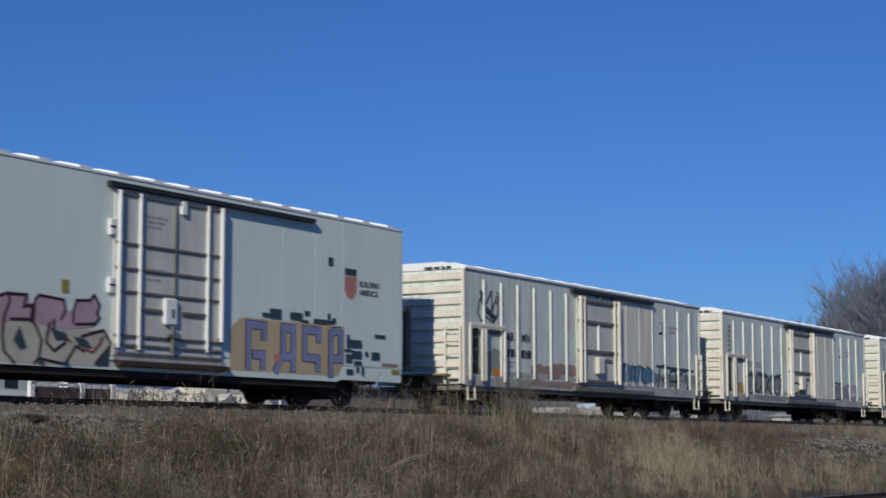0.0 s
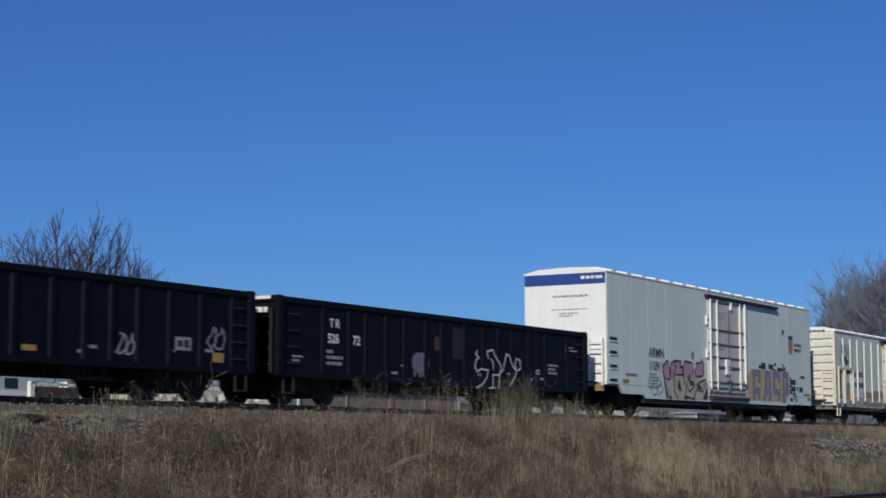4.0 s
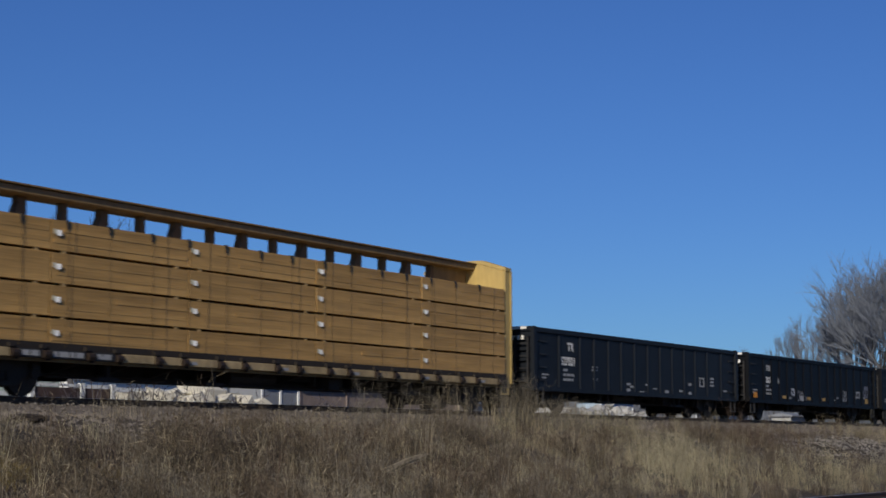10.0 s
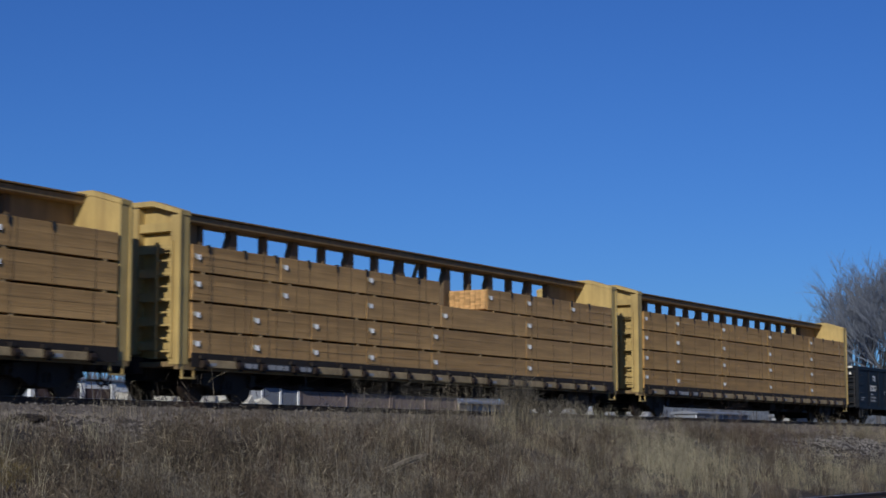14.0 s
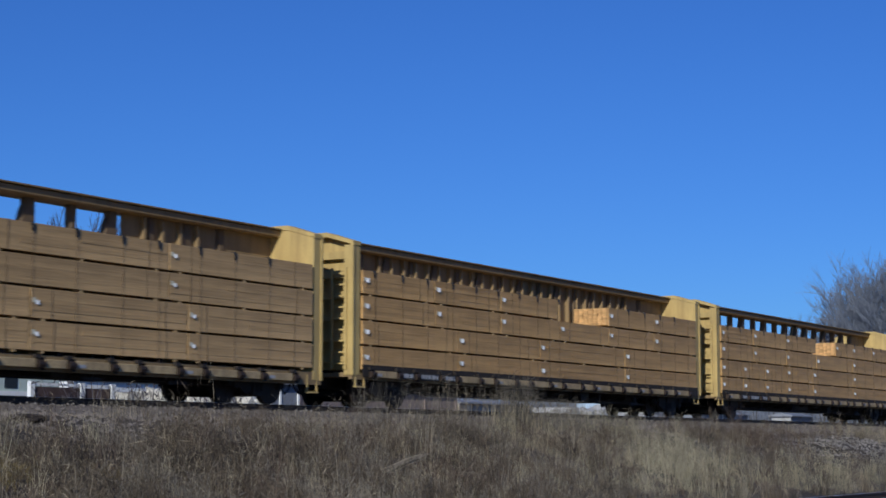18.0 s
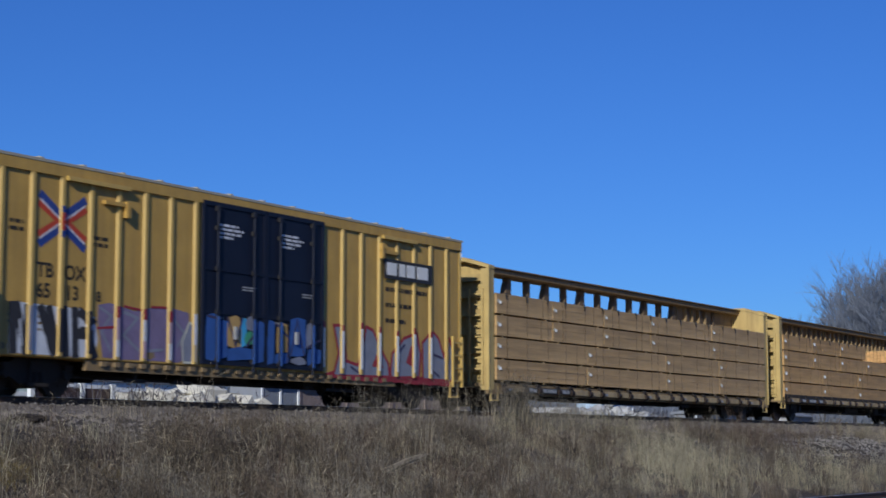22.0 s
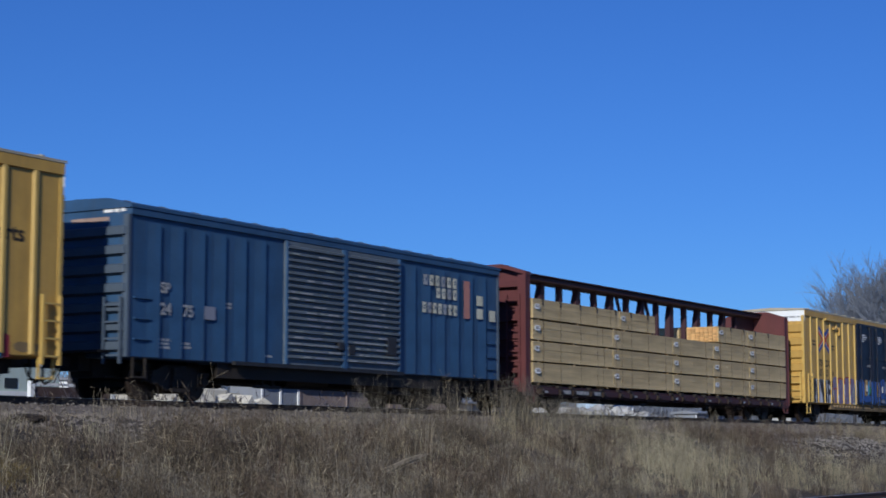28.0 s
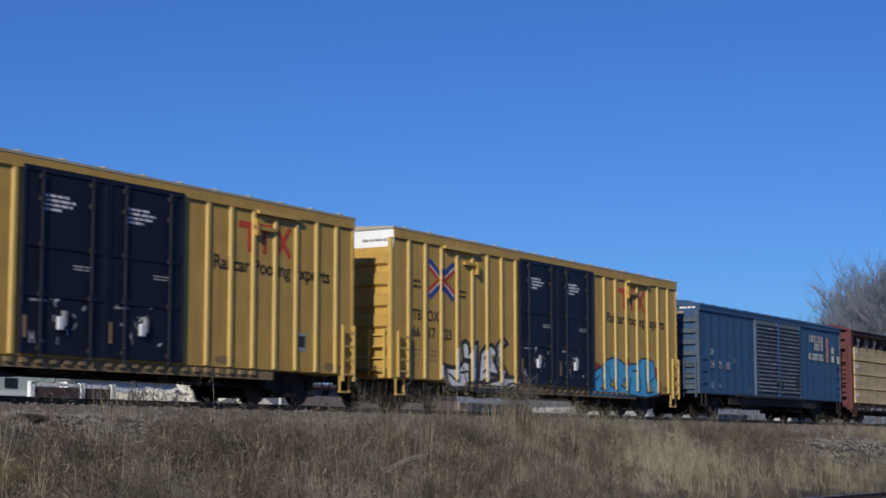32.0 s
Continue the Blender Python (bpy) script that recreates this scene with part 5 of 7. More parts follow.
        bars(car, -half + 14.15, 1.5, y, [0.34, 0.34, 0.34], 0.07, 0.06, MARK_FADED)
        bars(car, -half + 4.05, 1.55, y, [0.5, 0.4], 0.05, 0.05, MARK_FADED)
    return car


# ---- centre-beam flatcars ----
def centre_beam_car(name, label, left, right, deck, steel, chord, solid=(), braces=(), group="centre-beam flatcars", sunk=0.0):
    """A centre-beam flatcar: deck with winch brackets, two end bulkheads, a row of posts under a top chord."""
    half = (right - left) / 2
    car = thing(name, label, "flatcar", group)
    place(car, (left + right) / 2)
    add_running_gear(car, half, 2.2)
    part("deck", boxes((-half, half, -1.38, 1.38, deck - 0.14 - sunk, deck - 0.03 - sunk)), chord, car)
    for s in (-1, 1):
        part("side_sill", boxes((-half, half, s * 1.36 - 0.05, s * 1.36 + 0.05, deck - 0.36, deck - 0.05 - sunk)), chord, car)
        # shadow gap below the load, added as a dark strip
        if sunk:
            part("load_rail", boxes((-half + 0.4, half - 0.4, s * 1.475 - 0.01, s * 1.475 + 0.01, deck - 0.3, deck + 0.03)), STEEL, car, "dark strip for the shadow gap at the foot of the load")
        spots = [(-half + 0.8 + 2.2 * (i // 2) + 1.3 * (i % 2), 0, 0) for i in range(int((2 * half - 1.5) / 1.1) + 1)]
        dull = chord if steel == OXIDE else DULL
        rail = chord if steel == OXIDE else POCKET
        for k, (p, q) in enumerate(zip(spots, spots[1:])):
            marked = s < 0 and 1.2 < p[0] + half < 5.0
            pocket = part("sill_pocket", boxes((p[0] + 0.13, q[0] - 0.13, s * 1.52 - 0.033, s * 1.52 + 0.033, deck - 0.30, deck - 0.12), bevel=0.012), BLACK_WORN if marked else rail, car)
            if marked:
                bars(pocket, p[0] + 0.2, deck - 0.15, -1.555, [q[0] - p[0] - 0.42], 0.11, 0.0, MARK_FADED)
            if k % 3 == 0:
                part("stencil_plate", boxes((p[0] + 0.2, p[0] + 0.42, s * 1.557 - 0.003, s * 1.557 + 0.003, deck - 0.26, deck - 0.19)), MARK_FADED, car)
        repeat("winch", tubes(((-0.10, s * 1.53, deck - 0.22), (0.10, s * 1.53, deck - 0.22), 0.09), n=10), WHEEL, car, spots)
        repeat("winch_bracket", boxes((-0.14, 0.02, s * 1.50 - 0.05, s * 1.50 + 0.05, deck - 0.10, deck - 0.02), (0.06, 0.14, s * 1.50 - 0.03, s * 1.50 + 0.03, deck - 0.34, deck - 0.08)), STEEL, car, spots)
    part("belly_beam", extrude_y([(-half + 4.5, deck - 0.1), (-half + 6.5, 0.42), (half - 6.5, 0.42), (half - 4.5, deck - 0.1)], -0.35, 0.35), STEEL, car)
    # bulkheads
    for s in (-1, 1):
        x0, x1 = sorted((s * (half - 0.34), s * (half - 0.26)))
        wall = part("bulkhead", extrude_x([(-1.42, deck - 0.1), (-1.42, 4.27), (-0.6, 4.5), (0.6, 4.5), (1.42, 4.27), (1.42, deck - 0.1)], x0, x1), steel, car, "end bulkhead")
        part("bulkhead_top", extrude_x([(-1.44, 4.2), (-1.44, 4.3), (-0.6, 4.56), (0.6, 4.56), (1.44, 4.3), (1.44, 4.2), (0.6, 4.44), (-0.6, 4.44)], min(s * (half - 0.36), s * half), max(s * (half - 0.36), s * half)), steel, wall)
        for y in (-1.42, 1.34):
            part("bulkhead_post", boxes((min(s * (half - 0.36), s * half), max(s * (half - 0.36), s * half), y, y + 0.08, deck - 0.25, 4.25), bevel=0.015), steel, wall)
            a, b = sorted((s * (half - 0.05), s * (half + 0.02)))
            part("post_flange", boxes((a, b, y - 0.03, y + 0.25, deck - 0.25, 4.2)), steel, wall)
        repeat("bulkhead_rib", extrude_x([(-1.33, -0.10), (-1.33, 0.10), (1.33, 0.10), (1.33, -0.10)], min(s * 0.0, s * 0.18), max(s * 0.0, s * 0.18)), steel, wall, [(s * (half - 0.26), 0, z) for z in (1.25, 1.8, 2.35, 2.9, 3.45, 3.95)])
        a, b = sorted((s * (half - 0.26), s * (half - 0.04)))
        part("centre_post", boxes((a, b, -0.16, 0.16, deck, 4.44)), steel, wall)
    add_ladder(car, -1.25, -0.8, 0, deck - 0.1, 3.6, 9, steel, end=-half - 0.05)
    add_stirrups(car, half, 1.4, deck - 0.12, steel)
    # the beam along the middle
    part("top_chord", boxes((-half + 0.3, half - 0.3, -0.36, 0.36, 4.27, 4.45), bevel=0.03), chord, car)
    part("top_plate", boxes((-half + 0.3, half - 0.3, -0.44, 0.44, 4.451, 4.48)), chord if steel == OXIDE else DULL, car)
    for s in (-1, 1):
        a, b = sorted((s * (half - 2.4), s * (half - 0.34)))
        part("end_web", boxes((a, b, -0.05, 0.05, deck, 4.3)), chord, car)
    n = 15
    step = (2 * half - 4.8) / (n - 1)
    straight = boxes((-0.09, 0.09, -0.1, 0.1, deck, 4.3), bevel=0.015)
    flared = extrude_y([(-0.27, deck), (-0.27, 3.75), (-0.2, 3.98), (-0.13, 4.12), (-0.13, 4.3), (0.11, 4.3), (0.11, deck)], -0.1, 0.1)
    xs = [-half + 2.4 + step * i for i in range(n)]
    # yellow cars' posts get the darker steel, with the chord's shade in it
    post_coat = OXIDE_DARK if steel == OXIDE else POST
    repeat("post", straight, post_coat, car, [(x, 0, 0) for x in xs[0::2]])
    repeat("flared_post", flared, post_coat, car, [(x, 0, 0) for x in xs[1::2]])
    for a, b in solid:
        part("web_plate", boxes((a, b, -0.03, 0.03, deck, 4.3)), chord, car, "solid centre web")
        repeat("web_stiffener", boxes((-0.04, 0.04, -0.16, 0.16, 2.0, 4.3)), chord, car, [(a + 0.65 * i, 0, 0) for i in range(1, int((b - a) / 0.65))])
    for x in braces:
        part("brace", tubes(((x - 0.55, 0, 2.3), (x + 0.55, 0, 4.3), 0.07), ((x + 0.55, 0, 2.3), (x - 0.55, 0, 4.3), 0.07), n=6), chord, car)
    return car, half


def add_cables(car, half, deck, top, spacing=1.32, skip=()):
    bm_points = [(-0.4, 4.42), (-1.10, top + 0.06), (-1.485, top - 0.03), (-1.49, deck - 0.05)]
    bm = bmesh.new()
    for (y0, z0), (y1, z1) in list(zip(bm_points, bm_points[1:]))[1:]:
        add_tube(bm, (0, y0, z0), (0, y1, z1), 0.0035, n=5)
    rng = random.Random(int(half * 100))
    places = [(-half + 1.0 + spacing * i + rng.uniform(-0.08, 0.08), 0, 0) for i in range(int((2 * half - 1.4) / spacing))]
    kept = [p for p in places if not any(a < p[0] < b for a, b in skip)]
    repeat("tie_down_cable", bm, CABLE, car, kept)
    repeat("corner_guard", boxes((-0.03, 0.03, -1.492, -1.40, top - 0.06, top + 0.02), (-0.03, 0.03, -1.492, -1.478, top - 0.17, top - 0.06)), BLACK_WORN, car, kept, "dark steel corner guard under a cable")


def lumber_bundle(x0, x1, y0, y1, z0, z1, wrap, label, group, bare=False, marked=True):
    """One wrapped bundle of sawn boards on dunnage sticks, banded, with a white tag at its rear end."""
    cx, cy, length, wide, high = (x0 + x1) / 2, (y0 + y1) / 2, x1 - x0, y1 - y0, z1 - z0
    ob = thing("lumber_bundle", label, "lumber", group)
    CARS.append((ob, cx, cy, z0))
    rng = random.Random(int(x0 * 100) + int(z0 * 1000) + int(y0 * 10))
    h, g = length / 2, 0.055
    bm = boxes((-h + 0.006, h - 0.006, -wide / 2, wide / 2, g, high), bevel=0.006)
    for v in bm.verts:
        v.co.y += rng.uniform(-0.008, 0.008)
        v.co.z += rng.uniform(-0.006, 0.004) if v.co.z > 0.2 else 0
    cover = part("wrapping", bm, wrap, ob)
    # courses of boards that press through the wrapping
    bm = bmesh.new()
    for i in range(1, 3):
        z = g + (high - g) * i / 3 + rng.uniform(-0.02, 0.02)
        a = rng.uniform(-h + 0.05, 0) if rng.random() < 0.5 else -h + 0.06
        add_box(bm, a, h - 0.06, -wide / 2 - 0.003 - 0.001 * i, -wide / 2 + 0.01, z - 0.05, z + 0.04)
    part("wrapping_fold", bm, wrap, cover)
    for s in (-1, 1):
        bm = bmesh.new()
        if bare and s < 0:
            add_box(bm, -h, -h + 0.03, -wide / 2 + 0.02, wide / 2 - 0.02, g + 0.02, high - 0.02)
            grain = part("end_grain", bm, TIMBER, ob, "bare orange board ends")
            bw, bh = (wide - 0.06) / 7, (high - g - 0.05) / 9
            repeat("board_end", boxes((-0.04, 0.04, 0.006, bw - 0.006, 0.005, bh - 0.005)), TIMBER, grain,
                   [(-h - rng.uniform(0.0, 0.035), -wide / 2 + 0.03 + c * bw, g + 0.03 + r * bh) for r in range(9) for c in range(7)])
        else:
            add_box(bm, *sorted((s * (h - 0.035), s * (h - 0.001))), -wide / 2 + 0.01, wide / 2 - 0.01, g + 0.01, high - 0.01)
            part("end_wrap", bm, wrap, ob)
    repeat("dunnage_stick", boxes((-0.05, 0.05, -wide / 2 + 0.01, wide / 2 - 0.01, 0.0, g)), DUNNAGE, ob, [(x, 0, 0) for x in np.linspace(-h + 0.4, h - 0.4, max(2, int(length / 1.7)))])
    for x in np.linspace(-h + 0.7, h - 0.7, max(2, int(length / 3.0))):
        xx = x + rng.uniform(-0.08, 0.08)
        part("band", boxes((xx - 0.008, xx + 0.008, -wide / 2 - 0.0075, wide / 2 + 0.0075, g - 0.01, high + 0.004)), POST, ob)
    if marked:
        tz = high * rng.uniform(0.48, 0.56)
        tw, th = (0.22, 0.16) if wrap == WRAP_TAN else (0.09, 0.085) if wrap == WRAP_GREY else (0.12, 0.115)
        tag = part("tag", boxes((0, tw, -0.003, 0.0, 0, th)), SILVER if wrap == WRAP_TAN else PAPER, ob, "small white paper tag, its edge curling away", at=(-h + 0.14, -wide / 2 - 0.018, tz))
        if wrap == WRAP_TAN:
            part("tag_print", boxes((0.05, 0.10, -0.006, -0.0035, 0.04, 0.13), (0.12, 0.19, -0.006, -0.0035, 0.05, 0.08), (0.13, 0.18, -0.006, -0.0035, 0.1, 0.13)), MARK_BLACK, tag)
        tag.rotation_euler = (0, 0, -rng.uniform(0.08, 0.24))
        part("tag_stub", boxes((-h + 0.045, -h + 0.139, -wide / 2 - 0.020, -wide / 2 - 0.015, tz + 0.03, tz + 0.13)), MARK_CREAM, ob)


def load_lumber(left, right, base, tier, starts, wrap, label, group, top_gap=None, bare_at=()):
    """Four tiers on both sides of the beam. starts: for each tier from below, where its bundles begin along the train."""
    for k, row in enumerate(starts):
        z0, z1 = base + k * tier, base + (k + 1) * tier
        edges = [left + 0.42, *[v for v in row if v > left + 1.0], right - 0.42]
        for a, b in zip(edges, edges[1:]):
            if k == 3 and top_gap and a >= top_gap[0] - 0.3 and b <= top_gap[1] + 0.3:
                continue
            if k == 3 and top_gap and a < top_gap[0] < b - 0.3:
                b = top_gap[0]
            lumber_bundle(a, b - 0.02, -1.46, -0.16, z0, z1, wrap, label, group, bare=any(abs(a - v) < 0.3 and k == kk for v, kk in bare_at))
            lumber_bundle(a, b - 0.02, 0.16, 1.46, z0, z1, wrap, label, group, marked=False)


# ---- the train, from its head ----
TRAIN = ((0, 0.0), (2, 16.53), (4, 33.01), (6, 49.36), (8, 65.61), (10, 81.76), (12, 97.79), (14, 113.75), (16, 129.66), (18, 145.60), (20, 161.44),
         (22, 177.32), (24, 193.27), (26, 209.28), (28, 225.36), (30, 241.28), (32, 257.10))

ribbed_reefer(82.9, 100.3, 3)
ribbed_reefer(62.8, 80.45, 2)
ribbed_reefer(43.15, 60.5, 1)
smooth_reefer(19.45, 39.72)
RIBS = (1.86, 3.04, 3.80, 4.78, 5.70, 6.80, 7.66, 8.93, 10.0, 10.9, 11.75, 12.8, 13.9, 15.4)
gondola(1.2, 17.85, RIBS, 1)
gondola(-16.35, 0.05, (1.77, 2.66, 3.61, 4.52, 5.59, 6.57, 7.59, 8.64, 9.73, 10.7, 11.54, 12.39, 13.45, 14.55, 15.7), 2)
gondola(-34.4, -17.7, (1.74, 3.23, 4.26, 5.34, 6.34, 7.41, 8.5, 9.56, 10.62, 11.71, 12.73, 13.89, 15.26), 3)

BROWN_LABEL, TAN_LABEL = "brown-wrapped bundle of sawn lumber, banded and tagged", "tan-wrapped bundle of sawn lumber, banded and tagged"
car_a, half_a = centre_beam_car("centre_beam_flatcar", "yellow centre-beam flatcar loaded with wrapped lumber", -58.55, -35.7, 1.06, CAR_YELLOW, CHORD, sunk=0.155)
add_cables(car_a, half_a, 1.06, 3.63)
load_lumber(-58.55, -35.7, 0.905, 0.682, [(-55.4, -50.95, -45.95, -40.9)] * 4, WRAP, BROWN_LABEL, "brown lumber bundles")
car_b, half_b = centre_beam_car("centre_beam_flatcar", "yellow centre-beam flatcar loaded with wrapped lumber", -83.25, -60.27, 1.06, CAR_YELLOW, CHORD, braces=(0.5,), sunk=0.155)
add_cables(car_b, half_b, 1.06, 3.57, skip=((-0.1, 2.9),))
load_lumber(-83.25, -60.27, 0.905, 0.665, [(-80.6, -78.15, -75.6, -72.35, -66.8), (-80.6, -78.15, -75.6, -72.35, -66.8), (-79.45, -75.65, -71.85, -66.8), (-79.45, -75.65, -71.9, -69.2, -66.8, -63.8)],
            WRAP_MID, BROWN_LABEL, "brown lumber bundles", top_gap=(-71.9, -69.2), bare_at=((-69.2, 3), (-71.85, 2)))
car_c, half_c = centre_beam_car("centre_beam_flatcar", "yellow solid-web centre-beam flatcar loaded with wrapped lumber", -108.1, -84.9, 1.06, CAR_YELLOW, CHORD, solid=((-9.0, 9.0),), sunk=0.155)
add_cables(car_c, half_c, 1.06, 3.57, skip=((0.2, 4.1),))
load_lumber(-108.1, -84.9, 0.905, 0.665, [(-102.75, -97.75, -91.55), (-102.75, -97.75, -91.55), (-104.0, -100.25, -96.4, -92.8, -89.1), (-104.05, -100.25, -96.5, -92.8, -89.1)],
            WRAP_MID, BROWN_LABEL, "brown lumber bundles", top_gap=(-96.5, -92.8), bare_at=((-92.8, 3), (-96.4, 2)))
car_d, half_d = centre_beam_car("centre_beam_flatcar", "yellow centre-beam flatcar with a part-solid web and wrapped lumber", -132.65, -109.5, 0.86, CAR_YELLOW, CHORD, solid=((5.6, 9.0),))
add_cables(car_d, half_d, 0.86, 3.5)
load_lumber(-132.65, -109.5, 0.86, 0.66, [(-126.15, -119.8, -114.8), (-126.15, -119.8, -114.8), (-128.6, -124.9, -121.1, -115.5), (-128.6, -124.9, -121.1, -115.5)], WRAP_GREY, BROWN_LABEL, "brown lumber bundles")

car, h, w = yellow_boxcar("yellow_boxcar", "yellow high-cube boxcar with navy doors and graffiti", -153.25, -134.42, scuffed=False)
lettering(car, "TB", -h + 1.84, 2.42, -w - 0.003, 0.3, MARK_BROWN)
lettering(car, "OX", -h + 2.64, 2.42, -w - 0.003, 0.3, MARK_BROWN)
lettering(car, "65", -h + 1.84, 2.0, -w - 0.003, 0.3, MARK_BROWN)
lettering(car, "13", -h + 2.68, 2.0, -w - 0.003, 0.3, MARK_BROWN)
lettering(car, "8", -h + 3.62, 2.02, -w - 0.003, 0.22, MARK_BROWN)
side = -w - 0.002
spray_shape(car, ((1.1, 1.86), (1.84, 1.85), (2.49, 1.83), (3.15, 1.84), (3.59, 1.67), (3.7, 1.22), (3.61, 0.83), (2.33, 0.83), (1.12, 0.83)), side, SILVER, left=-h)
strokes_on(car, (((1.2, 1.8), (1.24, 0.88)), ((1.3, 1.8), (1.58, 0.88)), ((1.62, 1.76), (1.66, 0.88)), ((1.98, 1.78), (2.38, 0.88)), ((2.22, 1.78), (2.48, 0.98)), ((2.66, 1.8), (2.74, 0.88)), ((2.98, 1.8), (3.02, 0.87)), ((3.15, 1.76), (3.48, 1.58), (3.1, 1.28), (3.5, 1.3)),
                 ((3.44, 1.2), (3.6, 0.87))), side - 0.004, MARK_BLACK, 0.21, -h, "thick dark spray-painted letter")
for x in (1.668, 2.536, 3.404):
    painted_rib(car, -h + x, -w, 0.9, 1.8, SLATE if x < 2 else MARK_BLACK)
spray_shape(car, ((3.69, 1.58), (3.68, 1.95), (4.03, 2.02), (4.43, 1.96), (4.85, 1.89), (5.37, 2.0), (6.12, 2.04), (6.69, 1.97), (6.74, 0.97), (6.35, 0.84), (4.87, 0.84), (4.46, 0.83), (3.86, 0.85)), side, PURPLE, left=-h)
strokes_on(car, (((1.4, 1.5), (1.46, 1.0)), ((1.8, 1.7), (1.86, 1.2)), ((2.1, 1.2), (2.2, 0.9)), ((2.5, 1.75), (2.55, 1.3)), ((2.86, 1.6), (2.88, 1.0)), ((3.2, 1.5), (3.4, 1.48)), ((3.25, 1.1), (3.35, 0.95))), side - 0.009, SILVER, 0.06, -h, "thin silver highlight")
strokes_on(car, (((3.75, 1.9), (4.1, 1.75), (3.8, 1.4), (4.1, 1.0)), ((4.5, 1.85), (4.95, 1.75), (4.5, 1.35), (5.0, 1.05)), ((5.3, 1.9), (5.3, 1.05), (5.8, 1.1)), ((6.1, 1.0), (6.15, 1.8), (6.55, 1.5), (6.3, 1.2))), side - 0.004, SLATE, 0.07, -h)
strokes_on(car, (((3.66, 1.46), (4.34, 1.52)), ((4.5, 1.98), (5.05, 1.93)), ((5.4, 2.02), (5.9, 2.04))), side - 0.008, CRIMSON, 0.05, -h)
spray_shape(car, ((6.5, 0.85), (6.45, 1.3), (6.7, 1.75), (6.98, 1.7), (6.98, 0.85)), side - 0.008, SLATE, MARK_CREAM, left=-h)
for i, tops in ((4, (CRIMSON, PINK, SILVER)), (5, (CRIMSON, SILVER, PINK)), (6, (CRIMSON, PINK, SILVER)), (7, (SILVER, SILVER, SAND))):
    for (z0, z1), coat in zip(((1.72, 1.96), (1.25, 1.715), (0.88, 1.245)), tops):
        painted_rib(car, -h + 0.80 + 0.868 * i, -w, z0, z1, coat)
# broken blue, orange and green fields over the lower door leaves
for k, (x0, x1, z0, z1, coat) in enumerate(((7.2, 7.62, 0.92, 1.98, COBALT), (7.7, 7.98, 1.0, 1.85, COBALT), (8.0, 8.5, 1.24, 1.98, OCHRE), (8.0, 8.95, 0.98, 1.25, COBALT), (8.5, 8.7, 1.3, 1.95, AZURE), (8.66, 9.05, 1.36, 1.64, GREEN),
                                             (8.72, 9.1, 1.68, 2.02, SLATE), (9.12, 9.38, 0.95, 1.9, COBALT), (9.56, 9.8, 0.94, 1.95, COBALT), (9.92, 10.34, 1.22, 1.92, OCHRE), (9.85, 10.4, 0.95, 1.2, COBALT), (10.46, 11.1, 1.16, 2.08, COBALT), (10.7, 10.95, 1.3, 1.75, OCHRE),
                                             (11.15, 11.5, 1.4, 1.98, SLATE), (11.2, 11.75, 1.0, 1.36, COBALT), (10.5, 11.1, 0.95, 1.12, SLATE))):
    m, n = (x0 + x1) / 2, random.Random(k).uniform(-0.06, 0.06)
    spray_shape(car, ((x0, z0 + n), (m, z0), (x1, z0 + 0.03), (x1 + 0.03, (z0 + z1) / 2), (x1 - n, z1), (m + n, z1 + 0.04), (x0 + 0.02, z1 - 0.03), (x0 - 0.02, (z0 + z1) / 2)), -w - 0.086 - 0.0012 * (k % 4), coat, left=-h)
strokes_on(car, (((7.25, 1.95), (7.65, 1.9), (7.6, 1.0)), ((8.0, 1.95), (8.3, 1.3), (8.55, 1.98)), ((8.7, 1.3), (9.05, 1.65)), ((9.9, 1.9), (10.4, 1.6), (10.35, 1.0)), ((10.5, 1.2), (10.75, 2.05), (11.05, 1.2)), ((11.2, 1.4), (11.7, 1.6))), -w - 0.093, INDIGO, 0.06, -h)
for x in (-h + 7.6, -h + 8.97, -h + 10.05, -h + 11.4):
    part("rod_paint", boxes((x - 0.035, x + 0.035, -w - 0.150, -w - 0.134, 0.9, 1.95)), COBALT, car, "blue spray paint on a lock rod")
# slate letters rimmed in crimson towards the leading end
spray_haze(car, h - 6.3, h - 0.5, 0.62, 0.9, side - 0.002, CRIMSON, 95, 7)
for pts in (((-6.38, 2.03), (-5.98, 2.05), (-5.87, 1.63), (-5.81, 1.15), (-5.27, 1.06), (-5.05, 1.52), (-4.88, 2.08), (-4.56, 2.0), (-4.16, 1.52), (-3.81, 1.15), (-3.75, 0.8), (-6.4, 0.74), (-6.15, 1.32)),
            ((-3.7, 0.93), (-3.62, 1.43), (-3.03, 1.87), (-2.37, 2.04), (-2.18, 1.48), (-2.25, 0.84), (-3.63, 0.78)),
            ((-2.08, 1.8), (-1.55, 2.14), (-1.22, 1.96), (-0.93, 1.45), (-0.64, 1.99), (-0.39, 1.56), (-0.46, 0.79), (-2.05, 0.79))):
    spray_shape(car, pts, side - 0.004, SLATE, CRIMSON, 0.08, left=h)
for pts in (((-4.61, 1.05), (-4.38, 1.39), (-4.05, 1.03)), ((-2.93, 1.22), (-2.66, 1.7), (-2.37, 1.48), (-2.53, 1.08))):
    spray_shape(car, pts, side - 0.012, CRIMSON, left=h)
strokes_on(car, (((-5.6, 1.0), (-5.2, 0.85)), ((-3.4, 1.4), (-3.0, 1.7)), ((-1.5, 1.5), (-1.05, 1.42)), ((-1.7, 1.1), (-1.2, 0.9))), side - 0.014, INDIGO, 0.06, h)
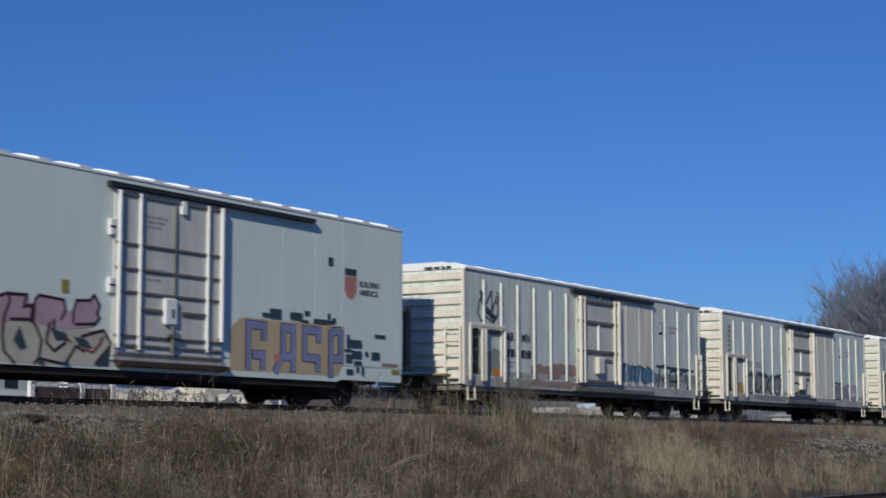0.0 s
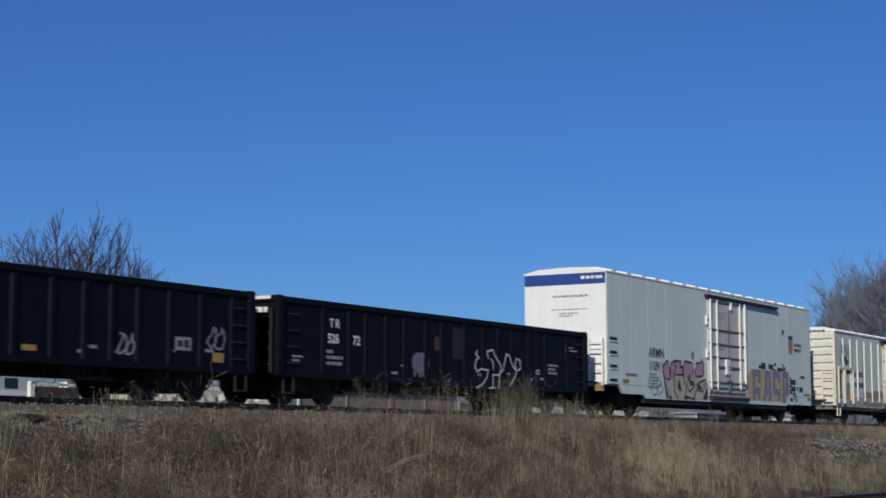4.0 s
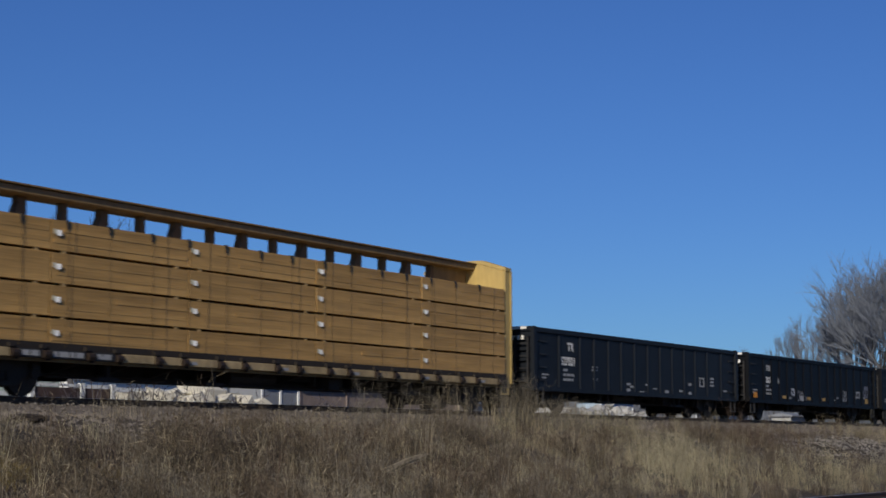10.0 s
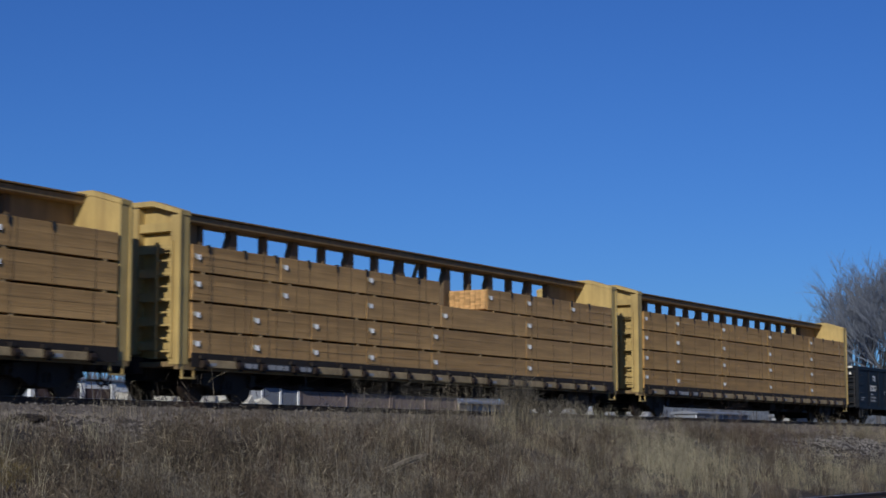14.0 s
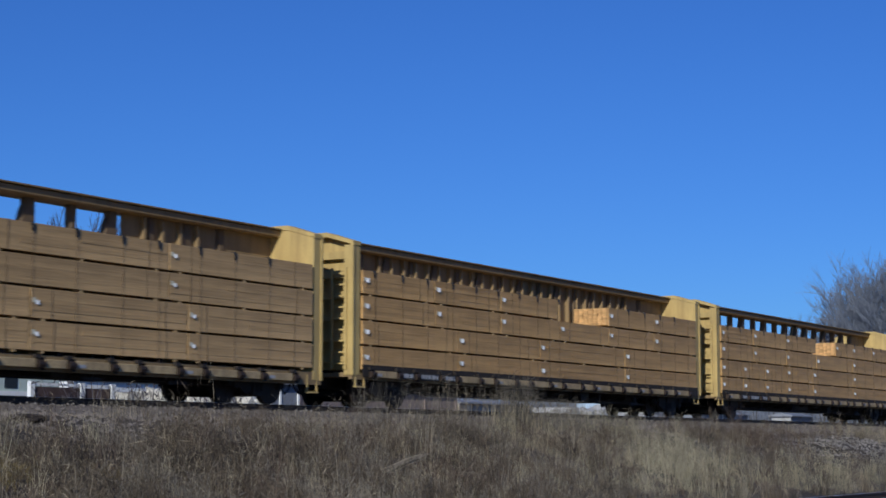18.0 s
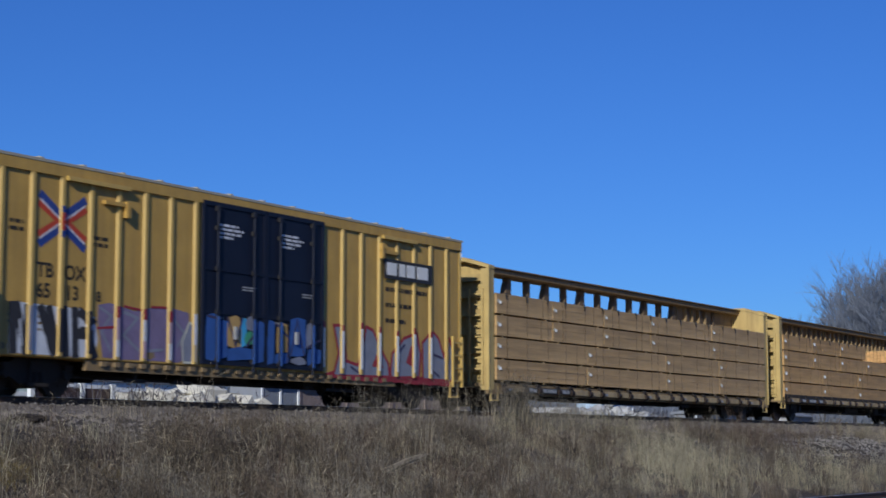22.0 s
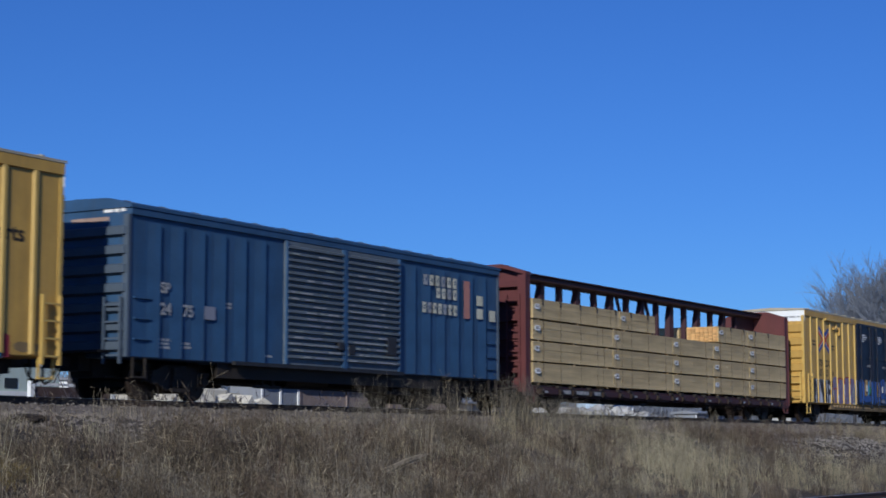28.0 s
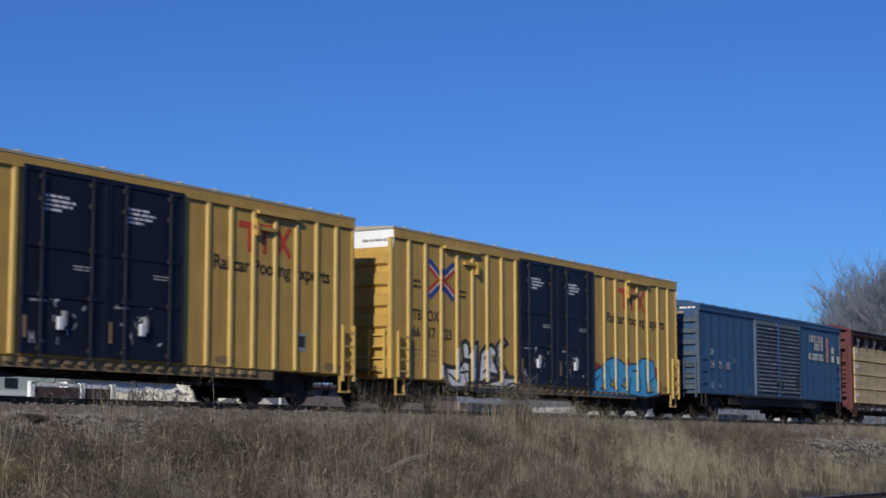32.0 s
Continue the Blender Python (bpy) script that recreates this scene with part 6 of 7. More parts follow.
for i in range(1, 8):
    painted_rib(car, h - 0.80 - 0.868 * i, -w, 0.95, 1.9 + 0.05 * (i % 3), MARK_WHITE)
    painted_rib(car, h - 0.80 - 0.868 * i, -w, 1.905 + 0.05 * (i % 3), 2.05 + 0.06 * (i % 3), CRIMSON)
sign = part("monogram_board", boxes((h - 4.1, h - 1.65, -w - 0.060, -w - 0.052, 3.42, 3.95)), MARK_BLACK, car, "black board with a white block monogram")
mono = bmesh.new()
for x0, x1 in ((0.0, 0.5), (0.62, 0.92), (1.0, 1.42), (1.54, 2.1)):
    add_box(mono, h - 3.98 + x0, h - 3.98 + x1, -w - 0.066, -w - 0.0605, 3.52, 3.86)
part("monogram", mono, MARK_WHITE, sign)
bars(car, h - 3.95, 3.2, -w - 0.003, [2.1, 0.0, 1.3, 0.0, 1.0], 0.11, 0.10, MARK_BROWN)

car_e, half_e = centre_beam_car("red_centre_beam_flatcar", "red oxide centre-beam flatcar loaded with tan-wrapped lumber", -178.4, -155.1, 0.86, OXIDE, OXIDE_DARK, braces=(-1.6, 0.9))
add_cables(car_e, half_e, 0.86, 3.5, skip=((-1.5, 3.9),))
load_lumber(-178.4, -155.1, 0.86, 0.66, [(-172.25, -167.25, -163.4, -159.7)] * 3 + [(-171.7, -168.75, -162.9, -159.8)], WRAP_TAN, TAN_LABEL, "tan lumber bundles", top_gap=(-168.75, -162.9), bare_at=((-162.9, 3),))
bars(car_e, -half_e + 0.27, 4.0, -0.3, [0.8, 0.0, 0.7], 0.12, 0.2, MARK_FADED, end=True)
blue_boxcar(-196.65, -180.25)

car, h, w = yellow_boxcar("yellow_boxcar", "yellow high-cube boxcar with navy doors and white and blue graffiti", -217.8, -198.75, 4.87)
lettering(car, "TB", -h + 1.0, 2.42, -w - 0.003, 0.3, MARK_BROWN)
lettering(car, "OX", -h + 1.78, 2.42, -w - 0.003, 0.3, MARK_BROWN)
lettering(car, "66", -h + 1.0, 1.95, -w - 0.003, 0.3, MARK_BROWN)
lettering(car, "17", -h + 1.8, 1.95, -w - 0.003, 0.3, MARK_BROWN)
lettering(car, "23", -h + 2.72, 1.95, -w - 0.003, 0.3, MARK_BROWN)
pooling_marks(car, h, w)
side = -w - 0.002
for pts in (((2.77, 1.23), (3.04, 1.18), (3.54, 1.2), (3.83, 1.42), (4.3, 1.41), (4.21, 1.0), (4.01, 0.62), (3.06, 0.6), (2.85, 0.87)),
            ((3.76, 1.45), (3.69, 1.89), (3.87, 1.97), (4.08, 1.88), (4.1, 1.64), (4.37, 1.91), (4.58, 1.95), (4.57, 1.29), (4.54, 0.84), (4.32, 0.66), (4.1, 0.92), (4.14, 1.34)),
            ((4.77, 1.68), (5.08, 1.87), (5.44, 1.93), (5.76, 1.72), (5.53, 1.46), (5.79, 1.26), (5.84, 1.03), (5.27, 1.08), (5.11, 0.9), (4.63, 0.74), (4.7, 1.29)),
            ((5.68, 1.88), (5.9, 2.08), (6.18, 2.14), (6.36, 2.01), (6.08, 1.88), (6.05, 1.58), (6.15, 1.33), (6.4, 1.09), (5.98, 1.04), (5.68, 1.27)),
            ((4.45, 0.66), (5.06, 0.82), (5.71, 0.91), (6.15, 1.01), (6.73, 1.02), (7.25, 0.97), (7.02, 0.66), (5.72, 0.6), (4.43, 0.58))):
    spray_shape(car, pts, side, MARK_WHITE, MARK_BLACK, 0.13, left=-h)
strokes_on(car, (((2.95, 1.0), (3.3, 0.85)), ((3.6, 1.05), (4.0, 1.1)), ((3.75, 1.2), (3.95, 0.75)), ((4.2, 1.2), (4.45, 1.25)), ((4.95, 1.5), (5.25, 1.65), (5.3, 1.35)), ((4.9, 1.1), (5.3, 1.3)), ((5.85, 1.6), (5.9, 1.25)), ((5.3, 0.75), (5.3, 0.9)), ((6.3, 0.75), (6.7, 0.85), (7.0, 0.8)), ((4.7, 0.7), (6.9, 0.72))), side - 0.01, MARK_BLACK, 0.06, -h)
spray_shape(car, ((5.35, 1.55), (5.45, 1.68), (5.56, 1.58), (5.45, 1.5)), side - 0.013, OCHRE, left=-h)
strokes_on(car, (((2.85, 1.1), (2.9, 0.75)), ((4.4, 1.8), (4.45, 1.3)), ((5.8, 1.95), (5.78, 1.4))), side - 0.013, SLATE, 0.08, -h)
azure = ((-6.99, 0.72), (-6.91, 1.18), (-6.72, 1.41), (-6.28, 1.55), (-5.82, 1.81), (-5.29, 1.91), (-4.75, 1.82), (-4.27, 1.66), (-3.92, 1.75), (-3.42, 1.76), (-3.06, 1.97), (-2.4, 1.96), (-2.03, 1.88), (-1.95, 1.46), (-1.68, 1.12), (-1.62, 0.74), (-2.77, 0.63), (-4.19, 0.7), (-5.48, 0.72))
spray_shape(car, ((-2.1, 0.72), (-2.0, 1.72), (-1.65, 1.66), (-1.6, 1.24), (-1.4, 1.17), (-1.4, 0.74)), side, CRIMSON, left=h)
spray_shape(car, ((-6.75, 1.4), (-6.6, 1.7), (-6.3, 1.62), (-6.2, 1.5)), side, CRIMSON, left=h)
spray_shape(car, azure, side - 0.004, AZURE, TEAL, 0.06, left=h, stroke_width=0.055, stroke_coat=TEAL,
            strokes=(((-5.75, 1.58), (-5.62, 1.16), (-4.95, 0.89)), ((-4.48, 1.65), (-4.27, 1.28), (-4.61, 1.16)), ((-3.85, 1.53), (-3.28, 1.51), (-3.13, 0.88)), ((-3.13, 1.94), (-3.42, 1.55)), ((-2.77, 1.8), (-2.69, 0.82)), ((-6.78, 1.08), (-6.4, 1.27)), ((-6.2, 1.5), (-6.25, 1.1)), ((-4.1, 0.72), (-3.95, 1.3)), ((-2.3, 1.2), (-1.9, 1.4))))
for pts in (((-6.33, 0.84), (-6.08, 1.12), (-5.98, 0.86)), ((-5.62, 0.98), (-5.33, 1.18), (-5.25, 0.86)), ((-4.75, 0.98), (-4.27, 1.2), (-4.15, 0.88)), ((-2.62, 1.14), (-2.33, 1.24), (-2.15, 0.83), (-2.62, 0.78))):
    spray_shape(car, pts, side - 0.016, YELLOW, TEAL, 0.045, left=h)
spray_shape(car, ((-4.27, 1.84), (-4.06, 1.81), (-4.06, 1.63), (-4.27, 1.62)), side - 0.018, CRIMSON, left=h)
part("sill_paint", boxes((h - 7.0, h - 3.5, -1.475, -1.471, 0.62, 0.76)), AZURE, car)
for i in range(2, 7):
    painted_rib(car, -h + 0.80 + 0.868 * i, -w, 0.86, (1.22, 1.75, 1.72, 1.75, 1.15)[i - 2], MARK_WHITE)
for i in range(2, 8):
    painted_rib(car, h - 0.80 - 0.868 * i, -w, 0.86, (1.85, 1.9, 1.7, 1.95, 1.7, 1.4)[i - 2], AZURE)
painted_rib(car, h - 0.80 - 0.868 * 4, -w, 1.705, 1.95, CRIMSON)

car, h, w = yellow_boxcar("yellow_boxcar", "yellow high-cube boxcar with navy doors and a dark slogan", -238.75, -219.7, 4.88)
pooling_marks(car, h, w)
part("data_plate", boxes((h - 2.55, h - 2.1, -w - 0.012, -w - 0.004, 1.3, 1.75)), MARK_FADED, car)
part("data_plate", boxes((h - 2.5, h - 2.15, -w - 0.018, -w - 0.013, 1.4, 1.68)), MARK_BLACK, car)
lettering(car, "TB", -h + 1.0, 2.42, -w - 0.003, 0.3, MARK_BROWN)
lettering(car, "OX", -h + 1.78, 2.42, -w - 0.003, 0.3, MARK_BROWN)


# ---- ground ----
PROFILE_Y = [-3000, -40, -20, -14, -11, -8, -5, -3.4, -2.7, 2.7, 3.6, 8, 60, 3000]
PROFILE_Z = [-3.0, -2.55, -2.42, -2.26, -1.88, -1.28, -0.66, -0.45, -0.42, -0.42, -0.5, -1.0, -1.1, -1.6]


def ground_z(x, y):
    x, y = np.asarray(x, float), np.asarray(y, float)
    bank = np.clip(1 - np.abs(y + 8) / 6.5, 0, 1)
    lumps = 0.07 * np.sin(0.9 * x + 0.7 * y) + 0.05 * np.sin(1.7 * x - 1.3 * y + 1) + 0.035 * np.sin(3.9 * x + 2.9 * y) + 0.02 * np.sin(7.3 * x - 5.1 * y)
    mound = 0.25 * np.exp(-((x - 60) / 6) ** 2 - ((y + 7.4) / 1.2) ** 2)
    return np.interp(y, PROFILE_Y, PROFILE_Z) + lumps * bank + mound


def sheet(name, xs, ys, heights, material):
    nx, ny = len(xs), len(ys)
    gx, gy = np.meshgrid(xs, ys)
    co = np.stack([gx, gy, heights(gx, gy)], -1).reshape(-1, 3)
    i = (np.arange(ny - 1)[:, None] * nx + np.arange(nx - 1)).reshape(-1)
    me = bpy.data.meshes.new(name)
    me.from_pydata(co.tolist(), [], np.stack([i, i + 1, i + nx + 1, i + nx], -1).tolist())
    me.materials.append(material)
    me.shade_smooth()
    return new(name, me)


xs = np.concatenate([np.linspace(-3000, -60, 12), np.arange(-50, 5, 5), np.arange(5, 110, 0.4), np.arange(110, 300, 8), np.linspace(320, 4000, 14)])
ys = np.concatenate([np.linspace(-3000, -60, 8), np.arange(-50, -16, 2.5), np.arange(-16, -2.5, 0.3), np.array([-2, 0, 2, 2.7, 3.6, 5, 8, 15, 30, 60, 150, 400, 1000, 3000])])
ground = tagged(sheet("ground", xs, ys, ground_z, GROUND), "dry stony earth bank falling from the track bed", "ground", kind="structure")


def bed(x, y):
    shape = np.interp(y, [-2.9, -1.7, 1.7, 2.9], [-0.5, -0.2, -0.2, -0.5])
    return shape + 0.02 * np.sin(5.1 * x + 3 * y) + 0.018 * np.sin(9.7 * x - 6.1 * y)


ballast = tagged(sheet("ballast", np.concatenate([np.arange(-400, 5, 15), np.arange(5, 120, 0.35), np.arange(120, 900, 15)]), np.array([-2.9, -2.5, -2.1, -1.7, -1.2, -0.4, 0.4, 1.2, 1.7, 2.1, 2.5, 2.9]), bed, BALLAST),
                 "grey-brown crushed stone track bed", "track bed", kind="structure")


def scatter(name, points, sizes, material, label, category, seed):
    """Small angular stones, joined."""
    rng = np.random.RandomState(seed)
    base = np.array([(1, 0, 0), (-1, 0, 0), (0, 1, 0), (0, -1, 0), (0, 0, 1), (0, 0, -1)], float)
    tri = np.array([(0, 2, 4), (2, 1, 4), (1, 3, 4), (3, 0, 4), (2, 0, 5), (1, 2, 5), (3, 1, 5), (0, 3, 5)])
    n = len(points)
    v = base[None] * (sizes[:, None, None] * rng.uniform(0.55, 1.25, (n, 6, 1))) + rng.uniform(-0.25, 0.25, (n, 6, 3)) * sizes[:, None, None]
    v[..., 2] *= 0.75
    v = (v + points[:, None]).reshape(-1, 3)
    f = (tri[None] + 6 * np.arange(n)[:, None, None]).reshape(-1, 3)
    me = bpy.data.meshes.new(name)
    me.from_pydata(v.tolist(), [], f.tolist())
    me.materials.append(material)
    return tagged(new(name, me), label, category, kind="stuff")


rng = np.random.RandomState(4)
px, py = rng.uniform(12, 100, 16000), rng.uniform(-2.9, 1.6, 16000)
scatter("ballast_stones", np.stack([px, py, bed(px, py) + 0.01], -1), rng.uniform(0.02, 0.055, len(px)), STONE, "loose crushed ballast stones beside the rails", "gravel", 1)
px, py = rng.uniform(14, 95, 14000), -2.7 - np.abs(rng.normal(0, 1.7, 14000))
scatter("bank_gravel", np.stack([px, py, ground_z(px, py)], -1), rng.uniform(0.02, 0.06, len(px)) * rng.choice([1, 1, 1, 1.7], len(px)), STONE, "pale gravel strewn on the upper bank", "gravel", 2)
px, py = rng.normal(60, 5.5, 3500), rng.normal(-7.6, 0.9, 3500)
scatter("gravel_heap", np.stack([px, py, ground_z(px, py)], -1), rng.uniform(0.02, 0.065, len(px)), HEAP_STONE, "low heap of pale gravel on the bank", "gravel", 3)


def rough_stone(name, label, at, size, material, seed):
    rng = random.Random(seed)
    bm = bmesh.new()
    bmesh.ops.create_icosphere(bm, subdivisions=2, radius=1.0)
    for v in bm.verts:
        k = 1 + rng.uniform(-0.16, 0.16)
        v.co = Vector((v.co.x * size[0] * k, v.co.y * size[1] * k, v.co.z * size[2] * k))
    ob = new(name, mesh_of(bm, name, material))
    ob.location = at
    return tagged(ob, label, "stone")


rough_stone("dark_stone", "dark flat stone half sunk in gravel", (22.9, -4.35, float(ground_z(22.9, -4.35)) + 0.04), (0.36, 0.26, 0.09), STEEL, 1)


# ---- track ----
def rail_line(name, label, y, top, x0, x1):
    prof = [(-0.07, -0.17), (-0.07, -0.155), (-0.012, -0.135), (-0.012, -0.045), (-0.036, -0.03), (-0.036, -0.004), (-0.03, 0), (0.03, 0), (0.036, -0.004), (0.036, -0.03), (0.012, -0.045), (0.012, -0.135), (0.07, -0.155), (0.07, -0.17)]
    ob = new(name, mesh_of(extrude_x(prof, x0, x1), name, RAIL))
    ob.location = (0, y, top)
    head = part("rail_head", boxes((x0, x1, -0.026, 0.026, 0.0008, 0.004)), BRIGHT, ob, "polished running surface")
    return tagged(ob, label, "rail", "rails", "structure")


for y in (-0.755, 0.755):
    rail_line("rail", "rusty steel rail with a polished head on timber ties", y, 0.0, -400, 900)
for y in (-15.45, -13.95):
    rail_line("siding_rail", "rusty steel rail of a grassy siding", y, -2.12, -200, 600)
tie_mesh = mesh_of(boxes((-0.115, 0.115, -1.3, 1.3, -0.36, -0.171), bevel=0.012), "tie", TIE)
for i in range(240):
    t = new("tie", tie_mesh)
    t.parent, t.location = ballast, (10 + 0.5 * i, random.uniform(-0.04, 0.04), random.uniform(-0.004, 0.0))
for i in range(70):
    t = new("tie", tie_mesh)
    t.parent, t.location = ground, (25 + 0.6 * i, -14.7, -2.12)


# ---- dry grass and weeds ----
def blades(name, x, y, height, width, lean, material, label, seed, sag=0.35, twigs=0, category="grass"):
    """Tapering bent blades, each of two segments, joined; twigs: short side shoots on each of them."""
    rng = np.random.RandomState(seed)
    n = len(x)
    z = ground_z(x, y) - 0.03
    turn, way = rng.uniform(0, 6.283, n), rng.uniform(0, 6.283, n)
    side = np.stack([np.cos(turn), np.sin(turn), np.zeros(n)], -1) * width[:, None] / 2
    base = np.stack([x, y, z], -1)
    out = np.stack([np.cos(way), np.sin(way), np.zeros(n)], -1) * (lean * height)[:, None]
    up = np.stack([np.zeros(n), np.zeros(n), height], -1)
    mid = base + out * 0.35 + up * 0.55
    tip = base + out + up * (1 - sag * np.minimum(lean, 1))[:, None]
    v = np.stack([base - side, base + side, mid - side * 0.8, mid + side * 0.8, tip - side * 0.25, tip + side * 0.25], 1).reshape(-1, 3)
    f = (np.array([(0, 1, 3, 2), (2, 3, 5, 4)])[None] + 6 * np.arange(n)[:, None, None]).reshape(-1, 4)
    faces = f.tolist()
    if twigs:
        m = n * twigs
        at = rng.uniform(0.3, 1.0, m)[:, None]
        foot = np.repeat(mid, twigs, 0) * (1 - at) + np.repeat(tip, twigs, 0) * at
        shoot = rng.normal(0, 1, (m, 3)) + np.array([0, 0, 0.5])
        shoot *= (np.repeat(height, twigs) * rng.uniform(0.10, 0.28, m) / np.linalg.norm(shoot, axis=1))[:, None]
        across = np.cross(shoot, rng.normal(0, 1, (m, 3)))
        across *= (np.repeat(width, twigs) * rng.uniform(0.3, 0.7, m) / np.linalg.norm(across, axis=1))[:, None]
        w = np.stack([foot, foot + shoot * 0.6 + across, foot + shoot, foot + shoot * 0.6 - across], 1).reshape(-1, 3)
        faces += (len(v) + np.arange(4)[None] + 4 * np.arange(m)[:, None]).tolist()
        v = np.concatenate([v, w])
    me = bpy.data.meshes.new(name)
    me.from_pydata(v.tolist(), [], faces)
    me.materials.append(material)
    return tagged(new(name, me), label, category, kind="stuff")


def wedge(count, seed, y0=-13.4, y1=-3.0):
    """Random places in the wedge of the bank that lies before the track."""
    rng = np.random.RandomState(seed)
    y = rng.uniform(y0, y1, count)
    d = y + 26.63
    x = d * np.tan(np.radians(rng.uniform(43.5, 75.0, count)))
    return x, y


def thin(x, y, chance, seed):
    keep = np.random.RandomState(seed).uniform(0, 1, len(x)) < chance
    return x[keep], y[keep]


def patches(x, y, size, shift):
    return 0.5 + 0.25 * (np.sin(x / size + shift) * np.cos(1.3 * y / size - shift) + np.sin(2.3 * x / size - 1.7 * y / size + 2 * shift))


def spots(x, y, places):
    """Round drifts of one plant: 1 in the middle of a place (x, y, radius), 0 well outside."""
    return np.clip(sum(np.exp(-((x - a) / r) ** 2 - ((y - b) / (0.6 * r)) ** 2) for a, b, r in places), 0, 1)


PALE_DRIFT = ((46, -6.8, 1.6), (43, -7.9, 2.0), (40, -9.2, 2.4), (36.5, -10.7, 2.4), (34, -12, 2.2), (30.5, -8.6, 1.0), (38.5, -6.0, 1.6), (56, -11, 4), (42, -12, 2.2), (47, -11.5, 2.4), (51, -10.4, 2.2), (66, -9.0, 4.0))
RUSSET_DRIFT = ((49.5, -7.9, 1.9), (52.5, -6.6, 2.0), (56, -5.2, 2.2), (28.5, -9.9, 1.6), (37.5, -7.6, 1.4), (24, -8.4, 1.2), (29, -7.3, 0.9))
HEAP = ((60, -7.2, 4.5), (55, -8.8, 3.5))


def bare(x, y):
    """How overgrown the bank is: little on the upper gravel, on the heap and at a bare spot."""
    edge = np.interp(x, [18, 24, 34, 45, 70], [1.6, 1.0, 0.0, -0.2, -0.2])
    upper = np.clip((-y - 3.6 - edge - 0.6 * np.sin(0.8 * x) - 0.35 * np.sin(2.1 * x + 1)) / 2.0, 0.03, 1)
    return upper * (1 - 0.85 * spots(x, y, HEAP)) * (1 - 0.9 * spots(x, y, ((22.6, -5.2, 1.6), (20.8, -6.6, 0.9))))


def clumps(name, count, per, seed, chance, height, material, label, spread=0.16, width=(0.005, 0.011), lean=0.9, twigs=0):
    """Clumped stems: each clump has its own height, and its stems fan out from its foot."""
    r = np.random.RandomState(seed)
    cx, cy = wedge(count, seed + 1)
    cx, cy = thin(cx, cy, np.clip(bare(cx, cy) * chance(cx, cy), 0, 1), seed + 2)
    tall = height * r.gamma(5, 1 / 5, len(cx)) * (0.7 + 0.6 * patches(cx, cy, 0.9, 1.3))
    n = len(cx) * per
    x, y = np.repeat(cx, per) + r.normal(0, spread, n), np.repeat(cy, per) + r.normal(0, spread, n)
    tall = np.repeat(tall, per) * r.uniform(0.35, 1.1, n)
    return blades(name, x, y, tall, r.uniform(*width, n), r.uniform(0.05, lean, n), material, label, seed + 3, twigs=twigs)


def leafless(x, y):
    return 1 - 0.9 * spots(x, y, PALE_DRIFT)


def ragged(x, y, size, shift, low=0.05):
    """Stands of one plant with open ground between them."""
    return np.clip(patches(x, y, size, shift) * 3.0 - 1.0, low, 1)


clumps("brown_weeds", 6500, 16, 11, lambda x, y: leafless(x, y) * ragged(x, y, 1.3, 0.4), 0.36, WEED, "brown dead branching weeds covering the bank", 0.08, (0.005, 0.010), 0.55, 4)
clumps("grey_weeds", 5200, 14, 15, lambda x, y: leafless(x, y) * ragged(x, y, 0.8, 2.2), 0.32, GREY_WEED, "grey-brown dead branching weeds", 0.07, (0.004, 0.009), 0.5, 4)
clumps("russet_weeds", 4600, 16, 17, lambda x, y: 0.05 + spots(x, y, RUSSET_DRIFT), 0.40, RUSSET, "dark russet drifts of dead weed", 0.09, (0.005, 0.010), 0.5, 4)
clumps("pale_grass", 6500, 22, 21, lambda x, y: 0.02 + spots(x, y, PALE_DRIFT) * ragged(x, y, 0.9, 0.7, 0.12), 0.44, GREEN_STRAW, "pale grey-green drifts of dry grass", 0.09, (0.003, 0.006), 0.5, 1)
clumps("straw_grass", 3800, 18, 25, lambda x, y: np.clip(0.12 + 0.022 * (x - 24), 0.10, 0.8) * ragged(x, y, 1.1, 1.9, 0.04), 0.42, STRAW, "bleached straw-coloured dry grass", 0.07, (0.003, 0.006), 0.45, 2)
clumps("leaf_litter", 9000, 9, 51, lambda x, y: 0.3 + 0.7 * patches(x, y, 1.1, 0.9), 0.10, RUSSET, "low dark mat of dead stems and leaf litter", 0.3, (0.008, 0.022), 2.4, 1)
clumps("grey_litter", 3500, 9, 53, lambda x, y: ragged(x, y, 0.6, 3.1), 0.10, GREY_WEED, "low mat of grey dead stems", 0.2, (0.008, 0.020), 2.0, 1)
clumps("dead_stems", 1300, 3, 31, lambda x, y: 0.2 + 0.8 * patches(x, y, 2.5, 2.9), 0.55, PALE_STEM, "scattered tall pale dead stems", 0.10, (0.004, 0.008), 0.25, 4)
clumps("broken_stems", 1500, 2, 57, lambda x, y: 0.3 + 0.7 * patches(x, y, 1.5, 0.3), 0.34, PALE_STEM, "bleached stems broken and leaning among the weeds", 0.12, (0.006, 0.012), 1.6, 2)
clumps("seed_heads", 2400, 3, 55, lambda x, y: 0.3 + 0.7 * patches(x, y, 0.7, 1.9), 0.16, PALE_STEM, "small pale seed heads among the weeds", 0.12, (0.006, 0.016), 2.0, 2)


def tuft(cx, cy, spread, count, height, material, label, seed, lean=0.25, twigs=2):
    r = np.random.RandomState(seed)
    x, y = cx + r.normal(0, spread, count), cy + r.normal(0, spread * 0.5, count)
    return blades("grass_tuft", x, y, height * r.uniform(0.35, 1.1, count), r.uniform(0.004, 0.008, count), r.uniform(0.03, lean, count), material, label, seed + 1, twigs=twigs)


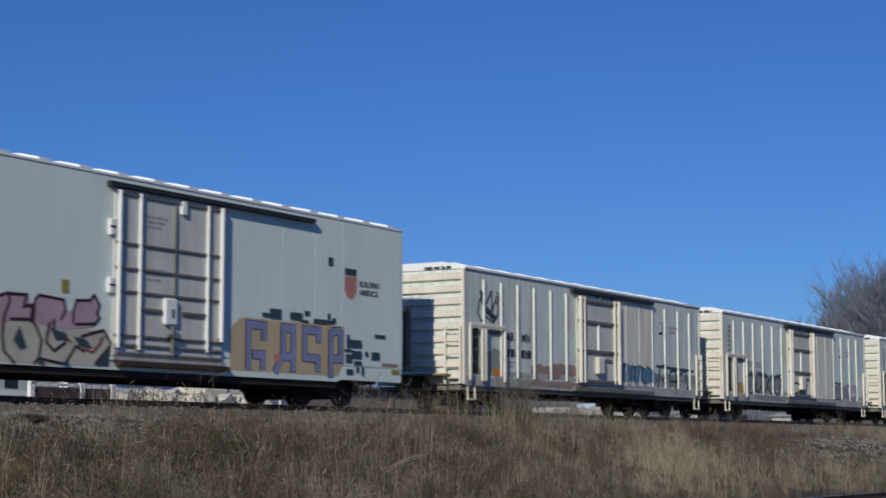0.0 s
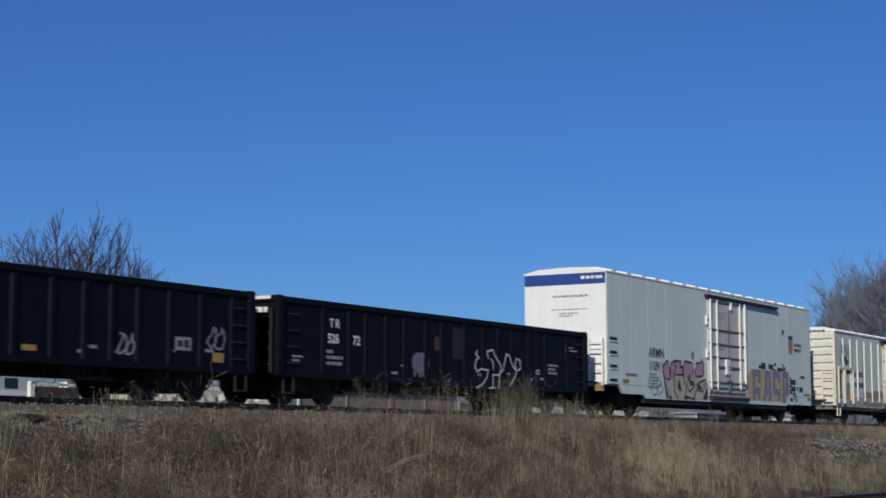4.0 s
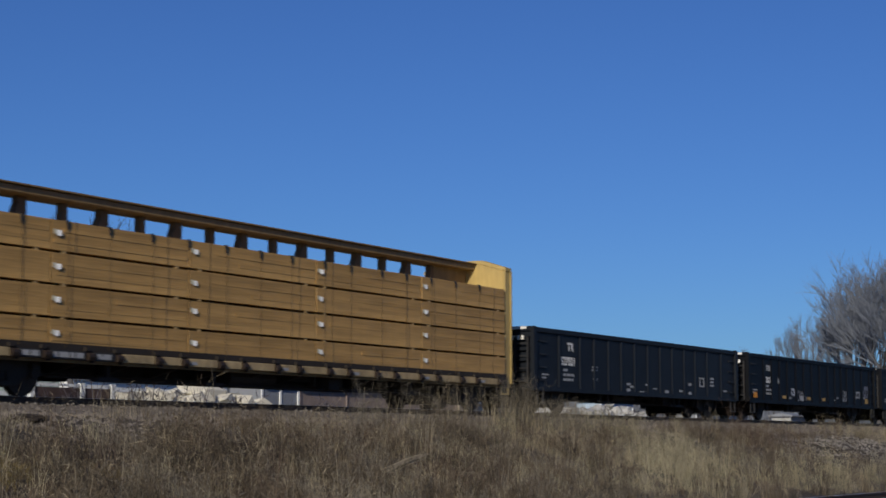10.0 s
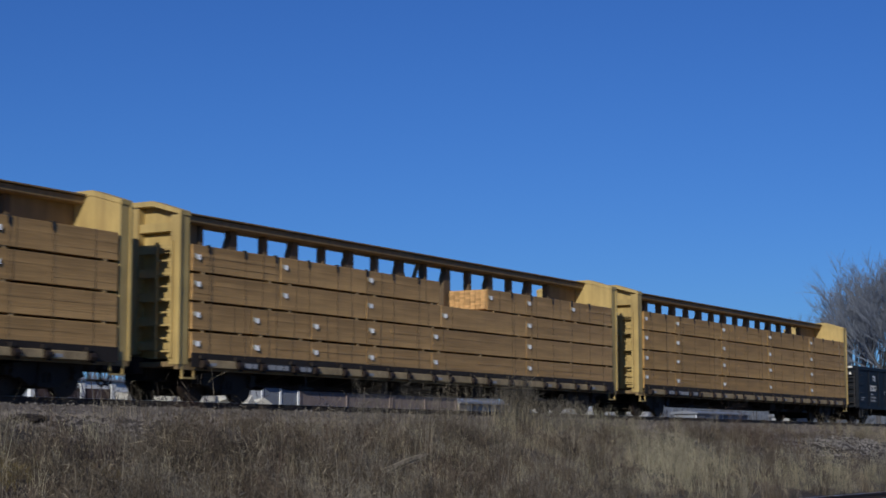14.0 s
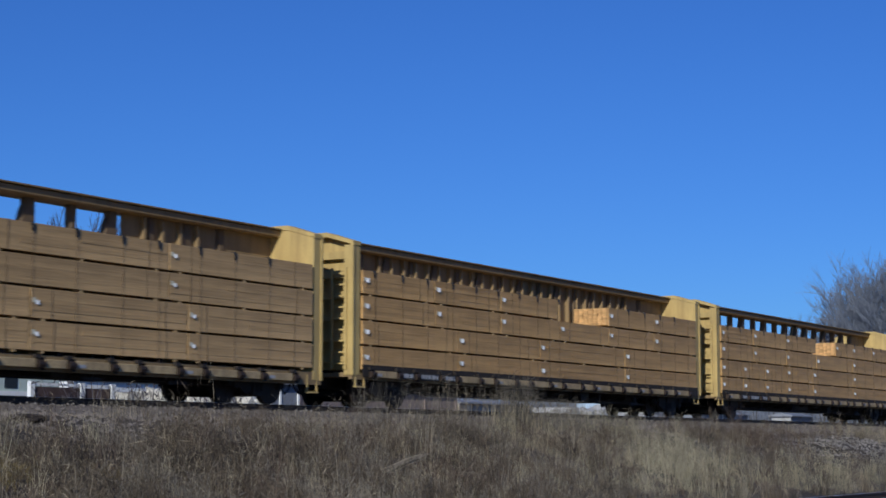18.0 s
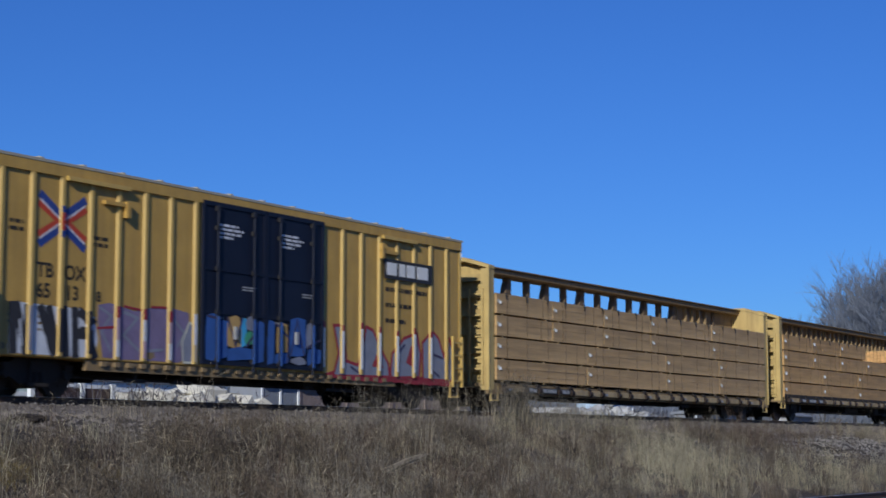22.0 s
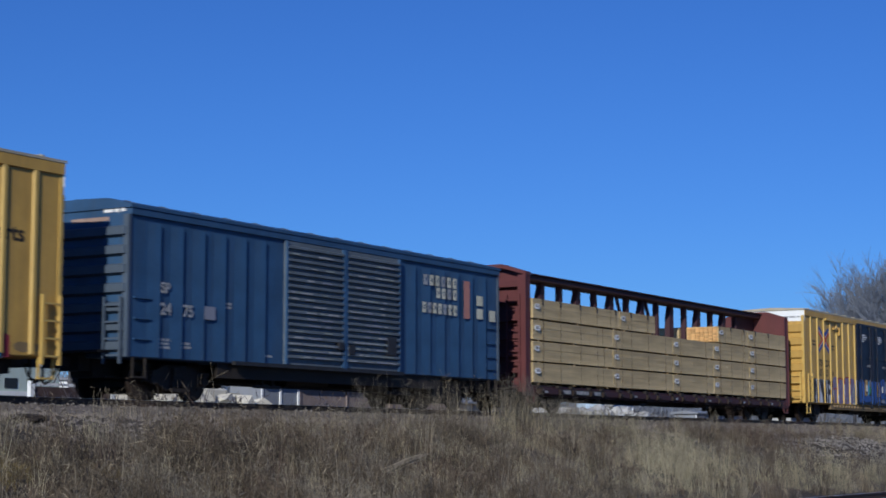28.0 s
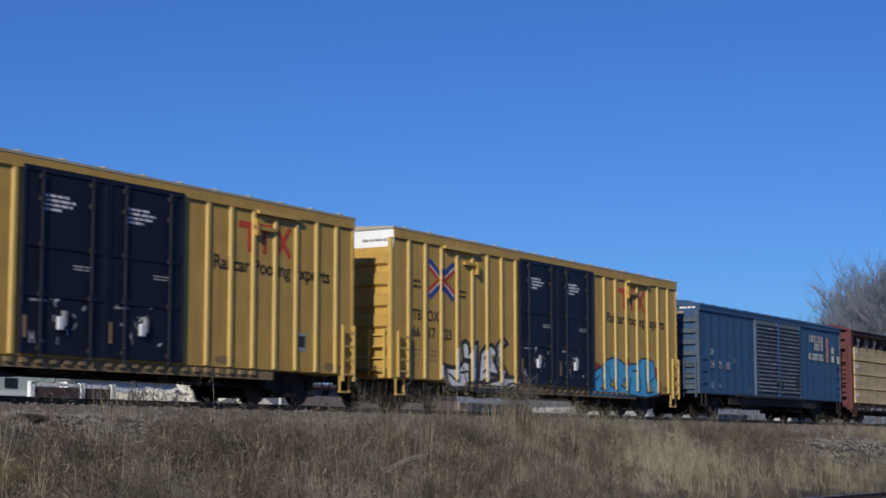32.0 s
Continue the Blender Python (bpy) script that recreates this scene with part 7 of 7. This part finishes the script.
tuft(40.5, -4.6, 0.42, 520, 1.35, GREY_WEED, "tall straw-coloured grass tuft on the upper bank", 31, 0.3)
tuft(39.6, -5.0, 0.7, 260, 1.0, STRAW, "tall straw-coloured grass tuft on the upper bank", 34, 0.4)
tuft(42.3, -5.0, 0.8, 520, 0.95, GREY_WEED, "tall grey-brown weed tuft on the upper bank", 32, 0.4, 4)
tuft(44.8, -5.1, 1.0, 400, 0.8, GREEN_STRAW, "tall straw-coloured grass tuft on the upper bank", 33, 0.4)
tuft(36.3, -4.4, 0.8, 130, 1.2, GREY_WEED, "thin dead weed stalks on the upper bank", 35, 0.25, 4)
tuft(37.6, -4.5, 0.5, 80, 1.3, PALE_STEM, "pale upright weed stalks on the upper bank", 36, 0.2, 3)
tuft(33.6, -4.5, 0.35, 70, 1.05, GREY_WEED, "thin dead weed stalks on the upper bank", 37, 0.25, 4)
tuft(34.9, -4.7, 0.5, 60, 0.8, PALE_STEM, "thin dead weed stalks on the upper bank", 38, 0.3, 3)
tuft(25.9, -3.7, 0.4, 60, 0.62, PALE_STEM, "thin pale weed stalks beside the ballast", 40, 0.25, 3)
tuft(26.9, -3.8, 0.5, 50, 0.55, GREY_WEED, "thin dead weed stalks beside the ballast", 42, 0.3, 3)
tuft(29.7, -5.4, 0.35, 110, 0.5, STRAW, "pale grass tuft on the bank", 43, 0.5)
tuft(31.4, -5.0, 0.4, 70, 0.55, PALE_STEM, "pale weed stalks on the bank", 44, 0.4, 3)
tuft(37.2, -8.2, 0.5, 90, 0.75, PALE_STEM, "pale upright weed stalks on the bank", 63, 0.3, 3)
tuft(22.5, -10.4, 0.5, 80, 0.5, PALE_STEM, "pale broken stalks low on the bank", 64, 0.7, 3)
tuft(26.0, -10.6, 0.5, 80, 0.5, PALE_STEM, "pale broken stalks low on the bank", 65, 0.7, 3)
tuft(25.4, -3.9, 0.6, 70, 0.45, GREY_WEED, "thin dead weed stalks on the upper bank", 39, 0.5, 3)
tuft(28.2, -6.1, 0.3, 90, 0.42, PALE_STEM, "pale grass tuft on the bank", 41, 0.6)
tuft(52.5, -6.6, 1.3, 700, 0.6, RUSSET, "dark russet weed clump on the bank", 50, 0.8, 4)
tuft(36.8, -7.4, 0.9, 420, 0.6, WEED, "brown weed clump on the bank", 52, 0.8, 4)
tuft(31.5, -6.6, 0.8, 300, 0.5, GREY_WEED, "grey weed clump on the bank", 54, 0.8, 4)
tuft(26.5, -7.6, 0.9, 420, 0.42, WEED, "brown weed clump on the bank", 56, 0.9, 5)
tuft(23.2, -8.6, 0.8, 420, 0.38, WEED, "brown weed clump on the bank", 58, 0.9, 5)
tuft(42.0, -8.6, 0.9, 500, 0.6, GREEN_STRAW, "dense pale straw tuft low on the bank", 60, 0.6)
tuft(38.5, -10.2, 0.8, 420, 0.55, GREEN_STRAW, "dense pale straw tuft low on the bank", 62, 0.6)
tuft(70.0, -5.6, 2.2, 500, 0.6, STRAW, "straw-coloured grass beside the gravel heap", 45, 0.6)
tuft(17.2, -9.3, 0.5, 160, 0.5, OLIVE_LEAF, "olive weed with yellowed leaves", 47, 0.8, 6)
tuft(19.3, -9.6, 0.4, 110, 0.42, OLIVE_LEAF, "olive weed with yellowed leaves", 48, 0.8, 6)
tuft(21.5, -9.9, 0.3, 70, 0.4, STRAW, "pale grass tuft on the bank", 49, 0.6)


def fallen_stalk():
    """A sheaf of tall pale stalks broken over the weeds, with thin upright ones beside it."""
    ob = thing("fallen_stalk", "pale dry stalks bent over among the weeds", "plant")
    ob.location = (27.6, -9.6, float(ground_z(27.6, -9.6)) + 0.12)
    rng = random.Random(7)
    for k in range(16):
        bm = bmesh.new()
        o = Vector((rng.uniform(-0.08, 0.08), rng.uniform(-0.1, 0.1), rng.uniform(-0.03, 0.05)))
        w = rng.uniform(0.85, 1.1)
        bent = [Vector((0.3, 0, 0)), Vector((0.28, 0, 0.3)), Vector((0.1, -0.02, 0.42)), Vector((-0.5, -0.04, 0.33)), Vector((-1.1, -0.06, 0.2)), Vector((-1.6, -0.1, 0.1))]
        tall = [Vector((0.3, 0, 0)), Vector((0.3, 0, 0.4)), Vector((0.33, 0, 0.75 * w)), Vector((0.36, 0, 1.0 * w))]
        pts = bent if k < 10 else tall
        for a, b in zip(pts, pts[1:]):
            add_tube(bm, o + a * w, o + b * w, 0.008 if k < 10 else 0.004, 0.006 if k < 10 else 0.003, n=5)
        part("stem", bm, PALE_STEM, ob)


fallen_stalk()


# ---- bare trees ----
def bare_tree(at, height, spread, seed, limbs=7, depth=5, upright=0.5, label="leafless winter tree with a dense fan of twigs", fine=0.016, rise=0.3, tilt_most=0.75, arching=False):
    rng = random.Random(seed)
    tree = thing("bare_tree", label, "tree", "bare trees")
    tree.location = at
    trunk_h = height * (0.4 if arching else 0.22 if rise < 0.35 else 0.12)
    wood, twigs = [], []

    def grow(p, d, length, radius, level):
        q = p + d * length
        (wood if level <= 1 else twigs).append((p, q, radius, radius * 0.68))
        if level >= depth:
            return
        for _ in range(rng.choice((3, 4, 4)) if level < depth - 1 else 8):
            t = rng.uniform(0.62 if level == 1 and rise > 0.35 else 0.45, 1.0)
            bend = Vector((rng.uniform(-1, 1), rng.uniform(-1, 1), rng.uniform(-0.5, 0.7) + upright * 0.35))
            nd = (d * 0.9 + bend * (0.62 if level < 3 else 0.75) * spread + Vector((0, 0, 0.22 * upright))).normalized()
            grow(p + d * length * t, nd, length * (rng.uniform(0.58, 0.8) if level < 2 else rng.uniform(0.5, 0.72)), max(radius * 0.58, fine), level + 1)

    base = Vector((0, 0, 0))
    top = Vector((rng.uniform(-0.2, 0.2), rng.uniform(-0.2, 0.2), trunk_h))
    wood.append((base, top, height * 0.015, height * 0.011))
    for i in range(limbs if arching else 0):
        # a bowed limb from the trunk to a point on the dome, with side branches and twigs that turn upwards
        a, tilt = 2.4 * i, tilt_most * math.sqrt((i + 0.5) / limbs)
        far = 1.0 if i % 3 else rng.uniform(0.7, 0.9)
        end = Vector((math.cos(a) * math.sin(tilt) * spread, math.sin(a) * math.sin(tilt) * spread, height * 0.56 + height * 0.44 * math.cos(tilt))) * far + top * (1 - far)
        bow = top.lerp(end, 0.5) + Vector((end.x * 0.2, end.y * 0.2, -0.06 * height * math.sin(tilt)))
        path = [top.lerp(bow, t).lerp(bow.lerp(end, t), t) for t in (0, 0.2, 0.4, 0.55, 0.7, 0.85, 1.0)]
        for k, (p, q) in enumerate(zip(path, path[1:])):
            r = 0.075 * (1 - k / 7.5)
            (wood if k < 2 else twigs).append((p, q, r, r * 0.85))
            along = (q - p).normalized()
            for _ in range(0 if k < 1 else 5):
                d = (along + Vector((rng.uniform(-1, 1), rng.uniform(-1, 1), rng.uniform(-0.3, 0.8)))).normalized()
                b0 = p.lerp(q, rng.random())
                b1 = b0 + d * rng.uniform(0.6, 1.2)
                b2 = b1 + (d + Vector((rng.uniform(-0.5, 0.5), rng.uniform(-0.5, 0.5), 0.4))).normalized() * rng.uniform(0.4, 0.8)
                twigs.append((b0, b1, 0.026, 0.018))
                twigs.append((b1, b2, 0.018, fine))
                for _ in range(5):
                    t0 = b0.lerp(b1, rng.uniform(0.4, 1)) if rng.random() < 0.5 else b1.lerp(b2, rng.random())
                    twigs.append((t0, t0 + (d + Vector((rng.uniform(-1, 1), rng.uniform(-1, 1), rng.uniform(-0.3, 0.9)))).normalized() * rng.uniform(0.25, 0.6), fine, fine * 0.7))
    for i in range(0 if arching else limbs):
        a = 6.2832 * i / limbs + rng.uniform(-0.4, 0.4)
        tilt = rng.uniform(0.12, tilt_most) * spread
        d = Vector((math.cos(a) * tilt, math.sin(a) * tilt, 1)).normalized()
        grow(top * rng.uniform(0.7, 1.0), d, height * rng.uniform(0.85, 1.15) * rise, height * 0.0055, 1)
    fit = height / (np.percentile([s[1].z for s in twigs], 99.6) if arching else max(s[1].z for s in wood + twigs))
    wood, twigs = ([(a * fit, b * fit, r0, r1) for a, b, r0, r1 in group] for group in (wood, twigs))
    bm = bmesh.new()
    for a, b, r0, r1 in wood:
        add_tube(bm, a, b, r0, r1, n=7)
    part("trunk", bm, BARK, tree)
    P0, P1 = np.array([tuple(s[0]) for s in twigs]), np.array([tuple(s[1]) for s in twigs])
    R0, R1 = np.array([s[2] for s in twigs])[:, None, None], np.array([s[3] for s in twigs])[:, None, None]
    D = P1 - P0
    D /= np.linalg.norm(D, axis=1, keepdims=True)
    U = np.cross(D, np.where(np.abs(D[:, 2:3]) > 0.9, [[1.0, 0, 0]], [[0, 0, 1.0]]))
    U /= np.linalg.norm(U, axis=1, keepdims=True)
    V = np.cross(D, U)
    ang = np.array([0, 2.0944, 4.1888])
    ring = np.cos(ang)[None, :, None] * U[:, None] + np.sin(ang)[None, :, None] * V[:, None]
    v = np.concatenate([P0[:, None] + ring * R0, P1[:, None] + ring * R1], 1).reshape(-1, 3)
    f = (np.array([(0, 1, 4, 3), (1, 2, 5, 4), (2, 0, 3, 5)])[None] + 6 * np.arange(len(twigs))[:, None, None]).reshape(-1, 4)
    me = bpy.data.meshes.new("crown")
    me.from_pydata(v.tolist(), [], f.tolist())
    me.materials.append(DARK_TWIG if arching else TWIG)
    crown = new("crown", me)
    crown.parent = tree
    return tree


def at_bearing(pixel, reach):
    """A place by its bearing from the camera, given as a picture column, and its distance."""
    a = radians(59.07) + math.atan((pixel - 784) / 3084)
    return reach * math.sin(a), -26.63 + reach * math.cos(a)


def plant_tree(column, reach, height, spread, seed, up, rise, limbs, depth, fine, label, tilt_most=0.8, arching=False):
    tx, ty = at_bearing(column, reach)
    bare_tree((tx, ty, float(ground_z(tx, ty)) - 0.1), height, spread, seed, limbs=limbs, depth=depth, upright=up, fine=fine, label=label, rise=rise, tilt_most=tilt_most, arching=arching)


plant_tree(128, 100, 12.7, 5.1, 3, 0.1, 0.36, 64, 6, 0.011, "leafless winter tree with a wide fan of limbs", 1.5, True)
for column, reach, height, spread, seed in ((1605, 175, 19.2, 0.95, 5), (1552, 182, 19.4, 0.8, 6), (1658, 180, 19.8, 1.0, 7), (1512, 190, 17.6, 0.5, 8)):
    plant_tree(column, reach, height, spread, seed, 0.25, 0.33, 14, 5, 0.0085, "leafless winter tree with a dense fan of fine twigs", 0.75)
for column, reach, height, spread, seed in ((1456, 200, 16.4, 0.5, 14), (1430, 210, 15.2, 0.44, 9), (1400, 215, 14.2, 0.42, 10), (1366, 220, 13.8, 0.42, 12), (1335, 225, 12.6, 0.42, 13), (1300, 230, 11.8, 0.42, 15), (1275, 232, 11.2, 0.4, 16)):
    plant_tree(column, reach, height, spread, seed, 0.8, 0.42, 3, 5, 0.006, "slender leafless tree beyond the line", 0.6)


def far_woods():
    """A low band of leafless scrub along the skyline."""
    r = np.random.RandomState(77)
    n = 60000
    x = r.uniform(-100, 650, n)
    y = 95 + r.uniform(0, 25, n)
    h = 8.6 + 0.8 * np.sin(x / 9.0) * np.sin(x / 23.0) + r.uniform(-2.5, 0.8, n)
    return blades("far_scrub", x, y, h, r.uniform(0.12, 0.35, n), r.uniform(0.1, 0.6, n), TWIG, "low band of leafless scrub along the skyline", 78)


far_woods()


# ---- low yard buildings and stores behind the line ----
def lot(pixel0, pixel1, y):
    a, b = (math.tan(radians(59.07) + math.atan((p - 784) / 3084)) * (y + 26.63) for p in (pixel0, pixel1))
    return a, b


def shed(name, label, p0, p1, y, depth, height, wall, roof, bay=2.4, windows=True):
    x0, x1 = lot(p0, p1, y)
    z = float(ground_z((x0 + x1) / 2, y)) - 0.05
    ob = thing(name, label, "building")
    ob.location = (x0, y, z)
    L = x1 - x0
    part("wall", boxes((0, L, 0, depth, 0, height), bevel=0.02), wall, ob)
    part("roof", extrude_x([(-0.25, height), (-0.25, height + 0.1), (depth / 2, height + 0.28), (depth + 0.25, height + 0.1), (depth + 0.25, height)], -0.2, L + 0.2), roof, ob)
    n = max(2, int(L / bay))
    repeat("pilaster", boxes((-0.07, 0.07, -0.06, -0.002, 0, height)), WHITE if wall in (SHED, PALE_BLUE, WHITE) else wall, ob, [(L * i / n, 0, 0) for i in range(n + 1)])
    if windows:
        repeat("window", boxes((-0.45, 0.45, -0.02, -0.003, height * 0.5, height * 0.8)), GLASS, ob, [(L * (i + 0.5) / n, 0, 0) for i in range(n)])
    return ob


shed("storage_shed", "pale blue storage shed behind the line", -60, 70, 34.0, 3, 3.6, PALE_BLUE, WHITE)
shed("long_shed", "long blue-grey sheet metal shed", 464, 528, 26.0, 2, 3.1, SHED, SHED, 2.0, windows=False)
shed("brick_store", "low dull pink brick store", 531, 690, 26.0, 2, 3.0, BRICK, MAROON, 60.0, windows=False)
shed("brick_workshop", "low pink brick workshop", 694, 806, 26.0, 2, 3.0, BRICK, MAROON, 5.0, windows=False)
shed("rendered_workshop", "low beige rendered workshop", 812, 935, 26.0, 2, 2.5, BEIGE, SHED, 4.0, windows=False)
shed("pale_hut", "small pale blue hut beyond the line", 1062, 1118, 30.0, 2, 3.2, PALE_BLUE, SHED, 3.0, windows=False)
shed("grey_shed", "grey sheet shed far beyond the line", 1230, 1320, 30.0, 2, 2.6, SHED, SHED, 9.0, windows=False)
shed("grey_kiosk", "small grey kiosk beyond the line", 1396, 1432, 20.0, 1.5, 2.2, CONCRETE, SHED, 9.0, windows=False)
shed("white_hall", "long white hall at the back of the yard", 130, 400, 60.0, 4, 4.7, WHITE, SHED, 6.0)


def yard_trailer(p0, p1, y):
    """A pale box trailer on wheels with dark side slots."""
    x0, x1 = lot(p0, p1, y)
    ob = thing("box_trailer", "pale green-white box trailer parked in the yard", "trailer")
    ob.location = (x0, y, float(ground_z(x0, y)))
    L = x1 - x0
    part("body", boxes((0, L, 0, 2.3, 0.8, 2.9), bevel=0.04), PALE_GREEN, ob)
    part("roof_rail", boxes((-0.03, L + 0.03, -0.04, 0.04, 2.75, 2.95)), WHITE, ob)
    part("lower_rail", boxes((-0.03, L + 0.03, -0.05, -0.002, 1.7, 1.85)), WHITE, ob)
    repeat("side_slot", boxes((-0.3, 0.3, -0.02, -0.002, 1.95, 2.3)), GLASS, ob, [(0.8 + 1.3 * i, 0, 0) for i in range(int(L / 1.3) - 1)])
    repeat("wheel", tubes(((0, -0.05, 0.42), (0, 0.2, 0.42), 0.42), n=16), STEEL, ob, [(L * 0.7, 0, 0), (L * 0.82, 0, 0)])


yard_trailer(-60, 108, 17.0)


def yard_fence(columns, y):
    xs = [lot(c, c, y)[0] for c in columns]
    ob = thing("yard_fence", "white post fence with maroon boards", "fence")
    ob.location = (xs[0], y, float(ground_z(xs[0], y)))
    for x in xs:
        part("post", boxes((x - xs[0] - 0.11, x - xs[0] + 0.11, -0.08, 0.08, 0, 2.12), bevel=0.01), WHITE, ob)
    for p, q in zip(xs, xs[1:]):
        a, b = p - xs[0] + 0.12, q - xs[0] - 0.12
        part("board", boxes((a, b, -0.03, 0.03, 1.35, 1.95)), MAROON, ob)
        part("cap_rail", boxes((a, b, -0.05, 0.05, 1.99, 2.08)), WHITE, ob)


yard_fence((57, 146, 200), 15.0)


def yard_bush(column, y, tall, seed):
    r = np.random.RandomState(seed)
    x = lot(column, column, y)[0]
    n = 20
    return blades("bare_bush", x + r.normal(0, 0.25, n), y + r.normal(0, 0.2, n), tall * r.uniform(0.5, 1.1, n), r.uniform(0.02, 0.045, n), r.uniform(0.1, 0.8, n), DARK_TWIG, "leafless shrub in the yard", seed + 1, twigs=3)


for k, (column, tall) in enumerate(((172, 4.0), (262, 3.8), (110, 2.9), (225, 2.6), (300, 2.4), (352, 2.9), (430, 2.3), (560, 2.2), (640, 2.5), (1100, 2.6), (1158, 2.9))):
    yard_bush(column, 14.0, tall, 200 + k)


def rubble_pile(p0, p1, y, tall, count, seed, label, stone=RUBBLE):
    """Broken slabs heaped on a core of rubble."""
    x0, x1 = lot(p0, p1, y)
    rng = random.Random(seed)
    heap = thing("rubble_pile", label, "rubble")
    heap.location = (x0, y, float(ground_z(x0, y)))
    L = x1 - x0
    core = bmesh.new()
    n = max(6, int(L / 1.1))
    for k in range(n):
        x = L * (k + 0.5) / n
        add_box(core, x - L / n * 0.52, x + L / n * 0.52, 0.2, 3.0, -0.1, tall * rng.uniform(0.8, 0.97))
    part("core", core, stone, heap)
    shapes = []
    for k in range(12):
        bm = bmesh.new()
        bmesh.ops.create_icosphere(bm, subdivisions=1, radius=1.0)
        s = Vector((rng.uniform(0.4, 1.1), rng.uniform(0.35, 0.7), rng.uniform(0.16, 0.42)))
        for v in bm.verts:
            q = 1 + rng.uniform(-0.25, 0.25)
            v.co = Vector((max(-0.75, min(0.75, v.co.x)) * s.x * q, v.co.y * s.y * q, max(-0.7, min(0.7, v.co.z)) * s.z * q * 1.3))
        shapes.append(mesh_of(bm, "slab", stone))
    for k in range(count):
        ob = new("slab", shapes[k % 12])
        x = rng.uniform(0, L)
        lift = rng.uniform(0, 1) * tall * (0.85 + 0.15 * math.sin(2.1 * x + seed)) * min(1, 0.45 + 2.0 * min(x, L - x) / L)
        ob.parent, ob.location = heap, (x, rng.uniform(-0.3, 0.6) - (tall - lift) * 0.3, lift + 0.12)
        ob.rotation_euler = (rng.uniform(-0.35, 0.35), rng.uniform(-0.35, 0.35), rng.uniform(-0.6, 0.6))


rubble_pile(236, 462, 20.0, 2.35, 300, 5, "pile of pale broken limestone slabs")
rubble_pile(1000, 1168, 24.0, 2.5, 190, 8, "heap of grey broken concrete beyond the line", CONCRETE)
rubble_pile(1330, 1445, 24.0, 1.9, 80, 9, "low grey rubble bank beyond the line", CONCRETE)


# ---- what moves ----
def motions():
    for ob, x, y, z in CARS:
        walk(ob, [(t, pose(x + s, y, z)) for t, s in TRAIN])
    times = [t for t, _ in TRAIN]
    gone = [s for _, s in TRAIN]
    steps = [k / 15 for k in range(481)]
    turned = [math.degrees(float(np.interp(t, times, gone)) / WHEEL_R) for t in steps]
    for wheel, x in WHEELSETS:
        walk(wheel, [(t, pose(x, 0, WHEEL_R, 0, a, 0)) for t, a in zip(steps, turned)])


motions()
